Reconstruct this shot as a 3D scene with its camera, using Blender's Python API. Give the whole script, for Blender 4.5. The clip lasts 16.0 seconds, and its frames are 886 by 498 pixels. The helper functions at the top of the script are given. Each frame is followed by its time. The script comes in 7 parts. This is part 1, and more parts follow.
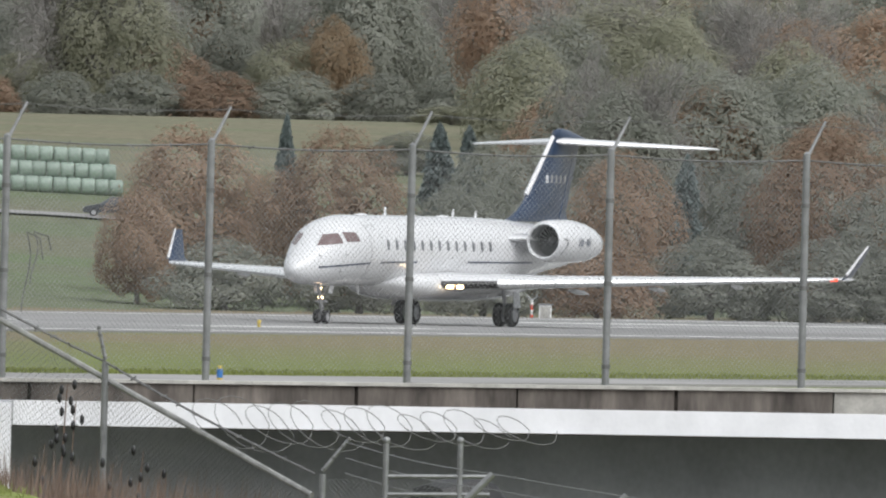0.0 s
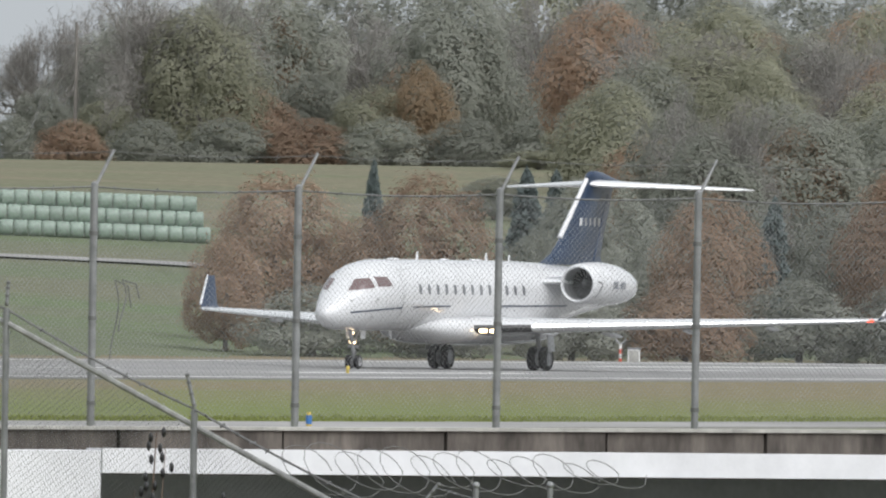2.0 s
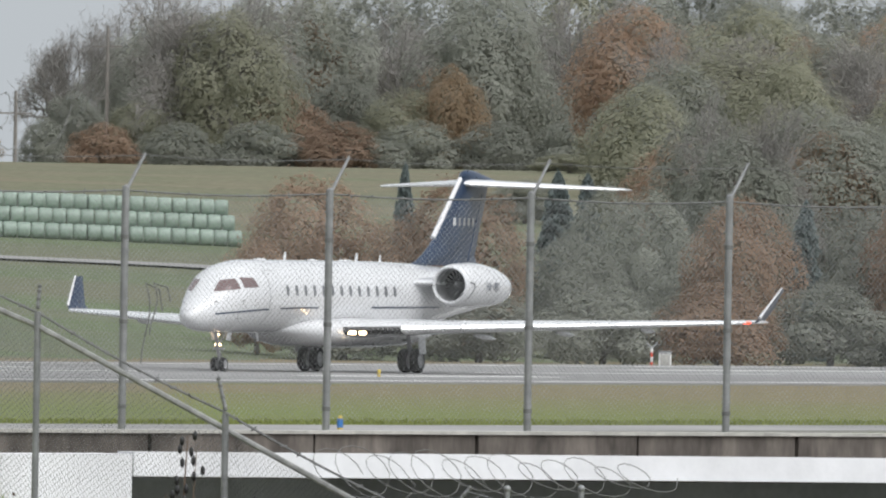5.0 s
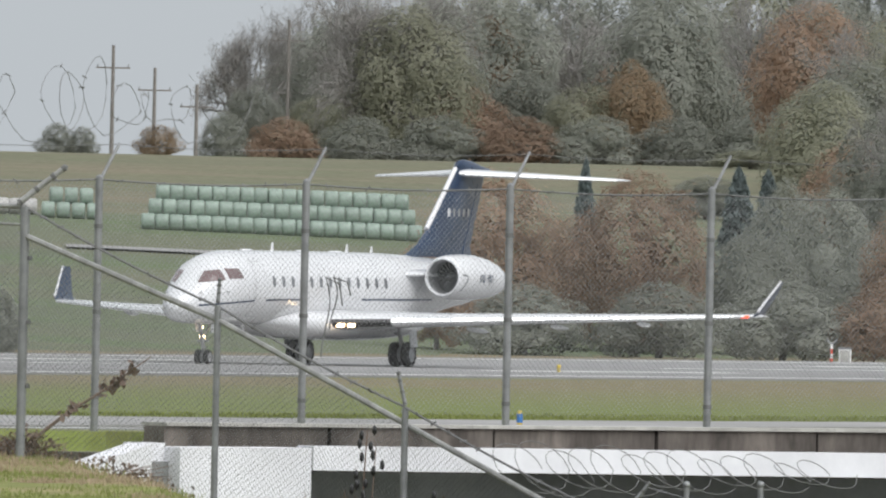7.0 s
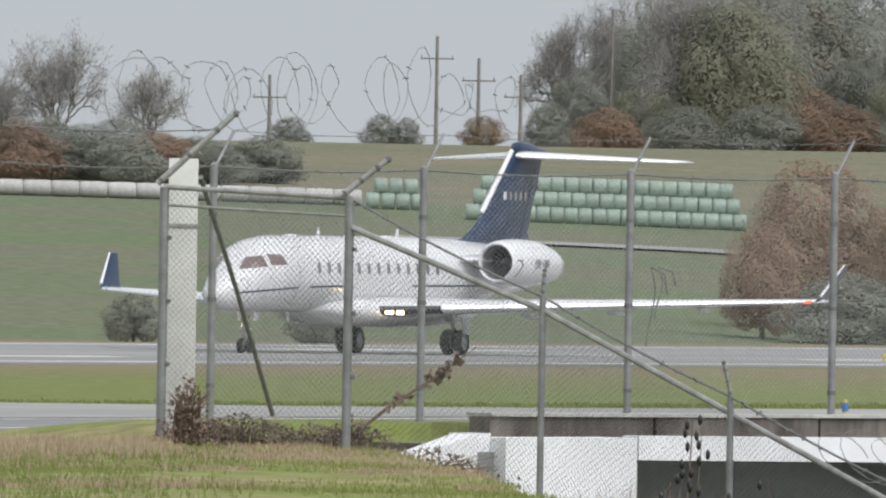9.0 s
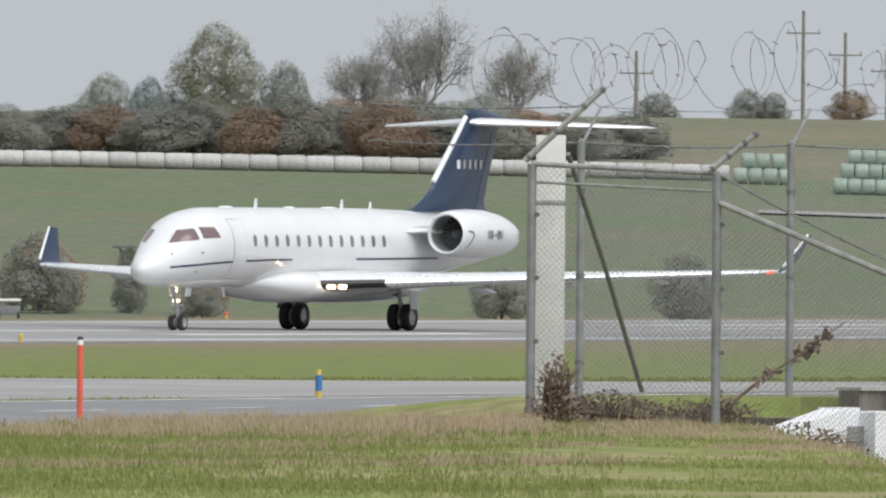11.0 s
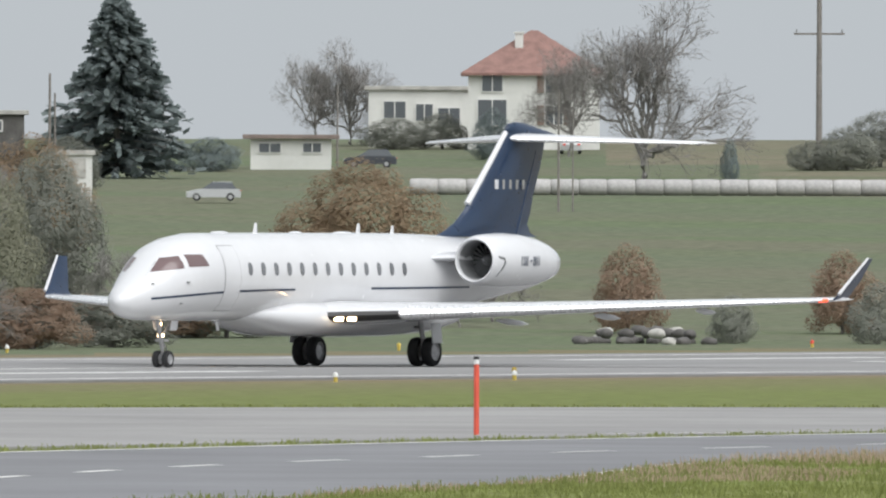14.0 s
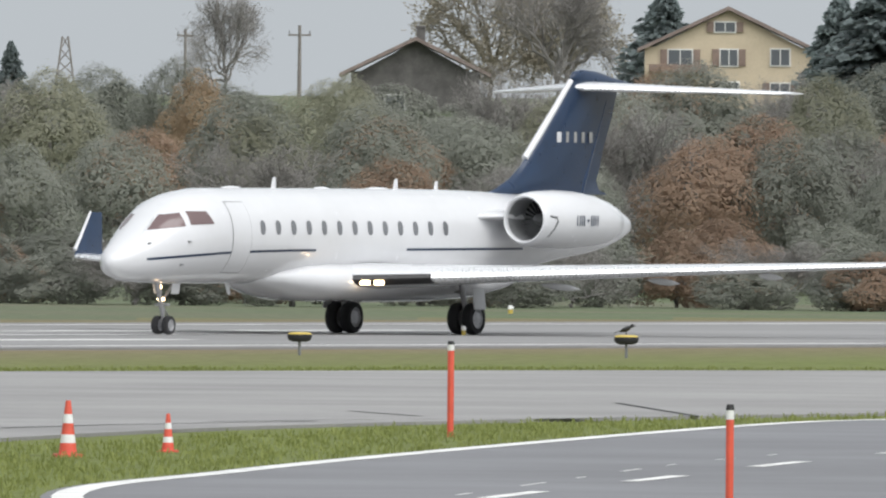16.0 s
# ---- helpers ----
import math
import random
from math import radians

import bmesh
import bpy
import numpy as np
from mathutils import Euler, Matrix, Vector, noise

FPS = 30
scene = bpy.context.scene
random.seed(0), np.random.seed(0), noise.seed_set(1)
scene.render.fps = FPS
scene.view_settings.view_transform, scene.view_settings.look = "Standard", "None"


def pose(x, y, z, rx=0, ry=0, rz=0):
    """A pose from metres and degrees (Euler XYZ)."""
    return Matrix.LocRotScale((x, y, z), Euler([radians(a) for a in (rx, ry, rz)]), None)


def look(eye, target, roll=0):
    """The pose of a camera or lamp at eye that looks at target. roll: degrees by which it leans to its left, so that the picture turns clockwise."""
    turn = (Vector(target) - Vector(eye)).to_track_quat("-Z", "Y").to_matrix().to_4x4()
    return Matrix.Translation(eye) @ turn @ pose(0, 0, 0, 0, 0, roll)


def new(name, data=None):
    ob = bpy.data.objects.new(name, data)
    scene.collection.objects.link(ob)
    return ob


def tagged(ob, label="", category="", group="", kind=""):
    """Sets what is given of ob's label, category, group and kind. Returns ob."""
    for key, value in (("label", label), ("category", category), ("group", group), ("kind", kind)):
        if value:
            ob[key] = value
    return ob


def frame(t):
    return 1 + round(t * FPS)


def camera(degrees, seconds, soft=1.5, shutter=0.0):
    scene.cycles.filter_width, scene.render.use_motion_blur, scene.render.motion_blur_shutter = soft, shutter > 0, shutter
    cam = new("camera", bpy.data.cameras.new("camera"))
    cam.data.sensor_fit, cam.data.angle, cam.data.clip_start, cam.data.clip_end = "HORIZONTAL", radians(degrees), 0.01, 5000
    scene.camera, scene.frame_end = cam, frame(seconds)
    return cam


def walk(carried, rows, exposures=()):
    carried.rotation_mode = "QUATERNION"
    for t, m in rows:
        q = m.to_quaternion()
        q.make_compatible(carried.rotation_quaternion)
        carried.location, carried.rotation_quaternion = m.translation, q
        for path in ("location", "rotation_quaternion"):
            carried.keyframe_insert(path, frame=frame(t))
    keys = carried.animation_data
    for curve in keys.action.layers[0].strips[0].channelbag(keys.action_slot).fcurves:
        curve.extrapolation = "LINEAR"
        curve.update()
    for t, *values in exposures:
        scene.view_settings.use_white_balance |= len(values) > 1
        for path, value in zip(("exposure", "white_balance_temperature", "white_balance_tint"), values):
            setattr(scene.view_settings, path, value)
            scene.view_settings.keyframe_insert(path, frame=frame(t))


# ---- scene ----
cam = camera(2.4266, 16.0, soft=2.2)
EYE = Vector((0.0, 0.0, 4.0))
# seconds, bearing from +x, tilt and roll in degrees: a long lens, panned from one spot
VIEW = [(0, 23.0444, -0.0810, 1.443), (0.5, 23.0795, -0.0049, 1.423), (1, 23.1170, -0.0240, 1.020), (1.5, 23.2602, -0.1480, 1.124), (2, 23.2876, 0.0372, 0.971), (2.5, 23.2301, 0.0442, 0.904), (3, 23.1991, -0.0975, 0.598), (3.5, 23.2173, -0.1117, 0.839), (4, 23.2929, -0.0199, 1.056), (4.2, 23.3388, 0.0189, 0.956), (6.3, 23.6432, 0.1786, 1.435), (6.5, 23.6495, 0.1210, 1.618), (7, 23.8670, 0.0224, 1.230), (7.5, 24.0423, -0.0270, 1.490), (8, 24.1906, -0.0515, 1.419), (8.2, 24.3056, -0.0600, 1.273), (10.3, 25.3447, -0.0412, 0.765), (10.5, 25.4356, -0.0825, 0.676), (11, 25.7630, -0.1005, 0.519), (11.5, 26.3070, -0.0710, 0.364), (12, 26.4748, -0.0286, 0.516), (12.5, 26.8413, -0.0404, 0.395), (13, 27.1863, -0.0285, 0.220), (13.5, 27.5008, -0.1008, 0.249), (14, 28.4459, -0.0337, 0.168), (14.5, 28.9785, -0.0952, 0.176), (15, 29.9289, -0.1589, 0.134), (15.5, 30.7418, -0.2310, 0.424), (16, 31.3624, -0.1527, 0.502)]


def aim(bearing, tilt, roll):
    a, b = radians(bearing), radians(tilt)
    return look(EYE, EYE + Vector((math.cos(a) * math.cos(b), math.sin(a) * math.cos(b), math.sin(b))), roll)


walk(cam, [(t, aim(b, e, r)) for t, b, e, r in VIEW])

# ---- light: an overcast day, the sun behind thick cloud ----
world = bpy.data.worlds.new("overcast")
scene.world = world
world.use_nodes = True
wn, wl = world.node_tree.nodes, world.node_tree.links
sky = wn.new("ShaderNodeTexSky")
sky.sky_type, sky.sun_disc = "NISHITA", False
sky.sun_elevation, sky.sun_rotation = radians(58), radians(200)
sky.air_density, sky.dust_density, sky.ozone_density = 1.0, 6.0, 1.0
grey = wn.new("ShaderNodeHueSaturation")
grey.inputs["Saturation"].default_value = 0.10
veil = wn.new("ShaderNodeMix")
veil.data_type = "RGBA"
veil.inputs["Factor"].default_value = 0.72
veil.inputs["B"].default_value = (5.45, 5.85, 6.20, 1)
wl.new(sky.outputs[0], grey.inputs["Color"])
wl.new(grey.outputs[0], veil.inputs["A"])
wl.new(veil.outputs["Result"], wn["Background"].inputs["Color"])
wn["Background"].inputs["Strength"].default_value = 0.068
sun = new("sun", bpy.data.lights.new("sun", "SUN"))
sun.data.energy, sun.data.angle, sun.data.color = 1.5, radians(70), (1.0, 0.99, 0.985)
sun.matrix_world = look((0, 0, 50), (18, 34, 0))
scene.view_settings.exposure = 0.9


# ---- materials ----
def material(name, colour, rough=0.6, metal=0.0, spread=0.25, scale=2.0, fine=30.0, bump=0.0, tint=None, coat=0.0, space="Object", random_value=0.0, stretch=None):
    """A surface with variation at two scales, fine relief and, for repeats, a little difference from piece to piece."""
    m = bpy.data.materials.new(name)
    m.use_nodes = True
    n, l = m.node_tree.nodes, m.node_tree.links
    b = n["Principled BSDF"]
    b.inputs["Metallic"].default_value = metal
    b.inputs["Coat Weight"].default_value = coat
    co = n.new("ShaderNodeTexCoord").outputs[space]
    if stretch:
        mp = n.new("ShaderNodeMapping")
        mp.inputs["Scale"].default_value = stretch
        l.new(co, mp.inputs["Vector"])
        co = mp.outputs[0]
    big, small = n.new("ShaderNodeTexNoise"), n.new("ShaderNodeTexNoise")
    for node, s, d in ((big, scale, 5), (small, fine, 3)):
        node.inputs["Scale"].default_value, node.inputs["Detail"].default_value = s, d
        node.inputs["Roughness"].default_value = 0.6
        l.new(co, node.inputs["Vector"])
    ramp = n.new("ShaderNodeValToRGB")
    lo = [max(0, c * (1 - spread)) for c in colour]
    hi = list(tint) if tint else [min(1, c * (1 + spread)) for c in colour]
    ramp.color_ramp.elements[0].position, ramp.color_ramp.elements[1].position = 0.32, 0.68
    ramp.color_ramp.elements[0].color, ramp.color_ramp.elements[1].color = (*lo, 1), (*hi, 1)
    l.new(big.outputs["Fac"], ramp.inputs["Fac"])
    mix = n.new("ShaderNodeMix")
    mix.data_type, mix.blend_type = "RGBA", "OVERLAY"
    mix.inputs["Factor"].default_value = min(0.5, spread * 1.2)
    l.new(ramp.outputs[0], mix.inputs["A"])
    l.new(small.outputs["Fac"], mix.inputs["B"])
    last = mix.outputs["Result"]
    if random_value:
        info, mr, hsv = n.new("ShaderNodeObjectInfo"), n.new("ShaderNodeMapRange"), n.new("ShaderNodeHueSaturation")
        mr.inputs["To Min"].default_value, mr.inputs["To Max"].default_value = 1 - random_value, 1 + random_value
        l.new(info.outputs["Random"], mr.inputs["Value"])
        l.new(mr.outputs[0], hsv.inputs["Value"])
        l.new(last, hsv.inputs["Color"])
        last = hsv.outputs[0]
    l.new(last, b.inputs["Base Color"])
    rr = n.new("ShaderNodeMapRange")
    rr.inputs["To Min"].default_value, rr.inputs["To Max"].default_value = max(0.02, rough - 0.08), min(1, rough + 0.08)
    l.new(small.outputs["Fac"], rr.inputs["Value"])
    l.new(rr.outputs[0], b.inputs["Roughness"])
    if bump:
        bp = n.new("ShaderNodeBump")
        bp.inputs["Strength"].default_value, bp.inputs["Distance"].default_value = 0.6, bump
        l.new(small.outputs["Fac"], bp.inputs["Height"])
        l.new(bp.outputs[0], b.inputs["Normal"])
    return m


def glowing(name, colour, strength):
    m = bpy.data.materials.new(name)
    m.use_nodes = True
    b = m.node_tree.nodes["Principled BSDF"]
    b.inputs["Base Color"].default_value = (*colour, 1)
    b.inputs["Emission Color"].default_value, b.inputs["Emission Strength"].default_value = (*colour, 1), strength
    return m


def foliage(name, dark, light, rough=0.7, through_leaf=0.35):
    """Leaves that differ clump by clump, and let some light through."""
    m = bpy.data.materials.new(name)
    m.use_nodes = True
    n, l = m.node_tree.nodes, m.node_tree.links
    b = n["Principled BSDF"]
    geo, ramp = n.new("ShaderNodeNewGeometry"), n.new("ShaderNodeValToRGB")
    ramp.color_ramp.elements[0].color, ramp.color_ramp.elements[1].color = (*dark, 1), (*light, 1)
    no, co, mix = n.new("ShaderNodeTexNoise"), n.new("ShaderNodeTexCoord"), n.new("ShaderNodeMix")
    no.inputs["Scale"].default_value, no.inputs["Detail"].default_value = 3.5, 3
    l.new(co.outputs["Object"], no.inputs["Vector"])
    mix.inputs["Factor"].default_value = 0.55
    l.new(geo.outputs["Random Per Island"], mix.inputs["A"])
    l.new(no.outputs["Fac"], mix.inputs["B"])
    l.new(mix.outputs[0], ramp.inputs["Fac"])
    info, mr, hsv = n.new("ShaderNodeObjectInfo"), n.new("ShaderNodeMapRange"), n.new("ShaderNodeHueSaturation")
    mr.inputs["To Min"].default_value, mr.inputs["To Max"].default_value = 0.85, 1.15
    l.new(info.outputs["Random"], mr.inputs["Value"])
    l.new(mr.outputs[0], hsv.inputs["Value"])
    l.new(ramp.outputs[0], hsv.inputs["Color"])
    l.new(hsv.outputs[0], b.inputs["Base Color"])
    b.inputs["Roughness"].default_value = rough
    b.inputs["Specular IOR Level"].default_value = 0.2
    tr, add = n.new("ShaderNodeBsdfTranslucent"), n.new("ShaderNodeMixShader")
    l.new(hsv.outputs[0], tr.inputs["Color"])
    add.inputs[0].default_value = through_leaf
    l.new(b.outputs[0], add.inputs[1])
    l.new(tr.outputs[0], add.inputs[2])
    l.new(add.outputs[0], n["Material Output"].inputs["Surface"])
    return m


def grassland(name, base, dry, lush, near=None, bands=0.05):
    """Turf: broad patches of dry and lush grass, fine tussocks; with near, a lusher unmown strip between two lines of y."""
    m = bpy.data.materials.new(name)
    m.use_nodes = True
    n, l = m.node_tree.nodes, m.node_tree.links
    b = n["Principled BSDF"]
    b.inputs["Roughness"].default_value, b.inputs["Specular IOR Level"].default_value = 0.95, 0.15
    co = n.new("ShaderNodeTexCoord").outputs["Object"]
    mp = n.new("ShaderNodeMapping")
    mp.inputs["Rotation"].default_value, mp.inputs["Scale"].default_value = (0, 0, radians(27 if not near else 0)), (1.0, 0.35, 1.0) if not near else (0.2, 1.0, 1.0)
    l.new(co, mp.inputs["Vector"])

    def cloud(vector, scale, detail, lo, hi):
        t, r = n.new("ShaderNodeTexNoise"), n.new("ShaderNodeMapRange")
        t.inputs["Scale"].default_value, t.inputs["Detail"].default_value = scale, detail
        r.inputs["From Min"].default_value, r.inputs["From Max"].default_value = lo, hi
        l.new(vector, t.inputs["Vector"])
        l.new(t.outputs["Fac"], r.inputs["Value"])
        return r.outputs[0]

    def blend(fac, a, c, kind="MIX"):
        x = n.new("ShaderNodeMix")
        x.data_type, x.blend_type = "RGBA", kind
        for value, socket in ((fac, "Factor"), (a, "A"), (c, "B")):
            if isinstance(value, tuple):
                x.inputs[socket].default_value = (*value, 1)
            elif isinstance(value, float):
                x.inputs[socket].default_value = value
            else:
                l.new(value, x.inputs[socket])
        return x.outputs["Result"]

    col = blend(cloud(mp.outputs[0], bands, 6, 0.42, 0.62), base, dry)
    col = blend(cloud(mp.outputs[0], bands * 2.3, 5, 0.48 + 0.06 * bool(near), 0.66 + 0.12 * bool(near)), col, lush)
    if near:
        sep, r = n.new("ShaderNodeSeparateXYZ"), n.new("ShaderNodeMapRange")
        l.new(co, sep.inputs[0])
        l.new(sep.outputs["Y"], r.inputs["Value"])
        r.inputs["From Min"].default_value, r.inputs["From Max"].default_value = near
        r.inputs["To Min"].default_value, r.inputs["To Max"].default_value = 1.0, 0.0
        east, times = n.new("ShaderNodeMapRange"), n.new("ShaderNodeMath")
        east.inputs["From Min"].default_value, east.inputs["From Max"].default_value = 520, 610
        east.inputs["To Min"].default_value, east.inputs["To Max"].default_value = 0.9, 0.15
        times.operation = "MULTIPLY"
        l.new(sep.outputs["X"], east.inputs["Value"])
        l.new(east.outputs[0], times.inputs[0])
        l.new(r.outputs[0], times.inputs[1])
        col = blend(times.outputs[0], col, lush)
    tuss = cloud(co, 1.6, 5, 0.25, 0.75)
    col = blend(0.35, col, tuss, "OVERLAY")
    l.new(col, b.inputs["Base Color"])
    bump = n.new("ShaderNodeBump")
    bump.inputs["Strength"].default_value, bump.inputs["Distance"].default_value = 0.5, 0.06
    l.new(tuss, bump.inputs["Height"])
    l.new(bump.outputs[0], b.inputs["Normal"])
    return m


def glass(name, colour, rough=0.05):
    m = bpy.data.materials.new(name)
    m.use_nodes = True
    b = m.node_tree.nodes["Principled BSDF"]
    b.inputs["Base Color"].default_value = (*colour, 1)
    b.inputs["Roughness"].default_value = rough
    b.inputs["Specular IOR Level"].default_value = 0.8
    return m


M = dict(
    grass=grassland("airfield_grass", (0.172, 0.150, 0.090), (0.190, 0.155, 0.104), (0.138, 0.168, 0.052), near=(254, 284)),
    field=grassland("field", (0.120, 0.140, 0.088), (0.138, 0.140, 0.096), (0.114, 0.146, 0.078), bands=0.035),
    dry_field=grassland("dry_field", (0.148, 0.145, 0.098), (0.178, 0.158, 0.112), (0.125, 0.142, 0.086), bands=0.05),
    bank=grassland("bank_turf", (0.178, 0.196, 0.066), (0.25, 0.220, 0.115), (0.158, 0.196, 0.052), bands=0.30),
    asphalt=material("asphalt", (0.225, 0.222, 0.22), 0.75, spread=0.2, scale=0.08, fine=3, bump=0.01, stretch=(0.25, 1, 1)),
    concrete_taxi=material("concrete_taxi", (0.26, 0.255, 0.25), 0.8, spread=0.18, scale=0.1, fine=3, bump=0.01),
    road=material("road", (0.175, 0.176, 0.186), 0.7, spread=0.18, scale=0.12, fine=4, bump=0.01),
    line=material("line_paint", (0.72, 0.72, 0.70), 0.6, spread=0.2, scale=0.6, fine=6),
    paint=material("white_paint", (0.655, 0.66, 0.675), 0.24, spread=0.03, scale=0.5, fine=3, coat=0.6),
    navy=material("navy_paint", (0.007, 0.024, 0.062), 0.3, spread=0.15, scale=0.6, fine=4, coat=0.2),
    alu=material("bare_aluminium", (0.86, 0.87, 0.88), 0.28, metal=0.55, spread=0.05, scale=2, fine=20),
    tyre=material("tyre_rubber", (0.022, 0.022, 0.024), 0.75, spread=0.3, scale=4, fine=40, bump=0.004),
    steel=material("gear_steel", (0.45, 0.45, 0.46), 0.4, metal=0.6, spread=0.2, scale=4, fine=30),
    dark=material("dark_duct", (0.02, 0.02, 0.022), 0.6, spread=0.2, scale=3, fine=20),
    mid_grey=material("grey_paint", (0.20, 0.205, 0.21), 0.5, spread=0.15, scale=2, fine=20),
    cockpit=glass("cockpit_glass", (0.15, 0.10, 0.10), 0.1),
    # windscreen base colour is pale to hold the sky's reflection
    screen=glass("windscreen_sky_sheen", (0.42, 0.44, 0.44), 0.08),
    # cabin panes are greyed in base colour to imitate haze over dark glass
    pane=glass("hazed_cabin_glass", (0.16, 0.165, 0.175), 0.12),
    lamp=glowing("landing_lamp", (1.0, 0.72, 0.42), 5.0),
    red_lamp=glowing("red_lamp", (0.9, 0.08, 0.03), 1.2),
)


# ---- builders ----
def part(name, bm, mat, parent=None, label="", smooth=True):
    me = bpy.data.meshes.new(name)
    bmesh.ops.recalc_face_normals(bm, faces=bm.faces)
    bm.to_mesh(me)
    bm.free()
    for m in (mat if isinstance(mat, (list, tuple)) else [mat]):
        me.materials.append(m)
    if smooth:
        me.shade_smooth()
        me.set_sharp_from_angle(angle=radians(38))
    ob = new(name, me)
    if parent:
        ob.parent = parent
    if label:
        ob["label"] = label
    return ob


def thing(name, x, y, z, turn=0.0, **tags):
    ob = new(name)
    ob.matrix_basis = pose(x, y, z, 0, 0, turn)
    return tagged(ob, **tags)


def bearing(a, d, z=0.0):
    return Vector((d * math.cos(radians(a)), d * math.sin(radians(a)), z))


def box(bm, centre, size, turn=None, bevel=0.0):
    made = bmesh.ops.create_cube(bm, size=1)["verts"]
    bmesh.ops.scale(bm, vec=size, verts=made)
    if bevel:
        edges = list({e for v in made for e in v.link_edges})
        out = bmesh.ops.bevel(bm, geom=edges, offset=bevel, segments=2, affect="EDGES", profile=0.7)
        made = list({v for f in out["faces"] for v in f.verts} | {v for v in made if v.is_valid})
    if turn is not None:
        bmesh.ops.rotate(bm, cent=(0, 0, 0), matrix=turn.to_3x3(), verts=made)
    bmesh.ops.translate(bm, vec=centre, verts=made)
    return made


def loft(bm, rings, close=True, caps=True):
    """Join rings of equal vertex count into a skin."""
    made = [[bm.verts.new(p) for p in ring] for ring in rings]
    n = len(made[0])
    for a, b in zip(made, made[1:]):
        for i in range(n if close else n - 1):
            j = (i + 1) % n
            bm.faces.new((a[i], a[j], b[j], b[i]))
    if caps:
        bm.faces.new(made[0][::-1])
        bm.faces.new(made[-1])
    return made


def tube(bm, a, b, r, r2=None, sides=10, caps=True):
    a, b = Vector(a), Vector(b)
    q = (b - a).to_track_quat("Z", "Y")
    r2 = r if r2 is None else r2
    rings = []
    for p, rad in ((a, r), (b, r2)):
        rings.append([p + q @ Vector((rad * math.cos(k * math.tau / sides), rad * math.sin(k * math.tau / sides), 0)) for k in range(sides)])
    return loft(bm, rings, caps=caps)


def path_tube(bm, points, r, sides=6):
    pts = [Vector(p) for p in points]
    rings = []
    for i, p in enumerate(pts):
        d = (pts[min(i + 1, len(pts) - 1)] - pts[max(i - 1, 0)]).normalized()
        q = d.to_track_quat("Z", "Y")
        rr = r[i] if isinstance(r, (list, tuple)) else r
        rings.append([p + q @ Vector((rr * math.cos(k * math.tau / sides), rr * math.sin(k * math.tau / sides), 0)) for k in range(sides)])
    return loft(bm, rings)


def lerp_table(rows, x):
    if x <= rows[0][0]:
        return rows[0][1]
    for (a, u), (b, v) in zip(rows, rows[1:]):
        if x <= b:
            return u + (v - u) * (x - a) / (b - a)
    return rows[-1][1]


def ease(a, b, x):
    t = min(1.0, max(0.0, (x - a) / (b - a)))
    return t * t * (3 - 2 * t)


# ---- ground: one sheet, from the bank by the camera over the airfield to the hills ----
RISE = [(0, -0.06), (0.12, 1.0), (0.6, 6.4), (1, 10.1)]
BEYOND = [(1308, 10.1), (1500, 10.5), (2100, 11.5), (4800, 14)]
WALL_A, WALL_B = bearing(24.95, 292), bearing(20.6, 309)  # the underpass's headwall


def wall_side(x, y):
    """Metres behind (+) or before (-) the headwall's line, and along it."""
    d = (WALL_B - WALL_A).xy.normalized()
    v = Vector((x, y)) - WALL_A.xy
    return v.x * -d.y + v.y * d.x, v.dot(d)


def ground_z(x, y):
    z, d = -0.06, math.hypot(x, y)
    if y > 345:
        start = min(max(345 * d / y + 25, 790), 1020)
        z = lerp_table(RISE, (d - start) / (1308 - start)) if d < 1308 else lerp_table(BEYOND, d)
        z += 0.35 * noise.noise(Vector((x * 0.012, y * 0.012, 0))) * ease(20, 90, d - start)
    # the grass bank on the camera's side, with its crest along the road
    crest = 104 + (x - 184) * 0.35 if x < 235 else 121.8 - (x - 235) * 0.05
    if x < 184:
        crest = 104 + (x - 184) * 0.45
    bank = 1.2 + 1.1 * (1 - ease(5, 90, math.hypot(x, y))) + 0.14 * noise.noise(Vector((x * 0.11, y * 0.11, 3))) + 0.05 * noise.noise(Vector((x * 0.5, y * 0.5, 5)))
    near = (1 - ease(crest - 1.5, crest + 9, y)) if x > -200 else 1.0
    z = z * (1 - near) + bank * near
    # the sunken road before the headwall
    side, along = wall_side(x, y)
    edge = 0.508 * (x - 183) + 82.8
    cut = ease(0.5, 6.5, edge - y) if x > 90 else 0.0
    cut *= ease(60, 120, x)
    if side > 0.2 and along > -8:
        cut = 0
        lift = 1.45 * (1 - ease(3, 24, side)) * ease(-8, 0, along)
        z = max(z, lift) if lift > 0.02 else z
    return z * (1 - cut) - 3.0 * cut


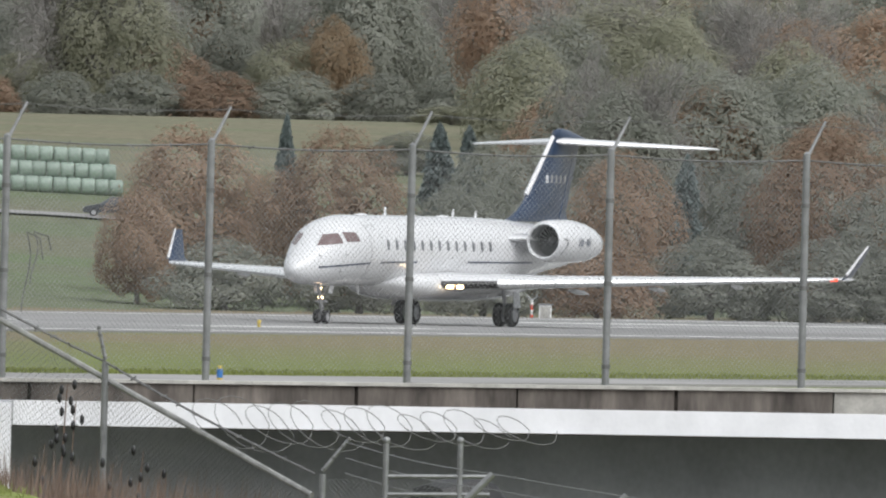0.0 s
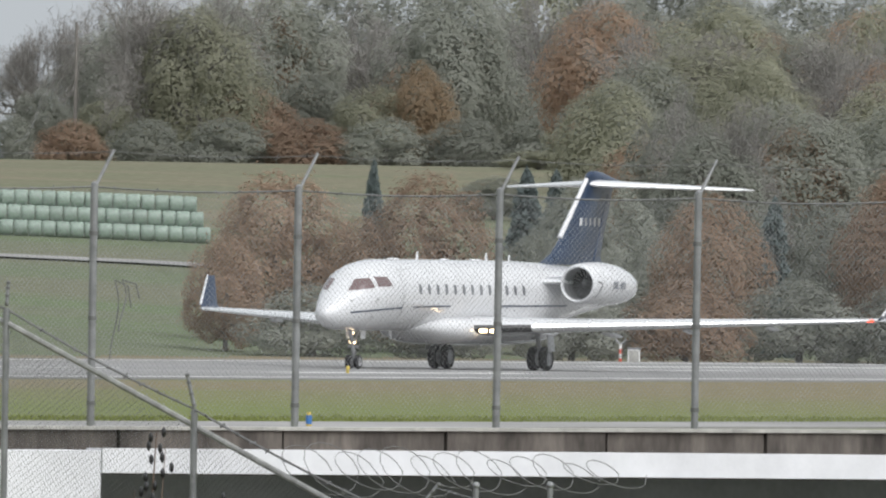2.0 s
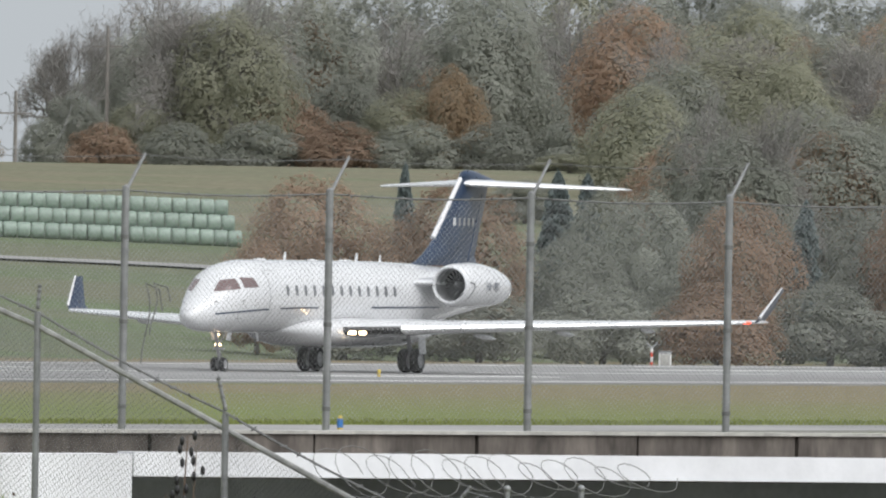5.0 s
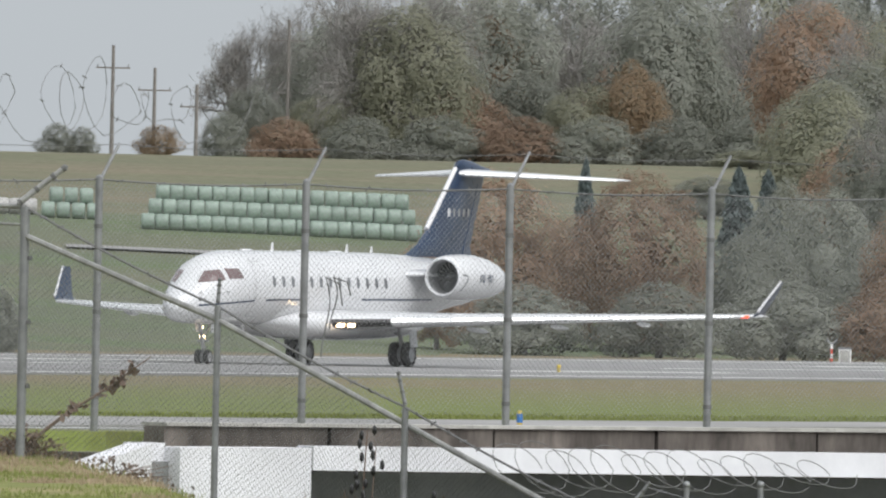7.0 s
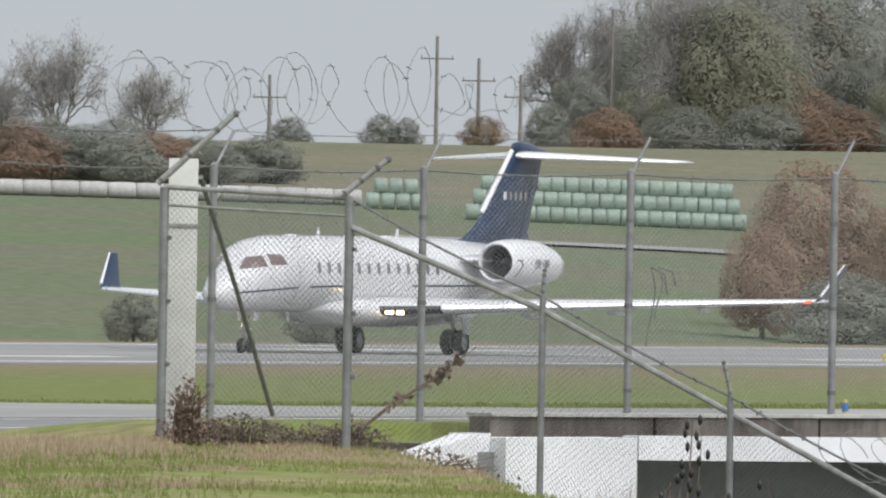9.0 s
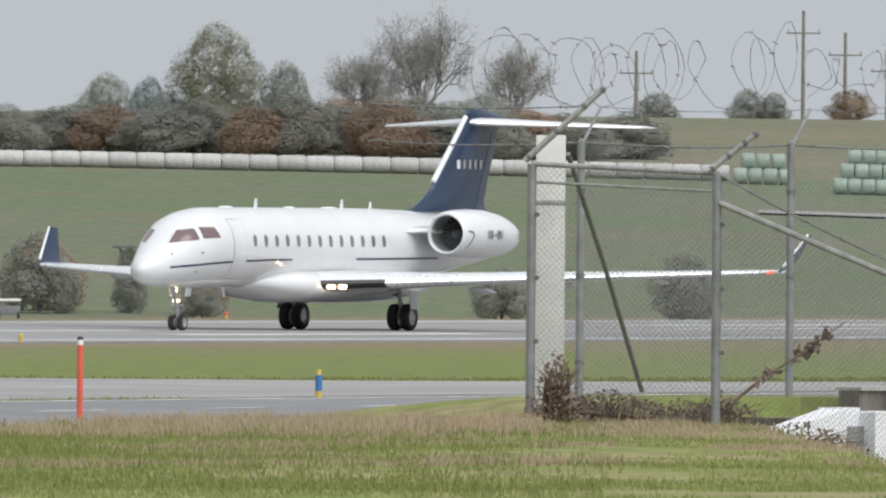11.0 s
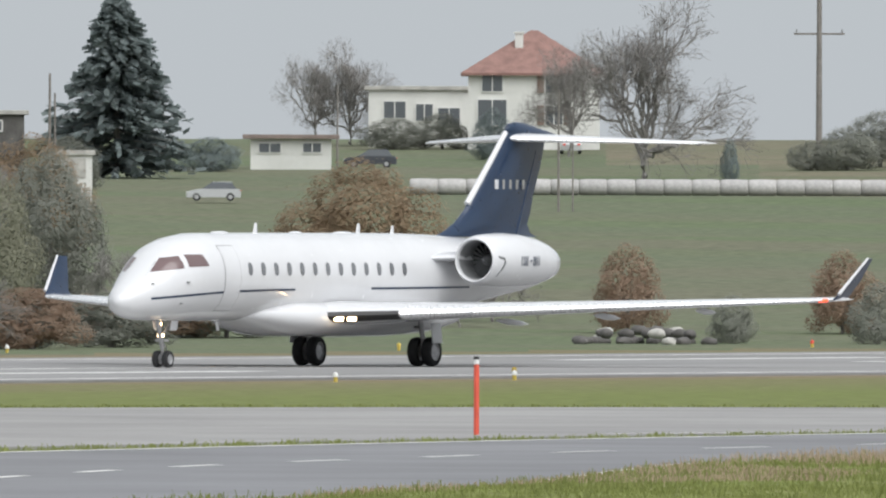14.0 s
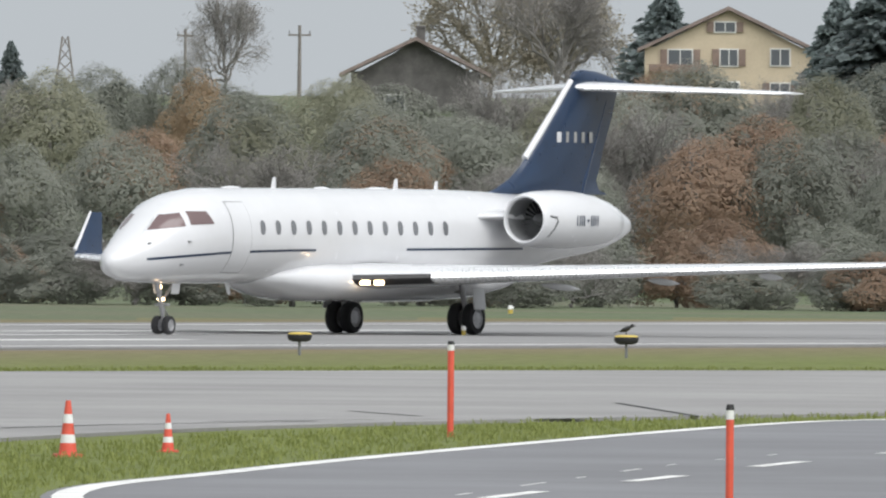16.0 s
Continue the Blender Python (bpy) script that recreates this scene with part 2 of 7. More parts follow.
def ground():
    bearings = [-180 + 6 * i for i in range(33)]
    bearings = [b for b in bearings if b < 18] + [18 + 0.5 * i for i in range(6)] + [21 + 0.07 * i for i in range(172)] + [33.1 + 1.5 * i for i in range(6)] + [45 + 6 * i for i in range(23)]
    ranges = [0.5, 4, 10, 20, 35, 50, 70, 90, 110, 130, 150, 165] + [175 + 2.0 * i for i in range(55)] + [285 + 1.0 * i for i in range(30)] + [316 + 6 * i for i in range(30)]
    ranges += [500 + 14 * i for i in range(30)] + [925 + 25 * i for i in range(40)] + [2000, 2300, 2700, 3200, 3900, 4800]
    bm = bmesh.new()
    rows = []
    for r in ranges:
        row = []
        for b in bearings:
            x, y = r * math.cos(radians(b)), r * math.sin(radians(b))
            row.append(bm.verts.new((x, y, ground_z(x, y))))
        rows.append(row)
    n = len(bearings)
    for a, c in zip(rows, rows[1:]):
        for i in range(n):
            j = (i + 1) % n
            f = bm.faces.new((a[i], a[j], c[j], c[i]))
            m = f.calc_center_median()
            d = m.xy.length
            around = math.degrees(math.atan2(m.y, m.x))
            ragged = 40 * noise.noise(Vector((m.x * 0.01, m.y * 0.01, 7)))
            f.material_index = 1 if m.y > 352 else 0
            if m.y > 352 and (1105 + ragged < d < 1700 and around < 27.6 or 1200 < d < 1420 and around < 28.0):
                f.material_index = 2
            if d < 300 and m.z > 0.6 and m.y < 140:
                f.material_index = 3
    bm.faces.new(rows[0][::-1])
    ob = part("ground", bm, [M["grass"], M["field"], M["dry_field"], M["bank"]], label="")
    return tagged(ob, "autumn grass and green fields over gently rising land", "ground", kind="structure")


def strip(name, left, right, z, mat, label, category):
    """A paved sheet between two lines of plan points, its edge a few centimetres thick."""
    bm = bmesh.new()
    a, b = [bm.verts.new((*p, z)) for p in left], [bm.verts.new((*p, z)) for p in right]
    c, d = [bm.verts.new((*p, z - 0.2)) for p in left], [bm.verts.new((*p, z - 0.2)) for p in right]
    for i in range(len(a) - 1):
        bm.faces.new((a[i], a[i + 1], b[i + 1], b[i]))
        bm.faces.new((c[i], c[i + 1], a[i + 1], a[i]))
        bm.faces.new((b[i], b[i + 1], d[i + 1], d[i]))
    ob = part(name, bm, mat, smooth=False)
    me = ob.data
    if me.polygons[0].normal.z < 0:
        me.flip_normals()
    return tagged(ob, label, category, kind="structure")


def smooth_line(points, steps=8):
    """A Catmull-Rom line through plan points."""
    p = [Vector(q) for q in points]
    p = [2 * p[0] - p[1], *p, 2 * p[-1] - p[-2]]
    out = []
    for i in range(1, len(p) - 2):
        for k in range(steps):
            t = k / steps
            out.append(0.5 * (2 * p[i] + (p[i + 1] - p[i - 1]) * t + (2 * p[i - 1] - 5 * p[i] + 4 * p[i + 1] - p[i + 2]) * t * t + (3 * p[i] - p[i - 1] - 3 * p[i + 1] + p[i + 2]) * t ** 3))
    out.append(p[-2])
    return [tuple(q) for q in out]


def offset(line, d):
    out = []
    for i, p in enumerate(line):
        a, b = Vector(line[max(i - 1, 0)]), Vector(line[min(i + 1, len(line) - 1)])
        n = (b - a).normalized()
        out.append((p[0] - n.y * d, p[1] + n.x * d))
    return out


RUNWAY_Y = 309.8
ROAD_LEFT = smooth_line([(150, 90), (195, 122), (230.0, 146.3), (252.4, 157.7), (278.6, 169.8), (312.1, 184.5), (325.0, 188.8), (346, 192.3), (369, 195.0), (400, 196.5), (470, 197)])
ROAD_MID = smooth_line([(170, 109), (195, 122.6), (215.2, 132.8), (234.8, 142.3), (250.8, 149.6), (270, 158.4), (286.2, 165.4), (301.4, 171.2), (317.8, 176.8), (331.9, 180.3), (346.7, 183.4), (372, 186.6), (402, 188.5), (470, 189)])


def paving():
    strip("runway", [(-1200, 284), (2600, 284)], [(-1200, 338), (2600, 338)], 0.0, M["asphalt"], "long worn grey asphalt runway, damp under an overcast sky", "runway")
    far = smooth_line([(-300, 262), (250, 256), (330, 252), (390, 247.5), (417, 242.5), (435, 231), (447, 215.5), (470, 209), (520, 207.5), (700, 207.5)])
    near = smooth_line([(-300, 120), (150, 125), (220, 152), (288.1, 183.0), (324.6, 193.2), (369, 197.5), (400, 199), (430, 200), (520, 201), (700, 201)])
    strip("taxiway", far, near, 0.0, M["concrete_taxi"], "pale grey concrete taxiway beside the runway grass", "taxiway")
    strip("service_road", ROAD_LEFT, offset(ROAD_LEFT, -17.5), 0.012, M["road"], "curving dark asphalt service road with white lines", "road")


ground()
paving()


# ---- markings ----
def flat_bar(name, points, width, z, label):
    """A painted line of a given width along plan points."""
    bm = bmesh.new()
    a, b = offset(points, width / 2), offset(points, -width / 2)
    va, vb = [bm.verts.new((*p, z)) for p in a], [bm.verts.new((*p, z)) for p in b]
    for i in range(len(va) - 1):
        bm.faces.new((va[i], va[i + 1], vb[i + 1], vb[i]))
    return tagged(part(name, bm, M["line"], smooth=False), label, "road marking", kind="structure")


def markings():
    for k in range(-2, 22):
        x = 300 + 60 * k
        flat_bar("runway_centre_mark", [(x, RUNWAY_Y), (x + 30, RUNWAY_Y)], 0.9, 0.006, "white painted runway centreline dash")
    for y in (287.2, 332.4):
        flat_bar("runway_edge_mark", [(-600, y), (1700, y)], 0.9, 0.006, "long white painted runway edge line")
    for x, n in ((455, 22), (600, 22.5), (680, 22.5), (760, 60)):
        for y in (299.0, 320.6):
            flat_bar("touchdown_mark", [(x, y), (x + n, y)], 1.8, 0.006, "white painted touchdown zone bar on asphalt")
    flat_bar("road_edge_mark", offset(ROAD_LEFT, -0.35), 0.42, 0.02, "white painted road edge line")
    flat_bar("road_edge_mark", offset(ROAD_LEFT, -17.1), 0.35, 0.02, "worn white painted road edge line")
    # centre dashes
    run = [Vector(p) for p in ROAD_MID]
    reach = [0.0]
    for a, b in zip(run, run[1:]):
        reach.append(reach[-1] + (b - a).length)
    xs, ys = [p.x for p in run], [p.y for p in run]
    q = float(np.interp(300.0, xs, reach))
    dashes = [(q - 17.2 * k, 6.6) for k in range(1, 8)] + [(q + 8.9 * k, 3.5) for k in range(18)]
    for mid, size in dashes:
        if 4 < mid < reach[-1] - 4:
            pts = [(float(np.interp(mid + u * size, reach, xs)), float(np.interp(mid + u * size, reach, ys))) for u in (-0.5, 0, 0.5)]
            flat_bar("road_dash", pts, 0.28, 0.02, "short white painted dash on the road")
    # an older centre line, worn to scraps
    old = smooth_line([(211.6, 131.9), (227.1, 139.3), (249.0, 149.9), (267.7, 158.9), (284.0, 166.0)], 14)
    for k in range(0, len(old) - 3, 5):
        flat_bar("worn_road_mark", old[k:k + 2 + k % 2], 0.045 + 0.015 * (k % 3), 0.018, "worn scrap of an old white road line")
    flat_bar("touchdown_mark", [(518.8, 299.4), (541.3, 299.4)], 1.8, 0.009, "white painted touchdown zone bar on asphalt")
    flat_bar("touchdown_mark", [(497.3, 317.4), (519.8, 317.4)], 1.8, 0.009, "white painted touchdown zone bar on asphalt")
    # stop bars and seams on the taxiway
    for pts, w in (([(378.3, 199.1), (380.1, 198.2)], 0.3), ([(384.1, 196.2), (385.7, 195.5)], 0.3), ([(388.8, 193.9), (390.0, 193.3)], 0.3), ([(418.7, 213.1), (421.6, 211.1)], 0.35), ([(403.8, 196.0), (406.3, 194.1)], 0.35), ([(376.0, 200.0), (380.0, 198.1)], 0.35)):
        flat_bar("taxiway_mark", pts, w, 0.006, "thin white painted taxiway line")
    for pts in ([(295.2, 188.6), (301.8, 190.5), (310.4, 191.8)], [(325.6, 200.4), (319.7, 195.3)], [(307.9, 192.4), (314.2, 192.8), (318.3, 192.1), (325.2, 192.9)], [(344.6, 206.1), (326.0, 193.3)]):
        bm = bmesh.new()
        a, b = offset(pts, 0.08), offset(pts, -0.08)
        va, vb = [bm.verts.new((*p, 0.006)) for p in a], [bm.verts.new((*p, 0.006)) for p in b]
        for i in range(len(va) - 1):
            bm.faces.new((va[i], va[i + 1], vb[i + 1], vb[i]))
        tagged(part("tar_seam", bm, M["tyre"], smooth=False), "dark tar seam in the concrete", "seam", kind="structure")


markings()


# ---- underpass headwall ----
M.update(
    white_wall=material("whitewashed_concrete", (0.74, 0.74, 0.77), 0.7, spread=0.10, scale=0.8, fine=14, bump=0.004),
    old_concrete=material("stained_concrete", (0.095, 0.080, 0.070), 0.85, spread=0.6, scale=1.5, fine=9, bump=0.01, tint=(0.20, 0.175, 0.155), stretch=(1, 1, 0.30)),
    cap_stone=material("cap_concrete", (0.42, 0.41, 0.38), 0.8, spread=0.25, scale=2, fine=20, bump=0.004),
    inner=material("underpass_concrete", (0.23, 0.235, 0.235), 0.8, spread=0.15, scale=0.5, fine=8, bump=0.004),
    galv=material("galvanised_steel", (0.25, 0.255, 0.26), 0.5, metal=0.35, spread=0.2, scale=4, fine=40),
    wire=material("dull_wire", (0.16, 0.16, 0.16), 0.6, metal=0.3, spread=0.2, scale=8, fine=50),
    rail=material("weathered_rail", (0.30, 0.30, 0.29), 0.6, metal=0.2, spread=0.25, scale=5, fine=40),
    pillar=material("pale_concrete_pillar", (0.62, 0.62, 0.60), 0.75, spread=0.12, scale=1.5, fine=18, bump=0.004),
    orange=material("orange_plastic", (0.68, 0.10, 0.06), 0.5, spread=0.12, scale=3, fine=30),
    reflector=material("white_reflector", (0.75, 0.75, 0.74), 0.5, spread=0.1, scale=5, fine=40),
    blue=material("blue_plastic", (0.04, 0.16, 0.42), 0.5, spread=0.12, scale=4, fine=40),
    yellow=material("yellow_paint", (0.56, 0.42, 0.08), 0.5, spread=0.12, scale=4, fine=40),
    black=material("black_plastic", (0.016, 0.016, 0.017), 0.5, spread=0.2, scale=5, fine=40),
)
WALL_DIR = (WALL_B - WALL_A).normalized()
WALL_TURN = math.degrees(math.atan2(WALL_DIR.y, WALL_DIR.x))


def along_wall(b, back=0.0):
    """Metres along the headwall's line, moved back by so much, at which a bearing meets it."""
    n = Vector((-WALL_DIR.y, WALL_DIR.x, 0))
    o = WALL_A + n * back
    d = bearing(b, 1)
    det = d.x * -WALL_DIR.y + d.y * WALL_DIR.x
    return (d.x * -o.y + d.y * o.x) / -det if abs(det) > 1e-9 else 0


def wall_frame(name, **tags):
    return thing(name, WALL_A.x, WALL_A.y, 0, WALL_TURN, **tags)


def slab(bm, s0, s1, y0, y1, z0, z1, z2=None, z3=None):
    """A block from s0 to s1 along, y0 to y1 deep; bottom and top may slope from one end to the other."""
    z2, z3 = z0 if z2 is None else z2, z1 if z3 is None else z3
    p = [Vector(v) for v in ((s0, y0, z0), (s1, y0, z2), (s1, y1, z2), (s0, y1, z0), (s0, y0, z1), (s1, y0, z3), (s1, y1, z3), (s0, y1, z1))]
    v = [bm.verts.new(q) for q in p]
    for f in ((0, 1, 5, 4), (1, 2, 6, 5), (2, 3, 7, 6), (3, 0, 4, 7), (4, 5, 6, 7), (3, 2, 1, 0)):
        bm.faces.new([v[i] for i in f])


def underpass():
    top = wall_frame("underpass", label="concrete road underpass with whitewashed beam and stained parapet", category="underpass", kind="structure")
    # the beam lies 3 m before the parapet; z rises a little to the right
    s_open, s_right = along_wall(24.246, -3), along_wall(20.7, -3)
    s_left = along_wall(24.611, -3)
    zb0, zb1 = 1.00, 1.02
    zt0, zt1 = 1.34, 1.37
    bm = bmesh.new()
    slab(bm, s_open - 0.02, s_right, -3.35, -2.95, zb0, zt0, zb1, zt1)
    part("beam", bm, M["white_wall"], top, "bright whitewashed concrete beam", smooth=False)
    bm = bmesh.new()
    slab(bm, s_left, s_open - 0.03, -3.32, -2.4, -3.2, zt0 - 0.05, -3.2, zt0 - 0.03)
    part("abutment", bm, M["white_wall"], top, "whitewashed abutment wall", smooth=False)
    # sloping wing wall with a grey niche
    s_niche, s_wing = along_wall(24.675, -3), along_wall(24.900, -3)
    bm = bmesh.new()
    slab(bm, s_wing, s_niche, -3.2, -2.6, -2.0, 0.92, -2.0, 1.34)
    slab(bm, s_niche + 0.002, s_left - 0.002, -2.95, -2.5, -2.0, 1.35)
    part("wing_wall", bm, M["white_wall"], top, "sloping whitewashed wing wall", smooth=False)
    bm = bmesh.new()
    slab(bm, s_niche + 0.01, s_left - 0.01, -3.05, -2.96, -2.0, 1.09)
    part("niche", bm, M["inner"], top, "grey niche", smooth=False)
    # stained parapet in cast lengths, a pale patched one, and the cap
    s0, s1 = along_wall(24.620), along_wall(20.7)
    za, zc = 1.55, 1.68
    n = 9
    for k in range(n):
        u, v = k / n, (k + 1) / n - 0.002
        bm = bmesh.new()
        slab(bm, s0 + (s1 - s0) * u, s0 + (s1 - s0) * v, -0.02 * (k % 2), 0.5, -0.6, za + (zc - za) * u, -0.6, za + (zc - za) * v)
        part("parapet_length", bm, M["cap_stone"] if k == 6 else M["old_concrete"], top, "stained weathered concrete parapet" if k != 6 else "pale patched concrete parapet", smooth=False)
    bm = bmesh.new()
    slab(bm, s0, s1, -0.06, 0.56, za + 0.004, za + 0.05, zc + 0.004, zc + 0.05)
    part("parapet_cap", bm, M["cap_stone"], top, "pale concrete cap", smooth=False)
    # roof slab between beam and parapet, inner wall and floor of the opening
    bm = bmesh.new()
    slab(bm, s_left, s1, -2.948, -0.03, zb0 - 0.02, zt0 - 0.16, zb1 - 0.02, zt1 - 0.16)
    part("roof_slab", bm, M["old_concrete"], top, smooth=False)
    bm = bmesh.new()
    slab(bm, s_open, s1, -1.5, -1.2, -3.3, zb0 - 0.03, -3.3, zb1 - 0.03)
    part("inner_wall", bm, M["inner"], top, "smooth grey inner wall", smooth=False)
    bm = bmesh.new()
    slab(bm, s_open - 3, s1, -14, -1.55, -3.15, -2.98)
    part("road_surface", bm, M["road"], top, "asphalt road in the cutting", smooth=False)
    return top


underpass()


# ---- fences ----
def lattice(bm, corner, u, v_left, v_right, pitch, r):
    """Crossing wires over a panel: corner at its foot, u along, uprights of the two ends."""
    c, u = Vector(corner), Vector(u)
    hgt, length = Vector(v_left).length, u.length
    n = int((length + hgt) / pitch)

    def at(s, h):
        t = s / length
        return c + u * t + (Vector(v_left) * (1 - t) + Vector(v_right) * t) * (h / hgt)

    for k in range(n):
        d = k * pitch
        for flip in (0, 1):
            a, b = (max(0.0, d - hgt), min(hgt, d)), (min(length, d), max(0.0, d - length))
            p, q = at(*a), at(*b)
            if flip:
                p, q = at(length - a[0], a[1]), at(length - b[0], b[1])
            if (p - q).length > 0.02:
                tube(bm, p, q, r, sides=3, caps=False)


def barbed(bm, a, b, r, step=0.35, spike=0.05):
    a, b = Vector(a), Vector(b)
    n = max(2, int((b - a).length / step))
    pts = [a + (b - a) * (k / n) - Vector((0, 0, 0.05 * math.sin(math.pi * k / n) * min(1, (b - a).length / 3))) for k in range(n + 1)]
    path_tube(bm, pts, r, 4)
    for p in pts[1:-1]:
        d = Vector((random.uniform(-1, 1), random.uniform(-1, 1), random.uniform(-0.4, 1))).normalized() * spike
        tube(bm, p - d, p + d, r * 0.9, sides=3)


def boundary_fence():
    """The tall mesh fence on the parapet, with cranked arms and a coil of razor wire at its end."""
    top = thing("boundary_fence", *bearing(23.5, 303), 0, label="tall galvanised chain-link boundary fence with barbed wire on parapet", category="fence")
    inv = top.matrix_basis.inverted()
    n = Vector((-WALL_DIR.y, WALL_DIR.x, 0))
    step = 3.56
    s_first = along_wall(24.812, 1.2)
    feet = []
    for k in range(-2, 8):
        p = WALL_A + WALL_DIR * (s_first + step * k) + n * 1.2
        feet.append(inv @ Vector((p.x, p.y, 0)))
    for k, p in enumerate(feet):
        if k < 1:
            continue
        z0, z1 = 1.2, 4.98 + 0.012 * k
        bm = bmesh.new()
        tube(bm, p + Vector((0, 0, z0)), p + Vector((0, 0, z1)), 0.055, sides=12)
        bmesh.ops.create_icosphere(bm, subdivisions=1, radius=0.06, matrix=Matrix.Translation(p + Vector((0, 0, z1))))
        post = part("post", bm, M["galv"], top)
        bm = bmesh.new()
        arm = WALL_DIR * 0.33 + Vector((0, 0, 0.5))
        tube(bm, p + Vector((0, 0, z1 - 0.05)), p + Vector((0, 0, z1)) + arm, 0.026, 0.022, sides=8)
        part("arm", bm, M["galv"], post)
        for h in (1.9, 3.1, 4.3):
            bm = bmesh.new()
            tube(bm, p + Vector((0, 0, h)), p + Vector((0, 0, h + 0.06)), 0.064, sides=10)
            part("clamp", bm, M["wire"], post)
    for k in range(1, len(feet) - 1):
        a, b = feet[k], feet[k + 1]
        bm = bmesh.new()
        lattice(bm, a + Vector((0, 0, 1.75)), b - a, Vector((0, 0, 3.2)), Vector((0, 0, 3.2)), 0.085, 0.0026)
        part("mesh_panel", bm, M["galv"], top, "diamond chain-link mesh")
        bm = bmesh.new()
        barbed(bm, a + Vector((0, 0, 4.99)), b + Vector((0, 0, 4.99)), 0.012)
        part("barbed_wire", bm, M["wire"], top)
        bm = bmesh.new()
        q = WALL_DIR * 0.33 + Vector((0, 0, 0.5))
        barbed(bm, a + Vector((0, 0, 4.99)) + q, b + Vector((0, 0, 4.99)) + q, 0.005, 0.6, 0.08)
        part("barbed_wire", bm, M["wire"], top)
    # coil of razor wire over the first bays
    bm = bmesh.new()
    a, b = inv @ bearing(25.619, 300, 6.02), inv @ bearing(24.439, 304, 6.12)
    pts = []
    turns = 19
    rng = np.random.default_rng(21)
    knots = np.arange(turns + 2)
    wide, slip, tall, sag = rng.uniform(0.36, 0.68, turns + 2), rng.normal(size=turns + 2) * 0.30, rng.uniform(0.55, 1.1, turns + 2), rng.normal(size=turns + 2) * 0.10
    for k in range(turns * 16 + 1):
        t, q = k / (turns * 16), k / 16
        ang = k * math.tau / 16
        rad, along, up, low = [float(np.interp(q, knots, row)) for row in (wide, slip, tall, sag)]
        c = a + (b - a) * (0.55 * t + 0.45 * t ** 2)
        pts.append(c + WALL_DIR * (rad * (1.35 - 0.3 * t) * math.cos(ang + 0.3 * along) + along) + Vector((0, 0, rad * up * math.sin(ang) + low + 0.06 * math.sin(ang * 2.7 + along * 9))) + n * (rad * 0.8 * math.cos(ang)))
    path_tube(bm, pts, 0.0055, 4)
    for p in pts[::5]:
        d = Vector((random.uniform(-1, 1), random.uniform(-1, 1), random.uniform(-1, 1))).normalized() * 0.045
        tube(bm, p - d, p + d, 0.009, sides=3)
    part("razor_coil", bm, M["wire"], top, "tangled coil of razor wire")
    bm = bmesh.new()
    for h in (4.99, 5.5):
        barbed(bm, feet[0] + Vector((0, 0, h)), feet[1] + Vector((0, 0, h)), 0.009)
    part("barbed_wire", bm, M["wire"], top)
    # loose ends of wire that hang in the mesh
    for b0, z, hgt, bend in ((24.195, 3.1, 1.15, 0.22), (24.173, 3.3, 0.75, 0.2)):
        p = inv @ bearing(b0, 301)
        bm = bmesh.new()
        path_tube(bm, [p + Vector((0, 0, z - hgt / 2 + hgt * q)) + WALL_DIR * (bend * math.sin(q * 2.9) * q) for q in [i / 12 for i in range(13)]] + [p + WALL_DIR * 0.3 + Vector((0, 0, z + hgt * 0.42)), p + WALL_DIR * 0.36 + Vector((0, 0, z + hgt * 0.15))], 0.012, 5)
        part("loose_wire", bm, M["wire"], top)
    return top


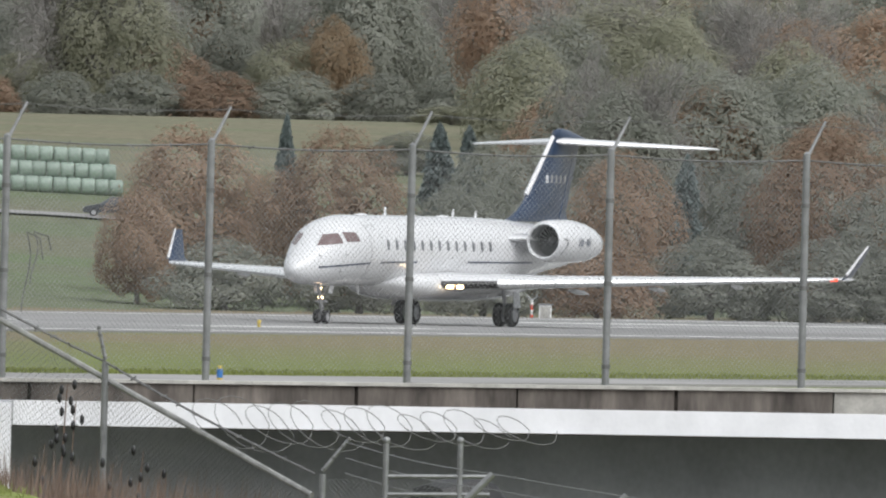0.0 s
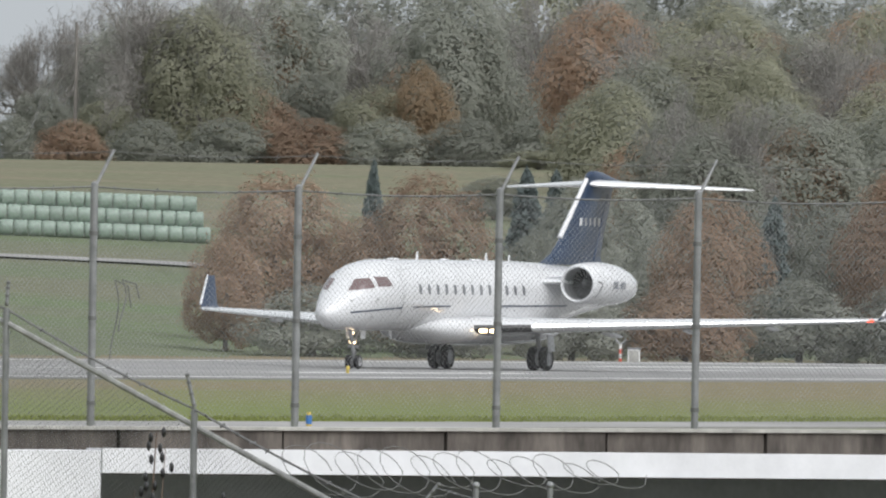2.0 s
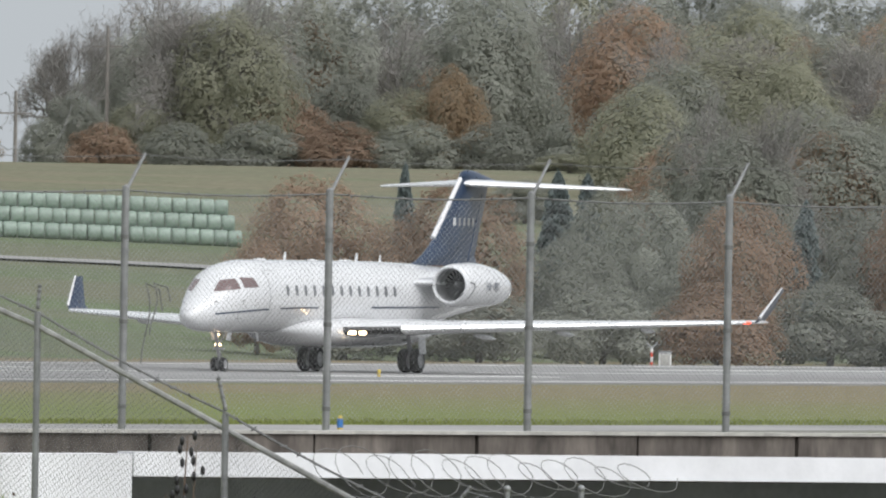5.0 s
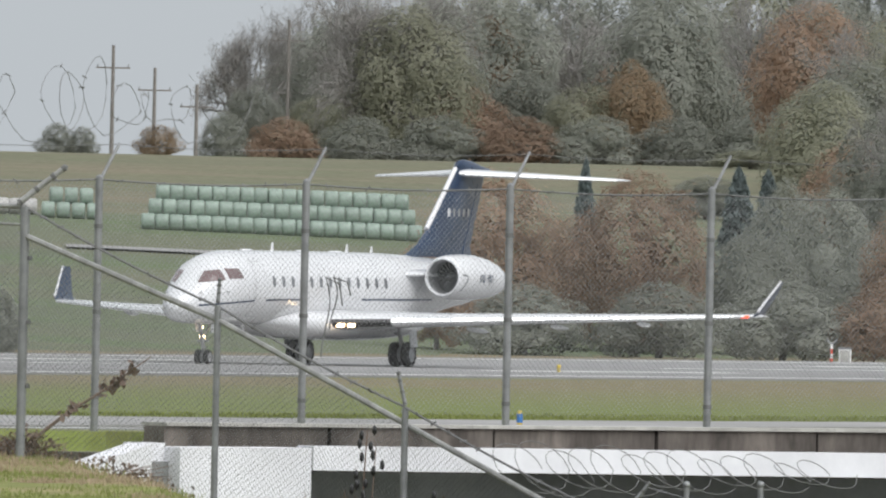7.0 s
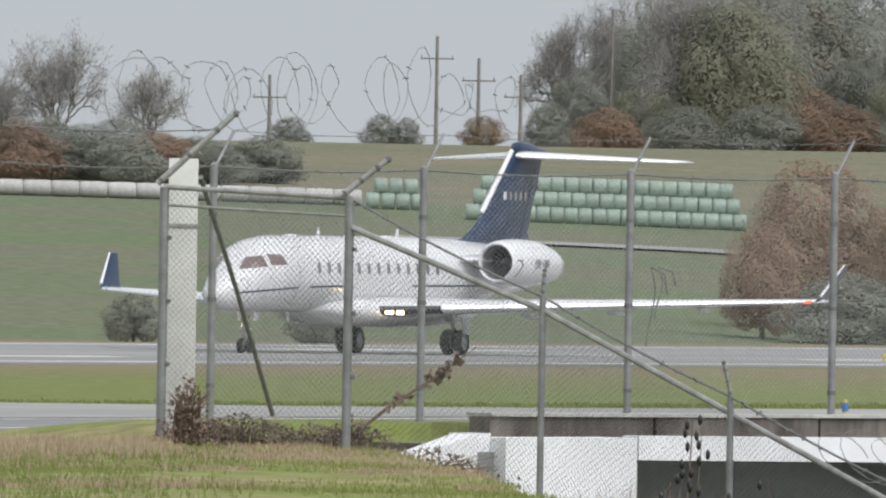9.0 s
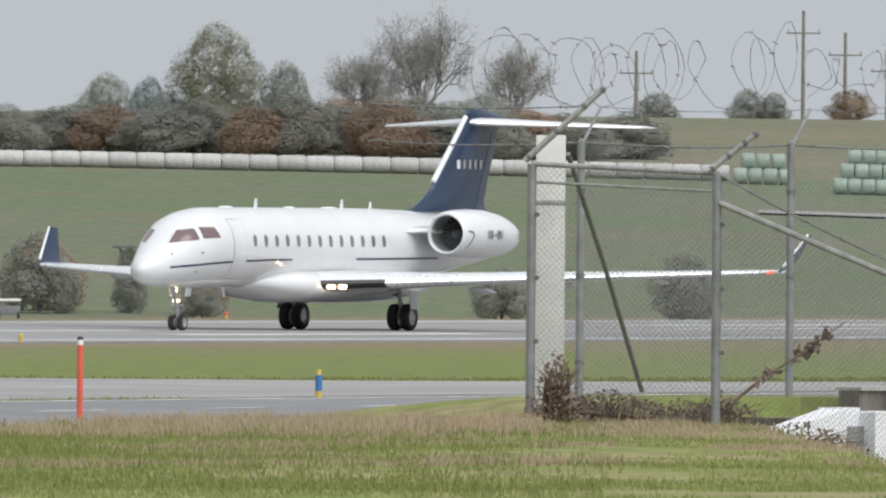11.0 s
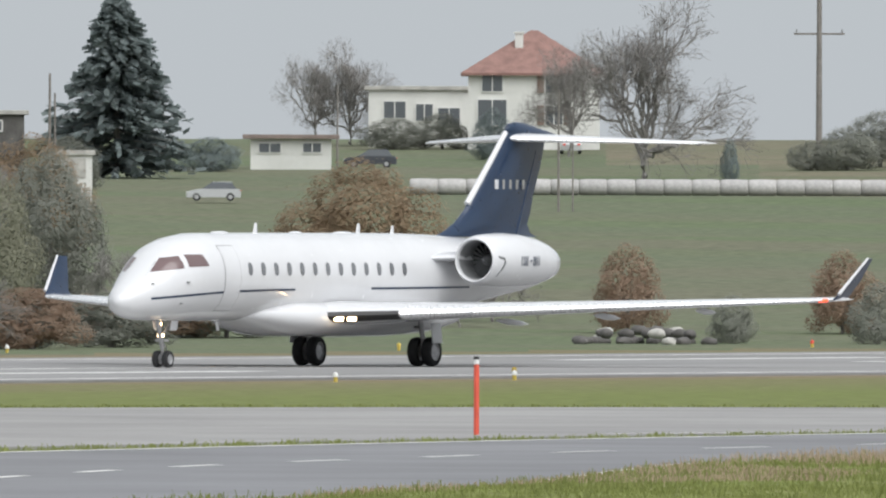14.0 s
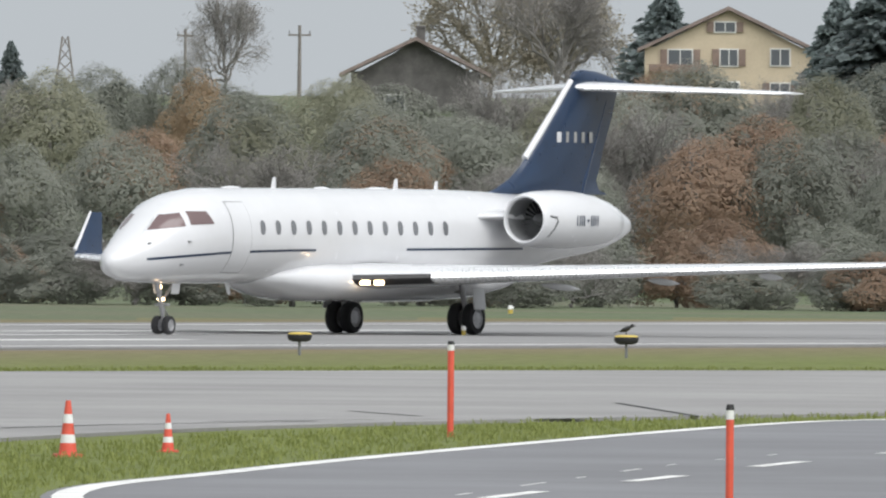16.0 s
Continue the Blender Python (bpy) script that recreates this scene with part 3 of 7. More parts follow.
def ramp_fence():
    """The nearer fence, from a concrete end pillar down along the ramp."""
    top = thing("ramp_fence", *bearing(24.8, 280), 0, label="weathered mesh fence stepping down the ramp bank with barbed wire", category="fence")
    inv = top.matrix_basis.inverted()

    def spot(b, d, z):
        return inv @ bearing(b, d, z)

    posts = [  # bearing, range, foot, top
        (25.521, 280, 1.27, 4.66),
        (25.013, 279, 1.14, 4.55),
        (24.480, 277, -1.2, 3.30),
        (23.961, 275, -2.2, 2.01),
        (23.359, 272, -2.8, 0.65),
    ]
    side = Vector((math.sin(radians(25)), -math.cos(radians(25)), 0))
    tops = []
    for i, (b, d, z0, z1) in enumerate(posts):
        r = 0.062 if i < 2 else 0.045
        bm = bmesh.new()
        tube(bm, spot(b, d, z0 - 0.15), spot(b, d, z1), r, sides=12)
        post = part("post", bm, M["galv"], top)
        tops.append(spot(b, d, z1))
        if i < 2:
            for h in (0.3, 0.55, 0.8):
                bm = bmesh.new()
                box(bm, spot(b, d, z0 + (z1 - z0) * h) + side * 0.05, (0.09, 0.09, 0.06), bevel=0.015)
                part("clamp", bm, M["wire"], post)
        bm = bmesh.new()
        rise = ((1.06, 0.98), (0.62, 0.5), (0.02, 0.3), (-0.10, 0.42), (0.34, 0.43))[i]
        foot = spot(b, d, z1) - side * (0.1 if i < 2 else 0) + Vector((0, 0, 0.04))
        tip = foot + side * rise[0] + Vector((0, 0, rise[1]))
        tube(bm, foot, tip, 0.045 if i < 2 else 0.028, 0.035 if i < 2 else 0.022, sides=8)
        part("arm", bm, M["rail"] if i < 2 else M["galv"], post, "cranked arm")
        for q in (0.05, 0.4, 0.75, 0.98):
            bm = bmesh.new()
            bmesh.ops.create_icosphere(bm, subdivisions=1, radius=0.055 if i < 2 else 0.035, matrix=Matrix.Translation(foot + (tip - foot) * q))
            part("insulator", bm, M["wire"], post)
    # rails: level between the first two posts, then down the ramp
    for a, b, dz, r in ((0, 1, 0.0, 0.035), (0, 1, -0.24, 0.02)):
        bm = bmesh.new()
        tube(bm, tops[a] + Vector((0, 0, dz)), tops[b] + Vector((0, 0, dz)), r, sides=8)
        part("rail", bm, M["rail"], top)
    chain = [tops[1] - Vector((0, 0, 0.38)), spot(24.473, 277, 3.09), spot(23.941, 275, 1.75), spot(23.386, 272, 0.37)]
    for a, b in zip(chain, chain[1:]):
        bm = bmesh.new()
        tube(bm, a, b, 0.042, sides=8)
        part("rail", bm, M["rail"], top, "sloping top rail")
    wires = [tops[1], spot(24.474, 277, 3.27), spot(23.966, 275, 2.03), spot(23.379, 272, 0.65)]
    for a, b in zip(wires, wires[1:]):
        bm = bmesh.new()
        barbed(bm, a, b, 0.016, 0.3, 0.045)
        part("barbed_wire", bm, M["wire"], top)
    for i in range(len(chain) - 1):
        a, b = chain[i], chain[i + 1]
        bm = bmesh.new()
        lattice(bm, Vector((a.x, a.y, a.z - 3.0)), Vector((b.x - a.x, b.y - a.y, b.z - a.z)), Vector((0, 0, 3.0)), Vector((0, 0, 3.0)), 0.085, 0.0028)
        part("mesh_panel", bm, M["galv"], top, "diamond chain-link mesh")
    a, b = tops[0], tops[1]
    bm = bmesh.new()
    lattice(bm, Vector((a.x, a.y, a.z - 3.3)), Vector((b.x - a.x, b.y - a.y, b.z - a.z)), Vector((0, 0, 3.3)), Vector((0, 0, 3.3)), 0.085, 0.0028)
    part("mesh_panel", bm, M["galv"], top, "diamond chain-link mesh")
    # flattened coil over the ramp
    bm = bmesh.new()
    a, b = spot(23.661, 274, 1.25), spot(22.778, 270, 1.30)
    pts = []
    for k in range(13 * 16 + 1):
        t, ang = k / 208, k * math.tau / 16
        rad = 0.33 - 0.16 * t
        rad += 0.06 * math.sin(k // 16 * 2.1)
        pts.append(a + (b - a) * t + Vector((0, 0, rad * math.sin(ang))) + side * (rad * 0.9 * math.cos(ang)) + Vector((math.cos(ang) * 0.2, math.sin(ang) * 0.2, 0)))
    path_tube(bm, pts, 0.0055, 4)
    part("razor_coil", bm, M["wire"], top, "flattened coil of razor wire")
    # dark brace from the pillar's head to the ground
    bm = bmesh.new()
    path_tube(bm, [spot(25.423, 284, 4.81), spot(25.320, 286, 3.29), spot(25.215, 288, 1.57)], 0.035, 8)
    part("brace", bm, M["wire"], top, "dark slanting brace")
    return top


def end_pillar():
    b, d = 25.470, 281.5
    p = bearing(b, d, 1.26 - 0.1)
    top = thing("end_pillar", p.x, p.y, p.z, b, label="pale square concrete end pillar of the fence", category="pillar")
    bm = bmesh.new()
    h = 5.05 - p.z
    box(bm, (0, 0, h / 2), (0.4, 0.40, h), bevel=0.025)
    part("shaft", bm, M["pillar"], top)
    bm = bmesh.new()
    box(bm, (0, 0, h - 0.9), (0.44, 0.44, 0.05), bevel=0.01)
    part("band", bm, M["rail"], top)
    return top


def gate():
    """A narrow gate with barbed wire in the cutting."""
    base = bearing(23.083, 268)
    top = thing("mesh_gate", base.x, base.y, -3.0, label="narrow galvanised mesh gate with barbed wire in the cutting", category="gate")
    inv = top.matrix_basis.inverted()

    def spot(t_b, d, z):
        return inv @ bearing(t_b, d, z)

    for b, z in ((23.186, 1.15), (22.983, 1.17)):
        bm = bmesh.new()
        tube(bm, spot(b, 268, -3.0), spot(b, 268, z), 0.036, sides=10)
        bmesh.ops.create_icosphere(bm, subdivisions=2, radius=0.05, matrix=Matrix.Translation(spot(b, 268, z)))
        part("gate_post", bm, M["galv"], top)
    for y in (803, 835):
        bm = bmesh.new()
        z = 0
        tube(bm, spot(23.186, 268, 0.69 - (y - 803) * 0.0072), spot(22.900, 268, 0.72 - (y - 803) * 0.0072), 0.026, sides=8)
        part("gate_rail", bm, M["galv"], top)
    a, b = spot(23.348, 269, -3.0), spot(22.900, 268, -3.0)
    hgt = 0.63 + 3.0
    bm = bmesh.new()
    lattice(bm, a, b - a, Vector((0, 0, hgt)), Vector((0, 0, hgt)), 0.07, 0.003)
    part("mesh_panel", bm, M["galv"], top, "diamond chain-link mesh")
    for (b0, z0), (b1, z1) in (((22.892, 0.78), (22.972, 0.40)), ((22.524, 0.55), (22.591, 0.22))):
        bm = bmesh.new()
        tube(bm, spot(b0, 266, z0), spot(b1, 266, z1), 0.045, sides=8)
        tube(bm, spot(b1, 266, z1), spot(b1, 266, -3.0), 0.045, sides=8)
        part("cranked_post", bm, M["galv"], top)
    for y0, y1 in ((744, 800), (772, 842), (800, 878)):
        bm = bmesh.new()
        q = (y0 - 744) * 0.0072
        barbed(bm, spot(23.296, 272, 1.07 - q), spot(22.892, 266, 0.78 - q), 0.006, 0.4, 0.03)
        barbed(bm, spot(22.892, 266, 0.78 - q), spot(22.034, 262, 0.38 - q), 0.006, 0.4, 0.03)
        part("barbed_wire", bm, M["galv"], top)
    return top


def covered_trailer():
    p = bearing(22.975, 289)
    top = thing("covered_trailer", p.x, p.y, -2.98, WALL_TURN, label="small trailer under a black tarpaulin in the cutting", category="trailer")
    h = 0.48 + 2.98
    bm = bmesh.new()
    rings = [[Vector((x, w * 0.5 * math.copysign(abs(math.cos(k * math.tau / 16)) ** 0.5, math.cos(k * math.tau / 16)), 0.55 + (h - 0.55) * s * (0.5 + 0.5 * math.copysign(abs(math.sin(k * math.tau / 16)) ** 0.5, math.sin(k * math.tau / 16))))) for k in range(16)] for x, w, s in ((-0.78, 0.9, 0.80), (-0.6, 1.1, 0.95), (0.0, 1.2, 1.0), (0.3, 1.2, 0.98), (0.55, 1.1, 0.9), (0.72, 0.9, 0.7))]
    loft(bm, rings)
    part("tarpaulin", bm, M["black"], top, "black tarpaulin")
    for y in (-0.55, 0.55):
        bm = bmesh.new()
        tube(bm, (0, y - 0.08, 0.3), (0, y + 0.08, 0.3), 0.3, sides=20)
        part("wheel", bm, M["tyre"], top)
    bm = bmesh.new()
    box(bm, (0, 0, 0.47), (1.4, 1.0, 0.14), bevel=0.02)
    tube(bm, (0, -0.5, 0.3), (0, 0.5, 0.3), 0.04)
    part("chassis", bm, M["rail"], top)
    return top


boundary_fence()
ramp_fence()
end_pillar()
gate()
covered_trailer()


# ---- airfield furniture ----
def marker_pole(b, d, height, r=0.055):
    p = bearing(b, d)
    top = thing("marker_pole", p.x, p.y, ground_z(p.x, p.y) - 0.02, b, label="slim orange plastic marker pole with white band", category="pole", group="orange marker poles")
    bm = bmesh.new()
    tube(bm, (0, 0, 0), (0, 0, height - 0.16), r, sides=12)
    part("shaft", bm, M["orange"], top)
    bm = bmesh.new()
    tube(bm, (0, 0, height - 0.16), (0, 0, height - 0.06), r + 0.002, sides=12)
    part("band", bm, M["reflector"], top, "white reflective band")
    bm = bmesh.new()
    tube(bm, (0, 0, height - 0.06), (0, 0, height), r + 0.006, r - 0.006, sides=12)
    part("cap", bm, M["black"], top, "black cap")


for args in ((26.754, 397, 1.66), (28.353, 423, 1.66), (31.338, 348.6, 1.62), (30.572, 221, 1.66, 0.042)):
    marker_pole(*args)


def blue_marker(b, d, height, raised=0.0):
    p = bearing(b, d)
    top = thing("taxiway_marker", p.x, p.y, ground_z(p.x, p.y) + raised - 0.02, b, label="small blue and yellow taxiway edge marker", category="marker", group="taxiway markers")
    for nm, z0, z1, mat in (("base", 0, 0.3, "yellow"), ("body", 0.3, 0.82, "blue"), ("head", 0.82, 1.0, "yellow")):
        bm = bmesh.new()
        tube(bm, (0, 0, z0 * height), (0, 0, z1 * height), 0.075 if nm != "head" else 0.06, 0.07 if nm != "head" else 0.045, sides=12)
        part(nm, bm, M[mat], top, mat + " plastic")


blue_marker(26.100, 452, 0.66)
blue_marker(23.647, 505, 0.42)


def traffic_cone(b, d, height):
    p = bearing(b, d)
    top = thing("traffic_cone", p.x, p.y, ground_z(p.x, p.y), b + 20, label="orange and white striped traffic cone on grass", category="traffic cone", group="traffic cones")
    bm = bmesh.new()
    box(bm, (0, 0, 0.03 * height), (0.44 * height, 0.44 * height, 0.06 * height), bevel=0.015)
    part("base", bm, M["orange"], top)
    cuts = ((0.06, 0.25, "orange"), (0.25, 0.40, "reflector"), (0.40, 0.60, "orange"), (0.60, 0.76, "reflector"), (0.76, 1.0, "orange"))
    for a, c, mat in cuts:
        bm = bmesh.new()
        ra, rb = [(0.17 - 0.125 * q) * height for q in (a, c)]
        tube(bm, (0, 0, a * height), (0, 0, c * height), ra, rb, sides=20)
        part("stripe", bm, M[mat], top, "white stripe" if mat == "reflector" else "orange stripe")


traffic_cone(32.385, 318, 0.86)
traffic_cone(32.111, 325, 0.60)


def edge_light(b, d, perched):
    """A yellow and black light box on a stake; a crow sits on some of them."""
    p = bearing(b, d)
    g = ground_z(p.x, p.y)
    top = thing("runway_light", p.x, p.y, g, b, label="black and yellow runway light box on a short stake", category="runway light", group="runway lights")
    bm = bmesh.new()
    tube(bm, (0, 0, 0), (0, 0, 0.36), 0.035, sides=8)
    part("stake", bm, M["galv"], top)
    bm = bmesh.new()
    rings = [[Vector((0.2 * w * math.cos(k * math.tau / 16), 0.31 * w * math.sin(k * math.tau / 16), z)) for k in range(16)] for z, w in ((0.34, 0.55), (0.38, 0.9), (0.46, 1.0), (0.52, 0.96))]
    loft(bm, rings)
    part("body", bm, M["black"], top, "black lamp body")
    bm = bmesh.new()
    rings = [[Vector((0.2 * w * math.cos(k * math.tau / 16), 0.31 * w * math.sin(k * math.tau / 16), z)) for k in range(16)] for z, w in ((0.522, 0.96), (0.56, 0.85), (0.575, 0.5))]
    loft(bm, rings)
    part("lid", bm, M["yellow"], top, "yellow lid")
    if perched:
        crow = thing("crow", p.x, p.y, g + 0.575, b + 90 + perched, label="black crow perched on a runway light", category="bird", group="crows")
        bm = bmesh.new()
        rings = [[Vector((x, 0.065 * r * math.cos(k * math.tau / 12), 0.13 + z + 0.065 * r * math.sin(k * math.tau / 12))) for k in range(12)] for x, z, r in ((-0.16, -0.04, 0.3), (-0.1, -0.01, 0.8), (0, 0.02, 1.05), (0.08, 0.05, 0.85), (0.13, 0.08, 0.4))]
        loft(bm, rings)
        part("body", bm, M["black"], crow)
        bm = bmesh.new()
        bmesh.ops.create_icosphere(bm, subdivisions=2, radius=0.05, matrix=Matrix.Translation((0.14, 0, 0.23)))
        part("head", bm, M["black"], crow)
        bm = bmesh.new()
        tube(bm, (0.175, 0, 0.23), (0.245, 0, 0.215), 0.018, 0.003, sides=6)
        part("beak", bm, M["black"], crow)
        bm = bmesh.new()
        box(bm, (-0.23, 0, 0.075), (0.18, 0.06, 0.015), turn=Matrix.Rotation(radians(-20), 4, "Y"), bevel=0.005)
        part("tail", bm, M["black"], crow)
        for y in (-0.025, 0.025):
            bm = bmesh.new()
            tube(bm, (0, y, 0), (-0.01, y, 0.09), 0.008, sides=5)
            part("leg", bm, M["black"], crow)


edge_light(29.956, 530, 10)
edge_light(31.753, 520, 0)
edge_light(30.858, 520, 170)
edge_light(29.945, 524, 20)


def low_lamp(b, d, colour):
    p = bearing(b, d)
    top = thing("edge_lamp", p.x, p.y, max(ground_z(p.x, p.y), 0) - 0.005, b, label="small frosted runway edge lamp on a stub", category="lamp", group="runway edge lamps")
    bm = bmesh.new()
    tube(bm, (0, 0, 0), (0, 0, 0.14), 0.06, sides=10)
    part("stub", bm, M["yellow"], top)
    bm = bmesh.new()
    rings = [[Vector((0.075 * w * math.cos(k * math.tau / 12), 0.075 * w * math.sin(k * math.tau / 12), z)) for k in range(12)] for z, w in ((0.14, 1), (0.2, 1), (0.25, 0.8), (0.275, 0.3))]
    loft(bm, rings)
    part("globe", bm, M[colour], top)


for t_b, d, c in ((27.434, 765, "orange"), (26.355, 770, "orange"), (28.250, 600, "yellow"), (26.917, 625, "yellow"), (28.250, 600, "yellow"), (31.178, 700, "reflector"), (29.639, 715, "reflector"), (28.566, 735, "yellow"), (31.174, 700, "reflector"), (31.304, 590, "reflector"), (28.739, 575, "reflector"), (28.249, 585, "reflector"), (23.543, 745, "yellow")):
    low_lamp(t_b, d, c)


def windsock_mast():
    b, d = 27.166, 765
    p = bearing(b, d)
    top = thing("banded_mast", p.x, p.y, ground_z(p.x, p.y), b, label="slim red and white banded mast beyond the runway", category="mast")
    for k in range(6):
        bm = bmesh.new()
        tube(bm, (0, 0, 0.7 * k), (0, 0, 0.7 * k + 0.7), 0.10 - 0.008 * k, 0.092 - 0.008 * k, sides=10)
        part("band", bm, M["reflector"] if k % 2 == 0 else M["orange"], top, "white band" if k % 2 == 0 else "red band")


def equipment_box():
    p = bearing(22.760, 870)
    top = thing("equipment_cabinet", p.x, p.y, ground_z(p.x, p.y), 22.7, label="small white equipment cabinet beside the runway", category="cabinet")
    bm = bmesh.new()
    box(bm, (0, 0, 0.30), (0.5, 0.52, 0.6), bevel=0.02)
    part("body", bm, M["reflector"], top)
    bm = bmesh.new()
    box(bm, (0, 0, 0.63), (0.58, 0.6, 0.06), bevel=0.015)
    part("roof", bm, M["galv"], top)
    bm = bmesh.new()
    box(bm, (-0.256, 0, 0.3), (0.012, 0.4, 0.46), bevel=0.004)
    part("door", bm, M["cap_stone"], top)
    p = bearing(22.797, 870)
    top = thing("banded_post", p.x, p.y, ground_z(p.x, p.y), 22.7, label="short red and white banded post with lamp head", category="post")
    for k in range(4):
        bm = bmesh.new()
        tube(bm, (0, 0, 0.2 * k), (0, 0, 0.2 * k + 0.2), 0.06, sides=10)
        part("band", bm, M["reflector"] if k % 2 else M["orange"], top)
    bm = bmesh.new()
    path_tube(bm, [(0, -0.25, 1.0), (0, -0.1, 0.85), (0, 0, 0.8), (0, 0.1, 0.85), (0, 0.22, 1.0)], 0.05, 6)
    part("lamp_head", bm, M["galv"], top)


def service_cart():
    p = bearing(26.951, 772)
    top = thing("service_cart", p.x, p.y, ground_z(p.x, p.y), 27, label="small dark cart with white canopy beyond the runway", category="cart")
    bm = bmesh.new()
    box(bm, (0, 0, 0.30), (0.7, 0.82, 0.34), bevel=0.04)
    part("body", bm, M["mid_grey"], top)
    bm = bmesh.new()
    box(bm, (0, 0, 0.68), (0.8, 0.9, 0.10), bevel=0.04)
    part("canopy", bm, M["reflector"], top, "white canopy")
    for x in (-0.3, 0.3):
        for y in (-0.36, 0.36):
            bm = bmesh.new()
            tube(bm, (x, y, 0.4), (x, y, 0.65), 0.02, sides=6)
            part("canopy_post", bm, M["galv"], top)
            bm = bmesh.new()
            tube(bm, (x, y - 0.05, 0.13), (x, y + 0.05, 0.13), 0.13, sides=14)
            part("wheel", bm, M["tyre"], top)


def lattice_stand():
    p = bearing(26.622, 800)
    top = thing("lattice_stand", p.x, p.y, ground_z(p.x, p.y), 26.6, label="dark steel lattice stand with flat top in field", category="stand")
    h, w = 2.5, 0.42
    for sx in (-1, 1):
        for sy in (-1, 1):
            bm = bmesh.new()
            tube(bm, (sx * w, sy * w, 0), (sx * w * 0.8, sy * w * 0.8, h), 0.03, sides=6)
            part("leg", bm, M["wire"], top)
    for k in range(4):
        for sy in (-1, 1):
            bm = bmesh.new()
            z0, z1 = h * k / 4, h * (k + 1) / 4
            tube(bm, (sy * w, -w, z0), (sy * w, w, z1), 0.02, sides=5)
            tube(bm, (sy * w, w, z0), (sy * w, -w, z1), 0.02, sides=5)
            part("brace", bm, M["wire"], top)
    bm = bmesh.new()
    box(bm, (0, 0, h + 0.05), (1.1, 1.3, 0.1), bevel=0.02)
    part("platform", bm, M["wire"], top)


windsock_mast()
equipment_box()
service_cart()
lattice_stand()


# ---- trees ----
M.update(
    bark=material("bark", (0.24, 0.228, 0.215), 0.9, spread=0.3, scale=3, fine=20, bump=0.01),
    # tree leaf colours lifted pale and greyish, standing in for distance haze
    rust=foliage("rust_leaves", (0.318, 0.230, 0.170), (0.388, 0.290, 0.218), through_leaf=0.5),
    moss=foliage("hazed_green_leaves", (0.270, 0.282, 0.245), (0.330, 0.338, 0.295), through_leaf=0.5),
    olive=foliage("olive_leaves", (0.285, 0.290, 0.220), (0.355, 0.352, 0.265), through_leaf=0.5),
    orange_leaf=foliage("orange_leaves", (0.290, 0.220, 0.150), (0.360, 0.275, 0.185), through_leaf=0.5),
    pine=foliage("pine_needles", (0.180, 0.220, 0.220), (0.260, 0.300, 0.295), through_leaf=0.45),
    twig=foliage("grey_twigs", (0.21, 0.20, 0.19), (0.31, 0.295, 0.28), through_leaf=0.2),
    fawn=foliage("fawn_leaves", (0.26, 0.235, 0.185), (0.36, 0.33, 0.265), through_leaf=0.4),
    straw=foliage("straw_stems", (0.26, 0.20, 0.13), (0.46, 0.37, 0.27), through_leaf=0.2),
    turf=foliage("turf_blades", (0.160, 0.192, 0.056), (0.285, 0.312, 0.110), through_leaf=0.3),
    dead=foliage("dead_weeds", (0.12, 0.085, 0.07), (0.27, 0.20, 0.16), through_leaf=0.1),
)
WORDS = dict(rust="rust-brown", moss="dull green", olive="yellow-green", orange_leaf="orange autumn", pine="dark green", twig="grey leafless", fawn="pale fawn")


def quads_mesh(name, centres, us, vs, mat):
    """Many small separate leaves as one mesh."""
    n = len(centres)
    c = np.asarray(centres)
    co = np.empty((n * 4, 3))
    co[0::4], co[1::4], co[2::4], co[3::4] = c - us - vs, c + us - vs * 0.6, c + us * 0.8 + vs, c - us * 0.9 + vs * 0.8
    me = bpy.data.meshes.new(name)
    me.from_pydata(co.tolist(), [], [(4 * i, 4 * i + 1, 4 * i + 2, 4 * i + 3) for i in range(n)])
    me.materials.append(mat)
    return me


def random_axes(rng, n, size, long=1.0):
    a = rng.normal(size=(n, 3))
    a /= np.linalg.norm(a, axis=1)[:, None]
    b = np.cross(a, rng.normal(size=(n, 3)))
    b /= np.linalg.norm(b, axis=1)[:, None] + 1e-9
    s = size * rng.uniform(0.6, 1.4, size=(n, 1))
    return a * s * long, b * s


def leaves_mesh(name, centres, normals, size, rng, mat, loose):
    """Many small three-cornered leaf sprays, each lying roughly across its normal, as one mesh."""
    n = len(centres)
    w = normals + rng.normal(size=(n, 3)) * loose
    w /= np.linalg.norm(w, axis=1)[:, None] + 1e-9
    u = np.cross(w, rng.normal(size=(n, 3)))
    u /= np.linalg.norm(u, axis=1)[:, None] + 1e-9
    v = np.cross(w, u)
    k = size * rng.uniform(0.6, 1.5, size=(n, 1))
    co = np.empty((n * 3, 3))
    co[0::3], co[1::3], co[2::3] = centres + u * k * 1.5, centres - u * k * 0.9 + v * k * 0.5, centres - u * k * 0.8 - v * k * 0.5
    me = bpy.data.meshes.new(name)
    me.from_pydata(co.tolist(), [], [(3 * i, 3 * i + 1, 3 * i + 2) for i in range(n)])
    me.materials.append(mat)
    return me


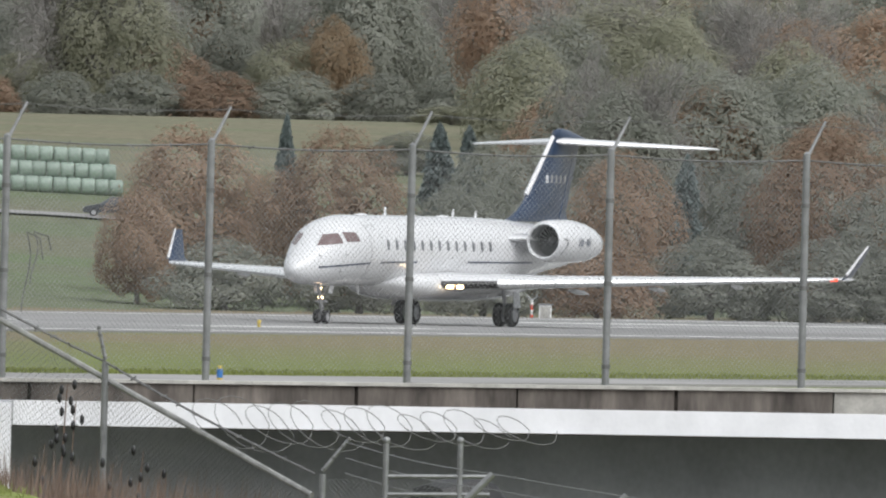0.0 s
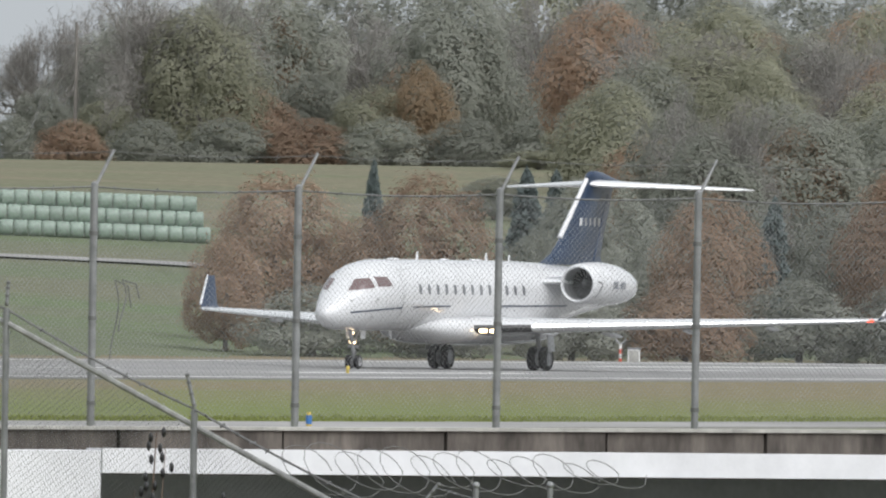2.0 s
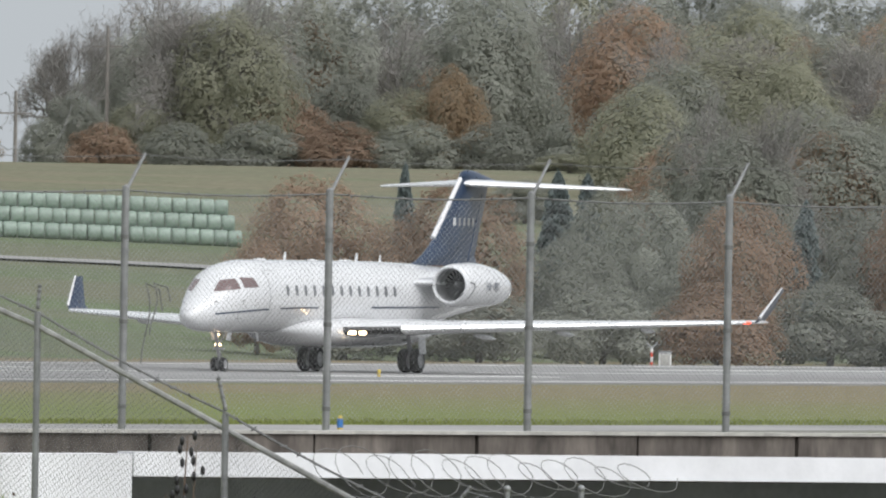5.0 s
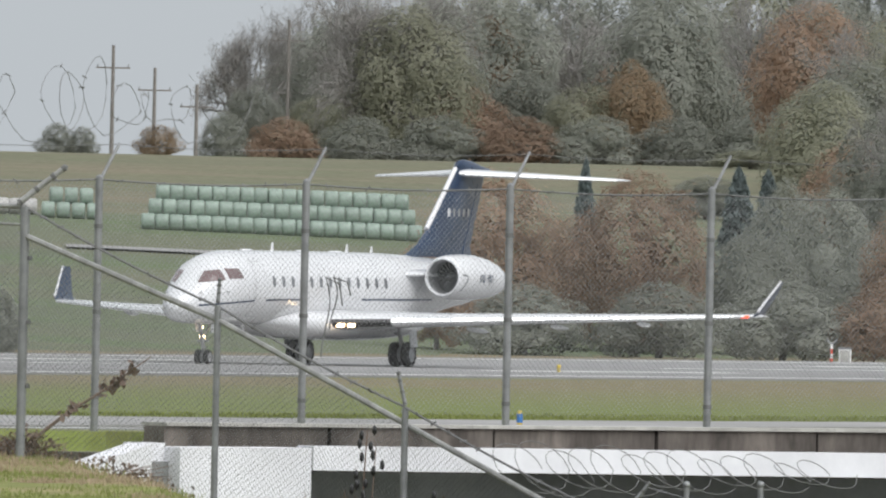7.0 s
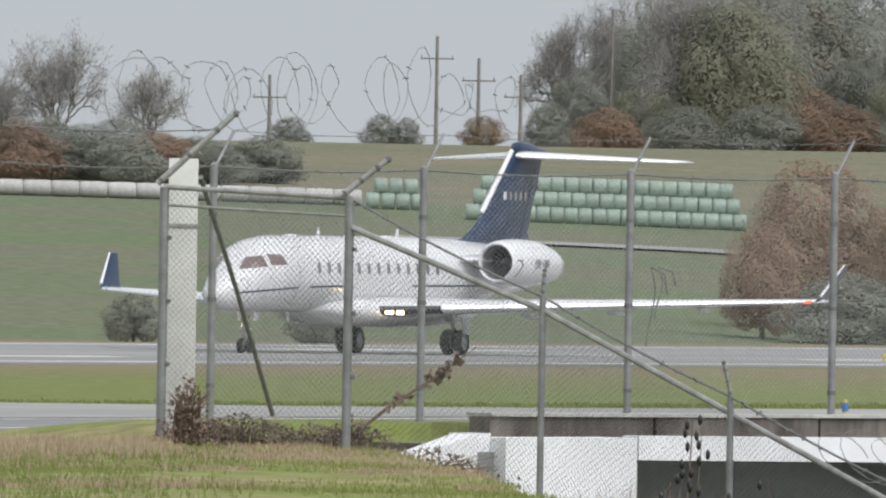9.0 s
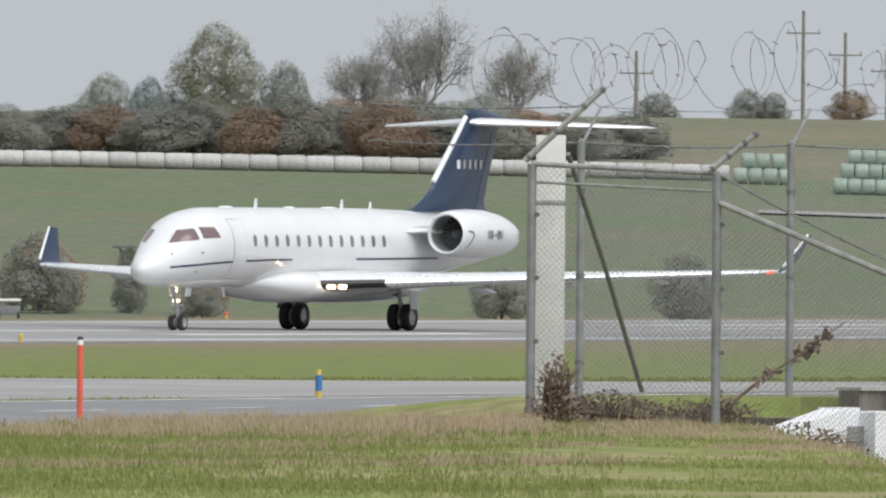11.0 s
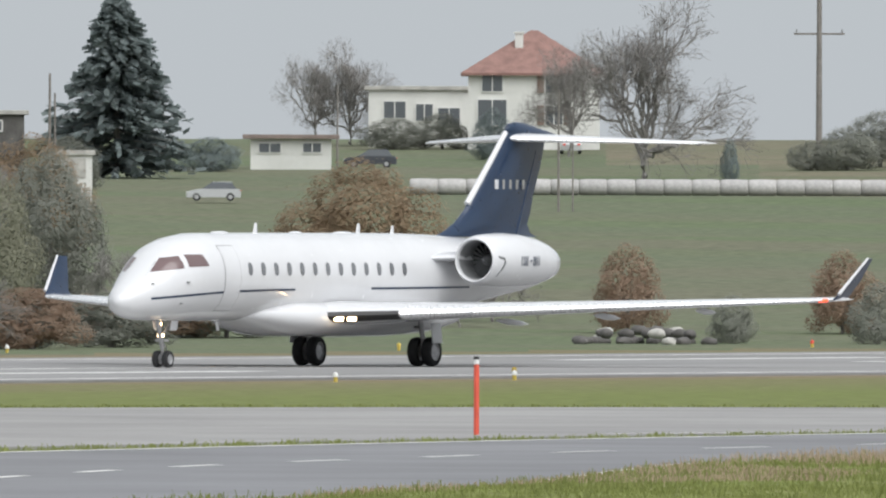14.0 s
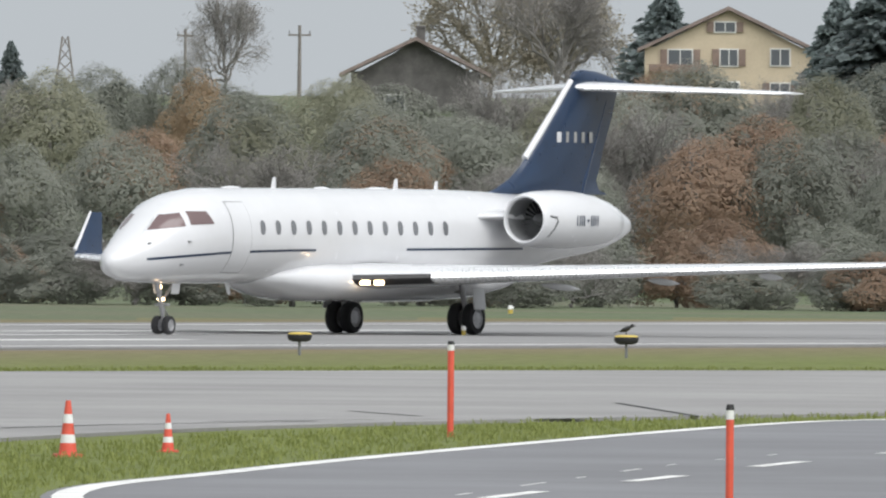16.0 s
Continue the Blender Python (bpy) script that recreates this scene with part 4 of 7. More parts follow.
def crown_points(rng, n, low, lobes, flat):
    """Points near the ragged skin of a crown of height and width 1, made of many overlapping masses, and the way the skin faces."""
    base = []
    for k in range(lobes):
        h = (k + rng.uniform(0, 1)) / lobes
        wide = math.sin(math.pi * min(1.0, 0.16 + 0.84 * h) ** flat) ** 0.42
        ang, rad = k * 2.4 + rng.normal() * 0.5, rng.uniform(0.45, 1.0) ** 0.5
        r = rng.uniform(0.10, 0.20) * (0.65 + 0.35 * wide)
        reach = max(0.0, 0.5 * wide - r)
        base.append((reach * rad * math.cos(ang), reach * rad * math.sin(ang), low + r * 0.8 + (1 - low - 1.7 * r) * h, r))
    base.append((0, 0, low + (1 - low) * 0.38, 0.26))
    base.append((0, 0, low + (1 - low) * 0.64, 0.24))
    base = np.array(base)
    pick = rng.choice(len(base), n * 2, p=base[:, 3] ** 2 / (base[:, 3] ** 2).sum())
    d = rng.normal(size=(n * 2, 3))
    d /= np.linalg.norm(d, axis=1)[:, None]
    r = 1 + rng.normal(size=n * 2) * 0.10
    stray = rng.uniform(size=n * 2) < 0.16
    r[stray] += np.abs(rng.normal(size=int(stray.sum()))) * 0.22
    p = base[pick, :3] + d * (base[pick, 3] * r)[:, None]
    gap = np.linalg.norm(p[:, None, :] - base[None, :, :3], axis=2) / base[None, :, 3]
    gap[np.arange(n * 2), pick] = 9
    keep = (gap.min(axis=1) > 0.80) & (p[:, 2] > 0.0)
    p, d = p[keep][:n], d[keep][:n]
    p[:, 2] = np.minimum(p[:, 2], 1.08)
    out = p - np.array([0, 0, low + (1 - low) * 0.4])
    out /= np.linalg.norm(out, axis=1)[:, None] + 1e-9
    return p, out * 0.75 + d * 0.45 + np.array([0, 0, 0.55]), base


def limb(bm, a, b, r0, r1, bend, rng, n=4):
    pts, rad = [], []
    a, b = Vector(a), Vector(b)
    for k in range(n + 1):
        t = k / n
        pts.append(a.lerp(b, t) + Vector(rng.normal(size=3) * bend * math.sin(math.pi * t)))
        rad.append(r0 + (r1 - r0) * t)
    path_tube(bm, pts, rad, 5 if r0 > 0.004 else 3)


def leafy_meshes(seed, colour, low=0.04, lobes=30, n=22000, leaf=0.0105, flat=1.0):
    rng = np.random.default_rng(seed)
    p, out, base = crown_points(rng, n, low, lobes, flat)
    crown = leaves_mesh("crown", p, out, leaf, rng, M[colour], 0.28)
    bm = bmesh.new()
    limb(bm, (0, 0, -0.03), (0.01, 0.01, 0.5), 0.028, 0.016, 0.006, rng)
    for q in base[:16]:
        z = rng.uniform(0.12, 0.42)
        limb(bm, (0, 0, z), tuple(q[:3]), 0.012, 0.003, 0.02, rng)
    me = bpy.data.meshes.new("trunk")
    bm.to_mesh(me)
    bm.free()
    me.materials.append(M["bark"])
    return me, crown


def bare_meshes(seed, colour):
    """A tree of limbs and twigs, grown branch by branch."""
    rng = np.random.default_rng(seed)
    bm = bmesh.new()
    tips = []

    def grow(a, d, length, r, level):
        b = a + d * length
        limb(bm, a, b, r, r * 0.62, length * 0.05, rng, 2 if level > 2 else 4)
        if level == 5:
            tips.append((b, d))
            return
        if level >= 3:
            tips.append((b, d))
        for _ in range(9 if level == 0 else 4 if level == 1 else 3 if level < 4 else 2):
            q = (d + Vector(rng.normal(size=3)) * (0.50 if level else 1.0) + Vector((0, 0, 0.06))).normalized()
            q.z = abs(q.z) if level < 2 else q.z
            grow(a.lerp(b, rng.uniform(0.5, 1.0)), q, length * (rng.uniform(1.05, 1.45) if level == 0 else rng.uniform(0.60, 0.80)), r * 0.58, level + 1)

    grow(Vector((0, 0, -0.03)), Vector((0, 0, 1)), 0.20, 0.019, 0)
    zs = float(np.percentile([v.co.z for v in bm.verts], 99.3))
    ws = 2 * float(np.percentile([math.hypot(v.co.x, v.co.y) for v in bm.verts], 95))
    s = Matrix.Diagonal((1 / ws, 1 / ws, 0.98 / zs, 1))
    # the crown stands over its trunk
    s[0][2] = -float(np.mean([v.co.x for v in bm.verts if v.co.z > zs * 0.4])) / (ws * zs * 0.65)
    s[1][2] = -float(np.mean([v.co.y for v in bm.verts if v.co.z > zs * 0.4])) / (ws * zs * 0.65)
    for v in bm.verts:
        v.co = s @ v.co
    me = bpy.data.meshes.new("trunk")
    bm.to_mesh(me)
    bm.free()
    me.materials.append(M["bark"] if colour == "twig" else M[colour])
    n = len(tips)
    reps = 6
    p = np.array([tuple(s @ t[0]) for t in tips]).repeat(reps, 0) + rng.normal(size=(n * reps, 3)) * 0.030
    d = np.array([tuple(t[1]) for t in tips]).repeat(reps, 0) + rng.normal(size=(n * reps, 3)) * 0.5
    d /= np.linalg.norm(d, axis=1)[:, None]
    w = np.cross(d, rng.normal(size=(n * reps, 3)))
    w /= np.linalg.norm(w, axis=1)[:, None]
    thin = 0.0014 if colour == "twig" else 0.005
    crown = quads_mesh("crown", p, d * rng.uniform(0.018, 0.04, size=(n * reps, 1)) * (1 if colour == "twig" else 0.5), w * thin, M[colour])
    return me, crown


def fir_meshes(seed, colour):
    rng = np.random.default_rng(seed)
    bm = bmesh.new()
    limb(bm, (0, 0, -0.03), (0, 0, 0.97), 0.022, 0.003, 0.003, rng, 6)
    p, us, vs = [], [], []
    for k in range(30):
        h = 0.07 + 0.91 * (k / 30) ** 0.92
        reach = 0.5 * (1 - h) ** 0.82 * rng.uniform(0.82, 1.12) + 0.012
        for j in range(13):
            a = rng.uniform(0, math.tau)
            r = reach * rng.uniform(0.72, 1.1)
            droop = 0.10 * r + 0.02
            tip = Vector((math.cos(a) * r, math.sin(a) * r, h - droop))
            tube(bm, (0, 0, h), tip, 0.004, 0.001, sides=3, caps=False)
            for q in range(24):
                t = rng.uniform(0.15, 1.05)
                c = Vector((0, 0, h)).lerp(tip, t)
                side = Vector((-math.sin(a), math.cos(a), 0))
                p.append(tuple(c + Vector(rng.normal(size=3) * 0.008) - Vector((0, 0, 0.008))))
                out = (tip - Vector((0, 0, h))).normalized()
                us.append(tuple((out + Vector(rng.normal(size=3)) * 0.3) * 0.026))
                vs.append(tuple((side + Vector((0, 0, rng.normal() * 0.6))) * 0.017 * (1.2 - 0.4 * t)))
    me = bpy.data.meshes.new("trunk")
    bm.to_mesh(me)
    bm.free()
    me.materials.append(M["bark"])
    return me, quads_mesh("crown", p, np.array(us), np.array(vs), M[colour])


TREE_MESHES = {}


def plant(kind, colour, b, d, height, width, group, place, variant):
    key = (kind, colour, variant % (3 if kind != "fir" else 2))
    if key not in TREE_MESHES:
        seed = 11 + 7 * len(TREE_MESHES)
        if kind == "round":
            TREE_MESHES[key] = leafy_meshes(seed, colour)
        elif kind == "shrub":
            TREE_MESHES[key] = leafy_meshes(seed, colour, low=0.0, lobes=26, n=11000, leaf=0.0145, flat=0.72)
        elif kind == "bare":
            TREE_MESHES[key] = bare_meshes(seed, colour)
        else:
            TREE_MESHES[key] = fir_meshes(seed, colour)
    trunk, crown = TREE_MESHES[key]
    p = bearing(b, d)
    z = ground_z(p.x, p.y)
    noun = {"round": "tree", "shrub": "bush", "bare": "tree", "fir": "fir_tree"}[kind]
    what = {"round": "broadleaf tree", "shrub": "shaggy bush", "bare": "tree with fine branches", "fir": "tall conical fir"}[kind]
    top = thing(noun, p.x, p.y, z, (variant * 77) % 360, label=f"{WORDS[colour]} {what} {place}", category="bush" if noun == "bush" else "tree", group=group)
    top.scale = (width, width, height)
    for nm, me in (("trunk" if kind != "shrub" else "stem", trunk), ("crown", crown)):
        ob = new(nm, me)
        ob.parent = top


def grove(rows, group, place):
    for k, (b, d, h, w, kind, colour) in enumerate(rows):
        plant(kind, colour, b, d, h, w * (1.25 if kind == "fir" else 1.08), group, place, k)


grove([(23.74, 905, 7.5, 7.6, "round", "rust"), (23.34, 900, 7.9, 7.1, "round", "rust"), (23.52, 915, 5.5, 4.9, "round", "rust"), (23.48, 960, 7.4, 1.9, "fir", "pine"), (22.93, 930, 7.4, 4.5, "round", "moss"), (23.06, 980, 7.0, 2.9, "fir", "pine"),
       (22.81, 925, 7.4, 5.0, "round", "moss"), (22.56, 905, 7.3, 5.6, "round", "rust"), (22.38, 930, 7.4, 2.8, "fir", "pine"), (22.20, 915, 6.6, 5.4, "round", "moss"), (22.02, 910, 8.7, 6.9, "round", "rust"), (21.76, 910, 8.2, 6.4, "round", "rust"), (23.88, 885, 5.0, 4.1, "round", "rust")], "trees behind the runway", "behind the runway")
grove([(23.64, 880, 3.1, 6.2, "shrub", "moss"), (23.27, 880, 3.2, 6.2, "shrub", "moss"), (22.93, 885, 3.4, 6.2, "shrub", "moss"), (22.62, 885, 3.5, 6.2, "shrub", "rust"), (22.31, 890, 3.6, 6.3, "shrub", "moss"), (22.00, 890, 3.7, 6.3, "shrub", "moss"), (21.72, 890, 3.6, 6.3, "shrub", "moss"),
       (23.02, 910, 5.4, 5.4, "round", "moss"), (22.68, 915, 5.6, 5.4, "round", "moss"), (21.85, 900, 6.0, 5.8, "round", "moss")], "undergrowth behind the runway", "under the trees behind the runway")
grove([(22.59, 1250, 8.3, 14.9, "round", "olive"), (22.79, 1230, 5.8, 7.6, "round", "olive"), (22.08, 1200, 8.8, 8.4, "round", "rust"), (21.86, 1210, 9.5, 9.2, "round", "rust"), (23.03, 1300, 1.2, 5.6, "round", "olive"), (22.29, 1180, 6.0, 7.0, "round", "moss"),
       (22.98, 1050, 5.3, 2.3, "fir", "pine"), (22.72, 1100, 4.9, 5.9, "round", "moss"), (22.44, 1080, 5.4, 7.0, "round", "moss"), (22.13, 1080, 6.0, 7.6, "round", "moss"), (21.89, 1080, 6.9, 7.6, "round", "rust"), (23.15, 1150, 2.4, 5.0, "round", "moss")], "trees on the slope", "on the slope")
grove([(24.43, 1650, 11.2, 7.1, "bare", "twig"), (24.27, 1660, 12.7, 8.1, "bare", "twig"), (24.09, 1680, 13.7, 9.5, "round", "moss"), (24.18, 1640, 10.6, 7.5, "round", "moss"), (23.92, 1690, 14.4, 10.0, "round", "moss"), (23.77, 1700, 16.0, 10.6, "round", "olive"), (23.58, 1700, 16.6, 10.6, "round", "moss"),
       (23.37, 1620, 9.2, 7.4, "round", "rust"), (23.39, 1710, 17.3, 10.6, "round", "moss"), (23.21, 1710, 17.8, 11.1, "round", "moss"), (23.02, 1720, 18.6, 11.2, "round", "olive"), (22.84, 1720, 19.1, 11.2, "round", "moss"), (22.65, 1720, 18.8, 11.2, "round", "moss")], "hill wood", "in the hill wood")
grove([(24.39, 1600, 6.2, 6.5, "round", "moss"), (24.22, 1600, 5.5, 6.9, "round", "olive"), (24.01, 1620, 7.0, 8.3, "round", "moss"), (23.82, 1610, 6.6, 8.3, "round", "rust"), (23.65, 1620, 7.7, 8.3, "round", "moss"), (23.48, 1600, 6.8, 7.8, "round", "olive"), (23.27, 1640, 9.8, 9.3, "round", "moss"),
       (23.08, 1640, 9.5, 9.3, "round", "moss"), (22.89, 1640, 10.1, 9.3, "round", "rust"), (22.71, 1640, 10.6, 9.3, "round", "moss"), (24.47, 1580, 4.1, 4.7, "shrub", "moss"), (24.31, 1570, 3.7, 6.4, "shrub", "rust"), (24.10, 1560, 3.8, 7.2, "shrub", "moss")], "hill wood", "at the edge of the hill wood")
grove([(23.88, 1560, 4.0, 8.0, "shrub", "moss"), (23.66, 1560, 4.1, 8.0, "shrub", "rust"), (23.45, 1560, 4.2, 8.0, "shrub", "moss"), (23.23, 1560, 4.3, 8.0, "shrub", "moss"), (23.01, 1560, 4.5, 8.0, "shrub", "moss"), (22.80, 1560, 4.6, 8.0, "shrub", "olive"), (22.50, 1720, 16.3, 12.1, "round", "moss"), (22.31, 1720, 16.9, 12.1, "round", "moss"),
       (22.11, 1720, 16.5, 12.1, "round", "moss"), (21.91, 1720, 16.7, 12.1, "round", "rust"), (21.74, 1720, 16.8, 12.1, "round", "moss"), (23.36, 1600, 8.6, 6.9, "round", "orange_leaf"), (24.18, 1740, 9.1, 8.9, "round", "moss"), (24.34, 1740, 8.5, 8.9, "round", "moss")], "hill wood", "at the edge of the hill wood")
grove([(24.93, 1500, 2.6, 3.2, "shrub", "moss"), (24.86, 1500, 2.3, 2.8, "shrub", "moss"), (24.65, 1480, 2.5, 4.0, "shrub", "orange_leaf"), (25.18, 1500, 2.3, 3.6, "shrub", "moss"), (27.25, 1190, 3.2, 4.8, "shrub", "moss"), (27.34, 1180, 2.5, 4.1, "shrub", "moss"),
       (27.13, 1180, 2.5, 4.5, "shrub", "moss"), (27.66, 1150, 2.3, 1.2, "shrub", "pine"), (27.44, 1180, 1.7, 3.2, "shrub", "moss")], "ridge bushes", "on the field ridge")
grove([(26.39, 1160, 6.9, 5.6, "round", "olive"), (26.69, 1170, 4.0, 3.5, "round", "moss"), (26.57, 1165, 3.8, 2.8, "round", "pine"), (26.20, 1170, 4.8, 3.3, "round", "moss"), (25.83, 1180, 7.2, 6.1, "bare", "twig"), (25.98, 1170, 6.0, 5.4, "bare", "twig"), (25.57, 1200, 5.3, 4.9, "bare", "twig"),
       (26.84, 1150, 2.1, 5.0, "shrub", "moss"), (26.62, 1150, 2.2, 5.3, "shrub", "moss"), (26.41, 1145, 2.7, 5.6, "shrub", "moss"), (26.18, 1145, 2.6, 5.6, "shrub", "rust"), (25.96, 1145, 3.0, 5.9, "shrub", "moss"), (25.74, 1145, 3.1, 5.9, "shrub", "moss"), (25.54, 1145, 2.7, 5.9, "shrub", "rust")], "ridge hedge", "in the ridge hedge")
grove([(25.34, 1145, 2.1, 5.6, "shrub", "moss"), (25.23, 1145, 1.7, 3.7, "shrub", "moss"), (26.05, 1160, 2.9, 5.6, "shrub", "rust"), (26.52, 1160, 2.7, 5.6, "shrub", "moss"), (26.30, 1160, 2.7, 5.0, "shrub", "moss"), (25.65, 1160, 3.2, 5.3, "shrub", "moss"), (25.84, 1160, 3.1, 5.3, "shrub", "moss"), (26.76, 1160, 2.5, 4.4, "shrub", "moss"), (26.95, 1155, 1.8, 3.7, "shrub", "moss"), (25.43, 1160, 2.3, 5.0, "shrub", "moss")], "ridge hedge", "in the ridge hedge")
grove([(26.86, 800, 3.0, 3.2, "shrub", "rust"), (26.42, 790, 1.2, 2.1, "shrub", "moss"), (25.60, 800, 2.0, 2.6, "shrub", "moss"), (25.10, 800, 2.7, 3.0, "shrub", "moss"), (26.87, 795, 3.1, 3.4, "shrub", "moss"), (26.62, 800, 2.6, 1.5, "shrub", "moss"), (26.41, 800, 2.9, 1.9, "shrub", "rust"), (27.25, 790, 2.4, 2.6, "shrub", "moss"),
       (27.94, 810, 3.5, 3.1, "shrub", "rust"), (27.35, 810, 3.2, 3.3, "shrub", "rust"), (27.65, 790, 1.9, 2.1, "shrub", "moss"), (25.08, 800, 2.5, 2.2, "shrub", "moss")], "field bushes", "in the field beyond the runway")
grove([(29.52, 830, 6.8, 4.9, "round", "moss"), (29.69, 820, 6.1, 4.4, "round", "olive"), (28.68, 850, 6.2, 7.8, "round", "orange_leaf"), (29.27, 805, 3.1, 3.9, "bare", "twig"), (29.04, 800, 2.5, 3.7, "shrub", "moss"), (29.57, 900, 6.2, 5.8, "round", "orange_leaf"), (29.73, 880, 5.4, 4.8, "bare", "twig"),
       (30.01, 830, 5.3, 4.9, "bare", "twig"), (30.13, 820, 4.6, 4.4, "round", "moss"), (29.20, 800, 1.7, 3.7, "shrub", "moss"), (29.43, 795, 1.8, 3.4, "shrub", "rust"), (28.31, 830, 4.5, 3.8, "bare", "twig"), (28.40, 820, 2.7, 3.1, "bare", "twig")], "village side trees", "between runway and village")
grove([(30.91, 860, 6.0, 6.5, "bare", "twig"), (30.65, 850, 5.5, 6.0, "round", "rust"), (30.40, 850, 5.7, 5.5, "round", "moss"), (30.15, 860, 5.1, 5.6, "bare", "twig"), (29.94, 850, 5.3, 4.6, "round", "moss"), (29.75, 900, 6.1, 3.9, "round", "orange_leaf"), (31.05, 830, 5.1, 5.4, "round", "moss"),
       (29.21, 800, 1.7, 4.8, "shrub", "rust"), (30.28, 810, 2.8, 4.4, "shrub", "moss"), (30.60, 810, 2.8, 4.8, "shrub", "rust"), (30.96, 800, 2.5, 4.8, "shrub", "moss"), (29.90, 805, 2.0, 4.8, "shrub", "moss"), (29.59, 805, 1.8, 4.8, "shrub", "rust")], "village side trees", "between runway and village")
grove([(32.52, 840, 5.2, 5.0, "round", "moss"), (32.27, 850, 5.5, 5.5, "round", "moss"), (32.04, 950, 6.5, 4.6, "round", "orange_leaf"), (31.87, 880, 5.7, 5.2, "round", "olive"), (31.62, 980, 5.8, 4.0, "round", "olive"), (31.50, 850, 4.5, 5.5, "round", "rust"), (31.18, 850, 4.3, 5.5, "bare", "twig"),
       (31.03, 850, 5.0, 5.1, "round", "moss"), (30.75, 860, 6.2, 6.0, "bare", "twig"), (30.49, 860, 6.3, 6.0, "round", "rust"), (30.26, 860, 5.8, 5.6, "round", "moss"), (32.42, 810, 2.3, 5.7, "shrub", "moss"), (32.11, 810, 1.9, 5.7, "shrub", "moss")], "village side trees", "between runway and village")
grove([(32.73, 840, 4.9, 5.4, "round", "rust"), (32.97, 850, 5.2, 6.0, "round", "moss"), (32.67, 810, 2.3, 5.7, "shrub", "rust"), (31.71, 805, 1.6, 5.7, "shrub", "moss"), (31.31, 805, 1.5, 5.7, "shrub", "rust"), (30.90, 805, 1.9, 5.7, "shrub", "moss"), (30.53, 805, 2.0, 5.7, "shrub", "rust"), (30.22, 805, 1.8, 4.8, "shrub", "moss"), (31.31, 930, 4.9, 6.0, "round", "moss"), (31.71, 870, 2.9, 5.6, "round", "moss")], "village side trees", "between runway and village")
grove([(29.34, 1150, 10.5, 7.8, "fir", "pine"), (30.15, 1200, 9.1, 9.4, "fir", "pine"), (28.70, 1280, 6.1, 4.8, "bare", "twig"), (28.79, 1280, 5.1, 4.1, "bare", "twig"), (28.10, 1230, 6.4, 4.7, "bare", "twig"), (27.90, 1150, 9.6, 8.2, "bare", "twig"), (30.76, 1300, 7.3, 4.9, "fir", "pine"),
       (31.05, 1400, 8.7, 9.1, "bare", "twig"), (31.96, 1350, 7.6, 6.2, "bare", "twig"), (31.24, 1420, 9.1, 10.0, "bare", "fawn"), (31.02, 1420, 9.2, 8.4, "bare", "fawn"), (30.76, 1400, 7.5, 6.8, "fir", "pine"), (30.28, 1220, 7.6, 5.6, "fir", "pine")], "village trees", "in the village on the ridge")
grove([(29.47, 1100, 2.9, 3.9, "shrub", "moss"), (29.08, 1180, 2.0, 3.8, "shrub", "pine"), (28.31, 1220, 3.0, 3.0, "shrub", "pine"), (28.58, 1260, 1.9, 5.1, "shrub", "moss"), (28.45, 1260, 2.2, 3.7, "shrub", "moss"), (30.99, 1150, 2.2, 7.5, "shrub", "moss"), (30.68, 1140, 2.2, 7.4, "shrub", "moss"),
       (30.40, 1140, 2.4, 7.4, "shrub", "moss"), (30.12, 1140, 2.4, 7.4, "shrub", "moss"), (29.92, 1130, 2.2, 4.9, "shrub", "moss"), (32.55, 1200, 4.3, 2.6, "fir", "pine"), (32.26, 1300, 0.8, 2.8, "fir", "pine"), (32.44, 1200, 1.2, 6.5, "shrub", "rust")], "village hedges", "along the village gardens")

PICK = np.random.default_rng(8)


def thicket(n, b_range, d_range, h_range, w_range, kinds, group, place):
    for k in range(n):
        kind, colour = kinds[k % len(kinds)]
        b = b_range[0] + (b_range[1] - b_range[0]) * (k + PICK.uniform(0.1, 0.9)) / n
        plant(kind, colour, b, PICK.uniform(*d_range), PICK.uniform(*h_range), PICK.uniform(*w_range), group, place, k)


LOW = (("shrub", "moss"), ("shrub", "rust"), ("shrub", "moss"), ("bare", "twig"))
MIXED = (("round", "moss"), ("round", "rust"), ("round", "moss"), ("round", "olive"), ("bare", "twig"), ("round", "moss"))
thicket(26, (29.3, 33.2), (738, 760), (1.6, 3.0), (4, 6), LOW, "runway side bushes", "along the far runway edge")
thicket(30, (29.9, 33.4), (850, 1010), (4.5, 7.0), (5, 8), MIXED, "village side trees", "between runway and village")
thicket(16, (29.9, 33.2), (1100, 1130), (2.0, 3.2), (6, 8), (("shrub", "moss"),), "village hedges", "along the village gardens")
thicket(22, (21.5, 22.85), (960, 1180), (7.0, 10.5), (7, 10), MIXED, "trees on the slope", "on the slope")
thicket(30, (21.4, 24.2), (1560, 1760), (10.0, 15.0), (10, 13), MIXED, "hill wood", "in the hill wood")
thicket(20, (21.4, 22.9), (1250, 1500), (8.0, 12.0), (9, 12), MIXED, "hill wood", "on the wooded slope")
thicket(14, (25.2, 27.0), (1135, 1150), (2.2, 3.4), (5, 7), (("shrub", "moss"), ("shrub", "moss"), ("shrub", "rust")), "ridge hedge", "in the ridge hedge")


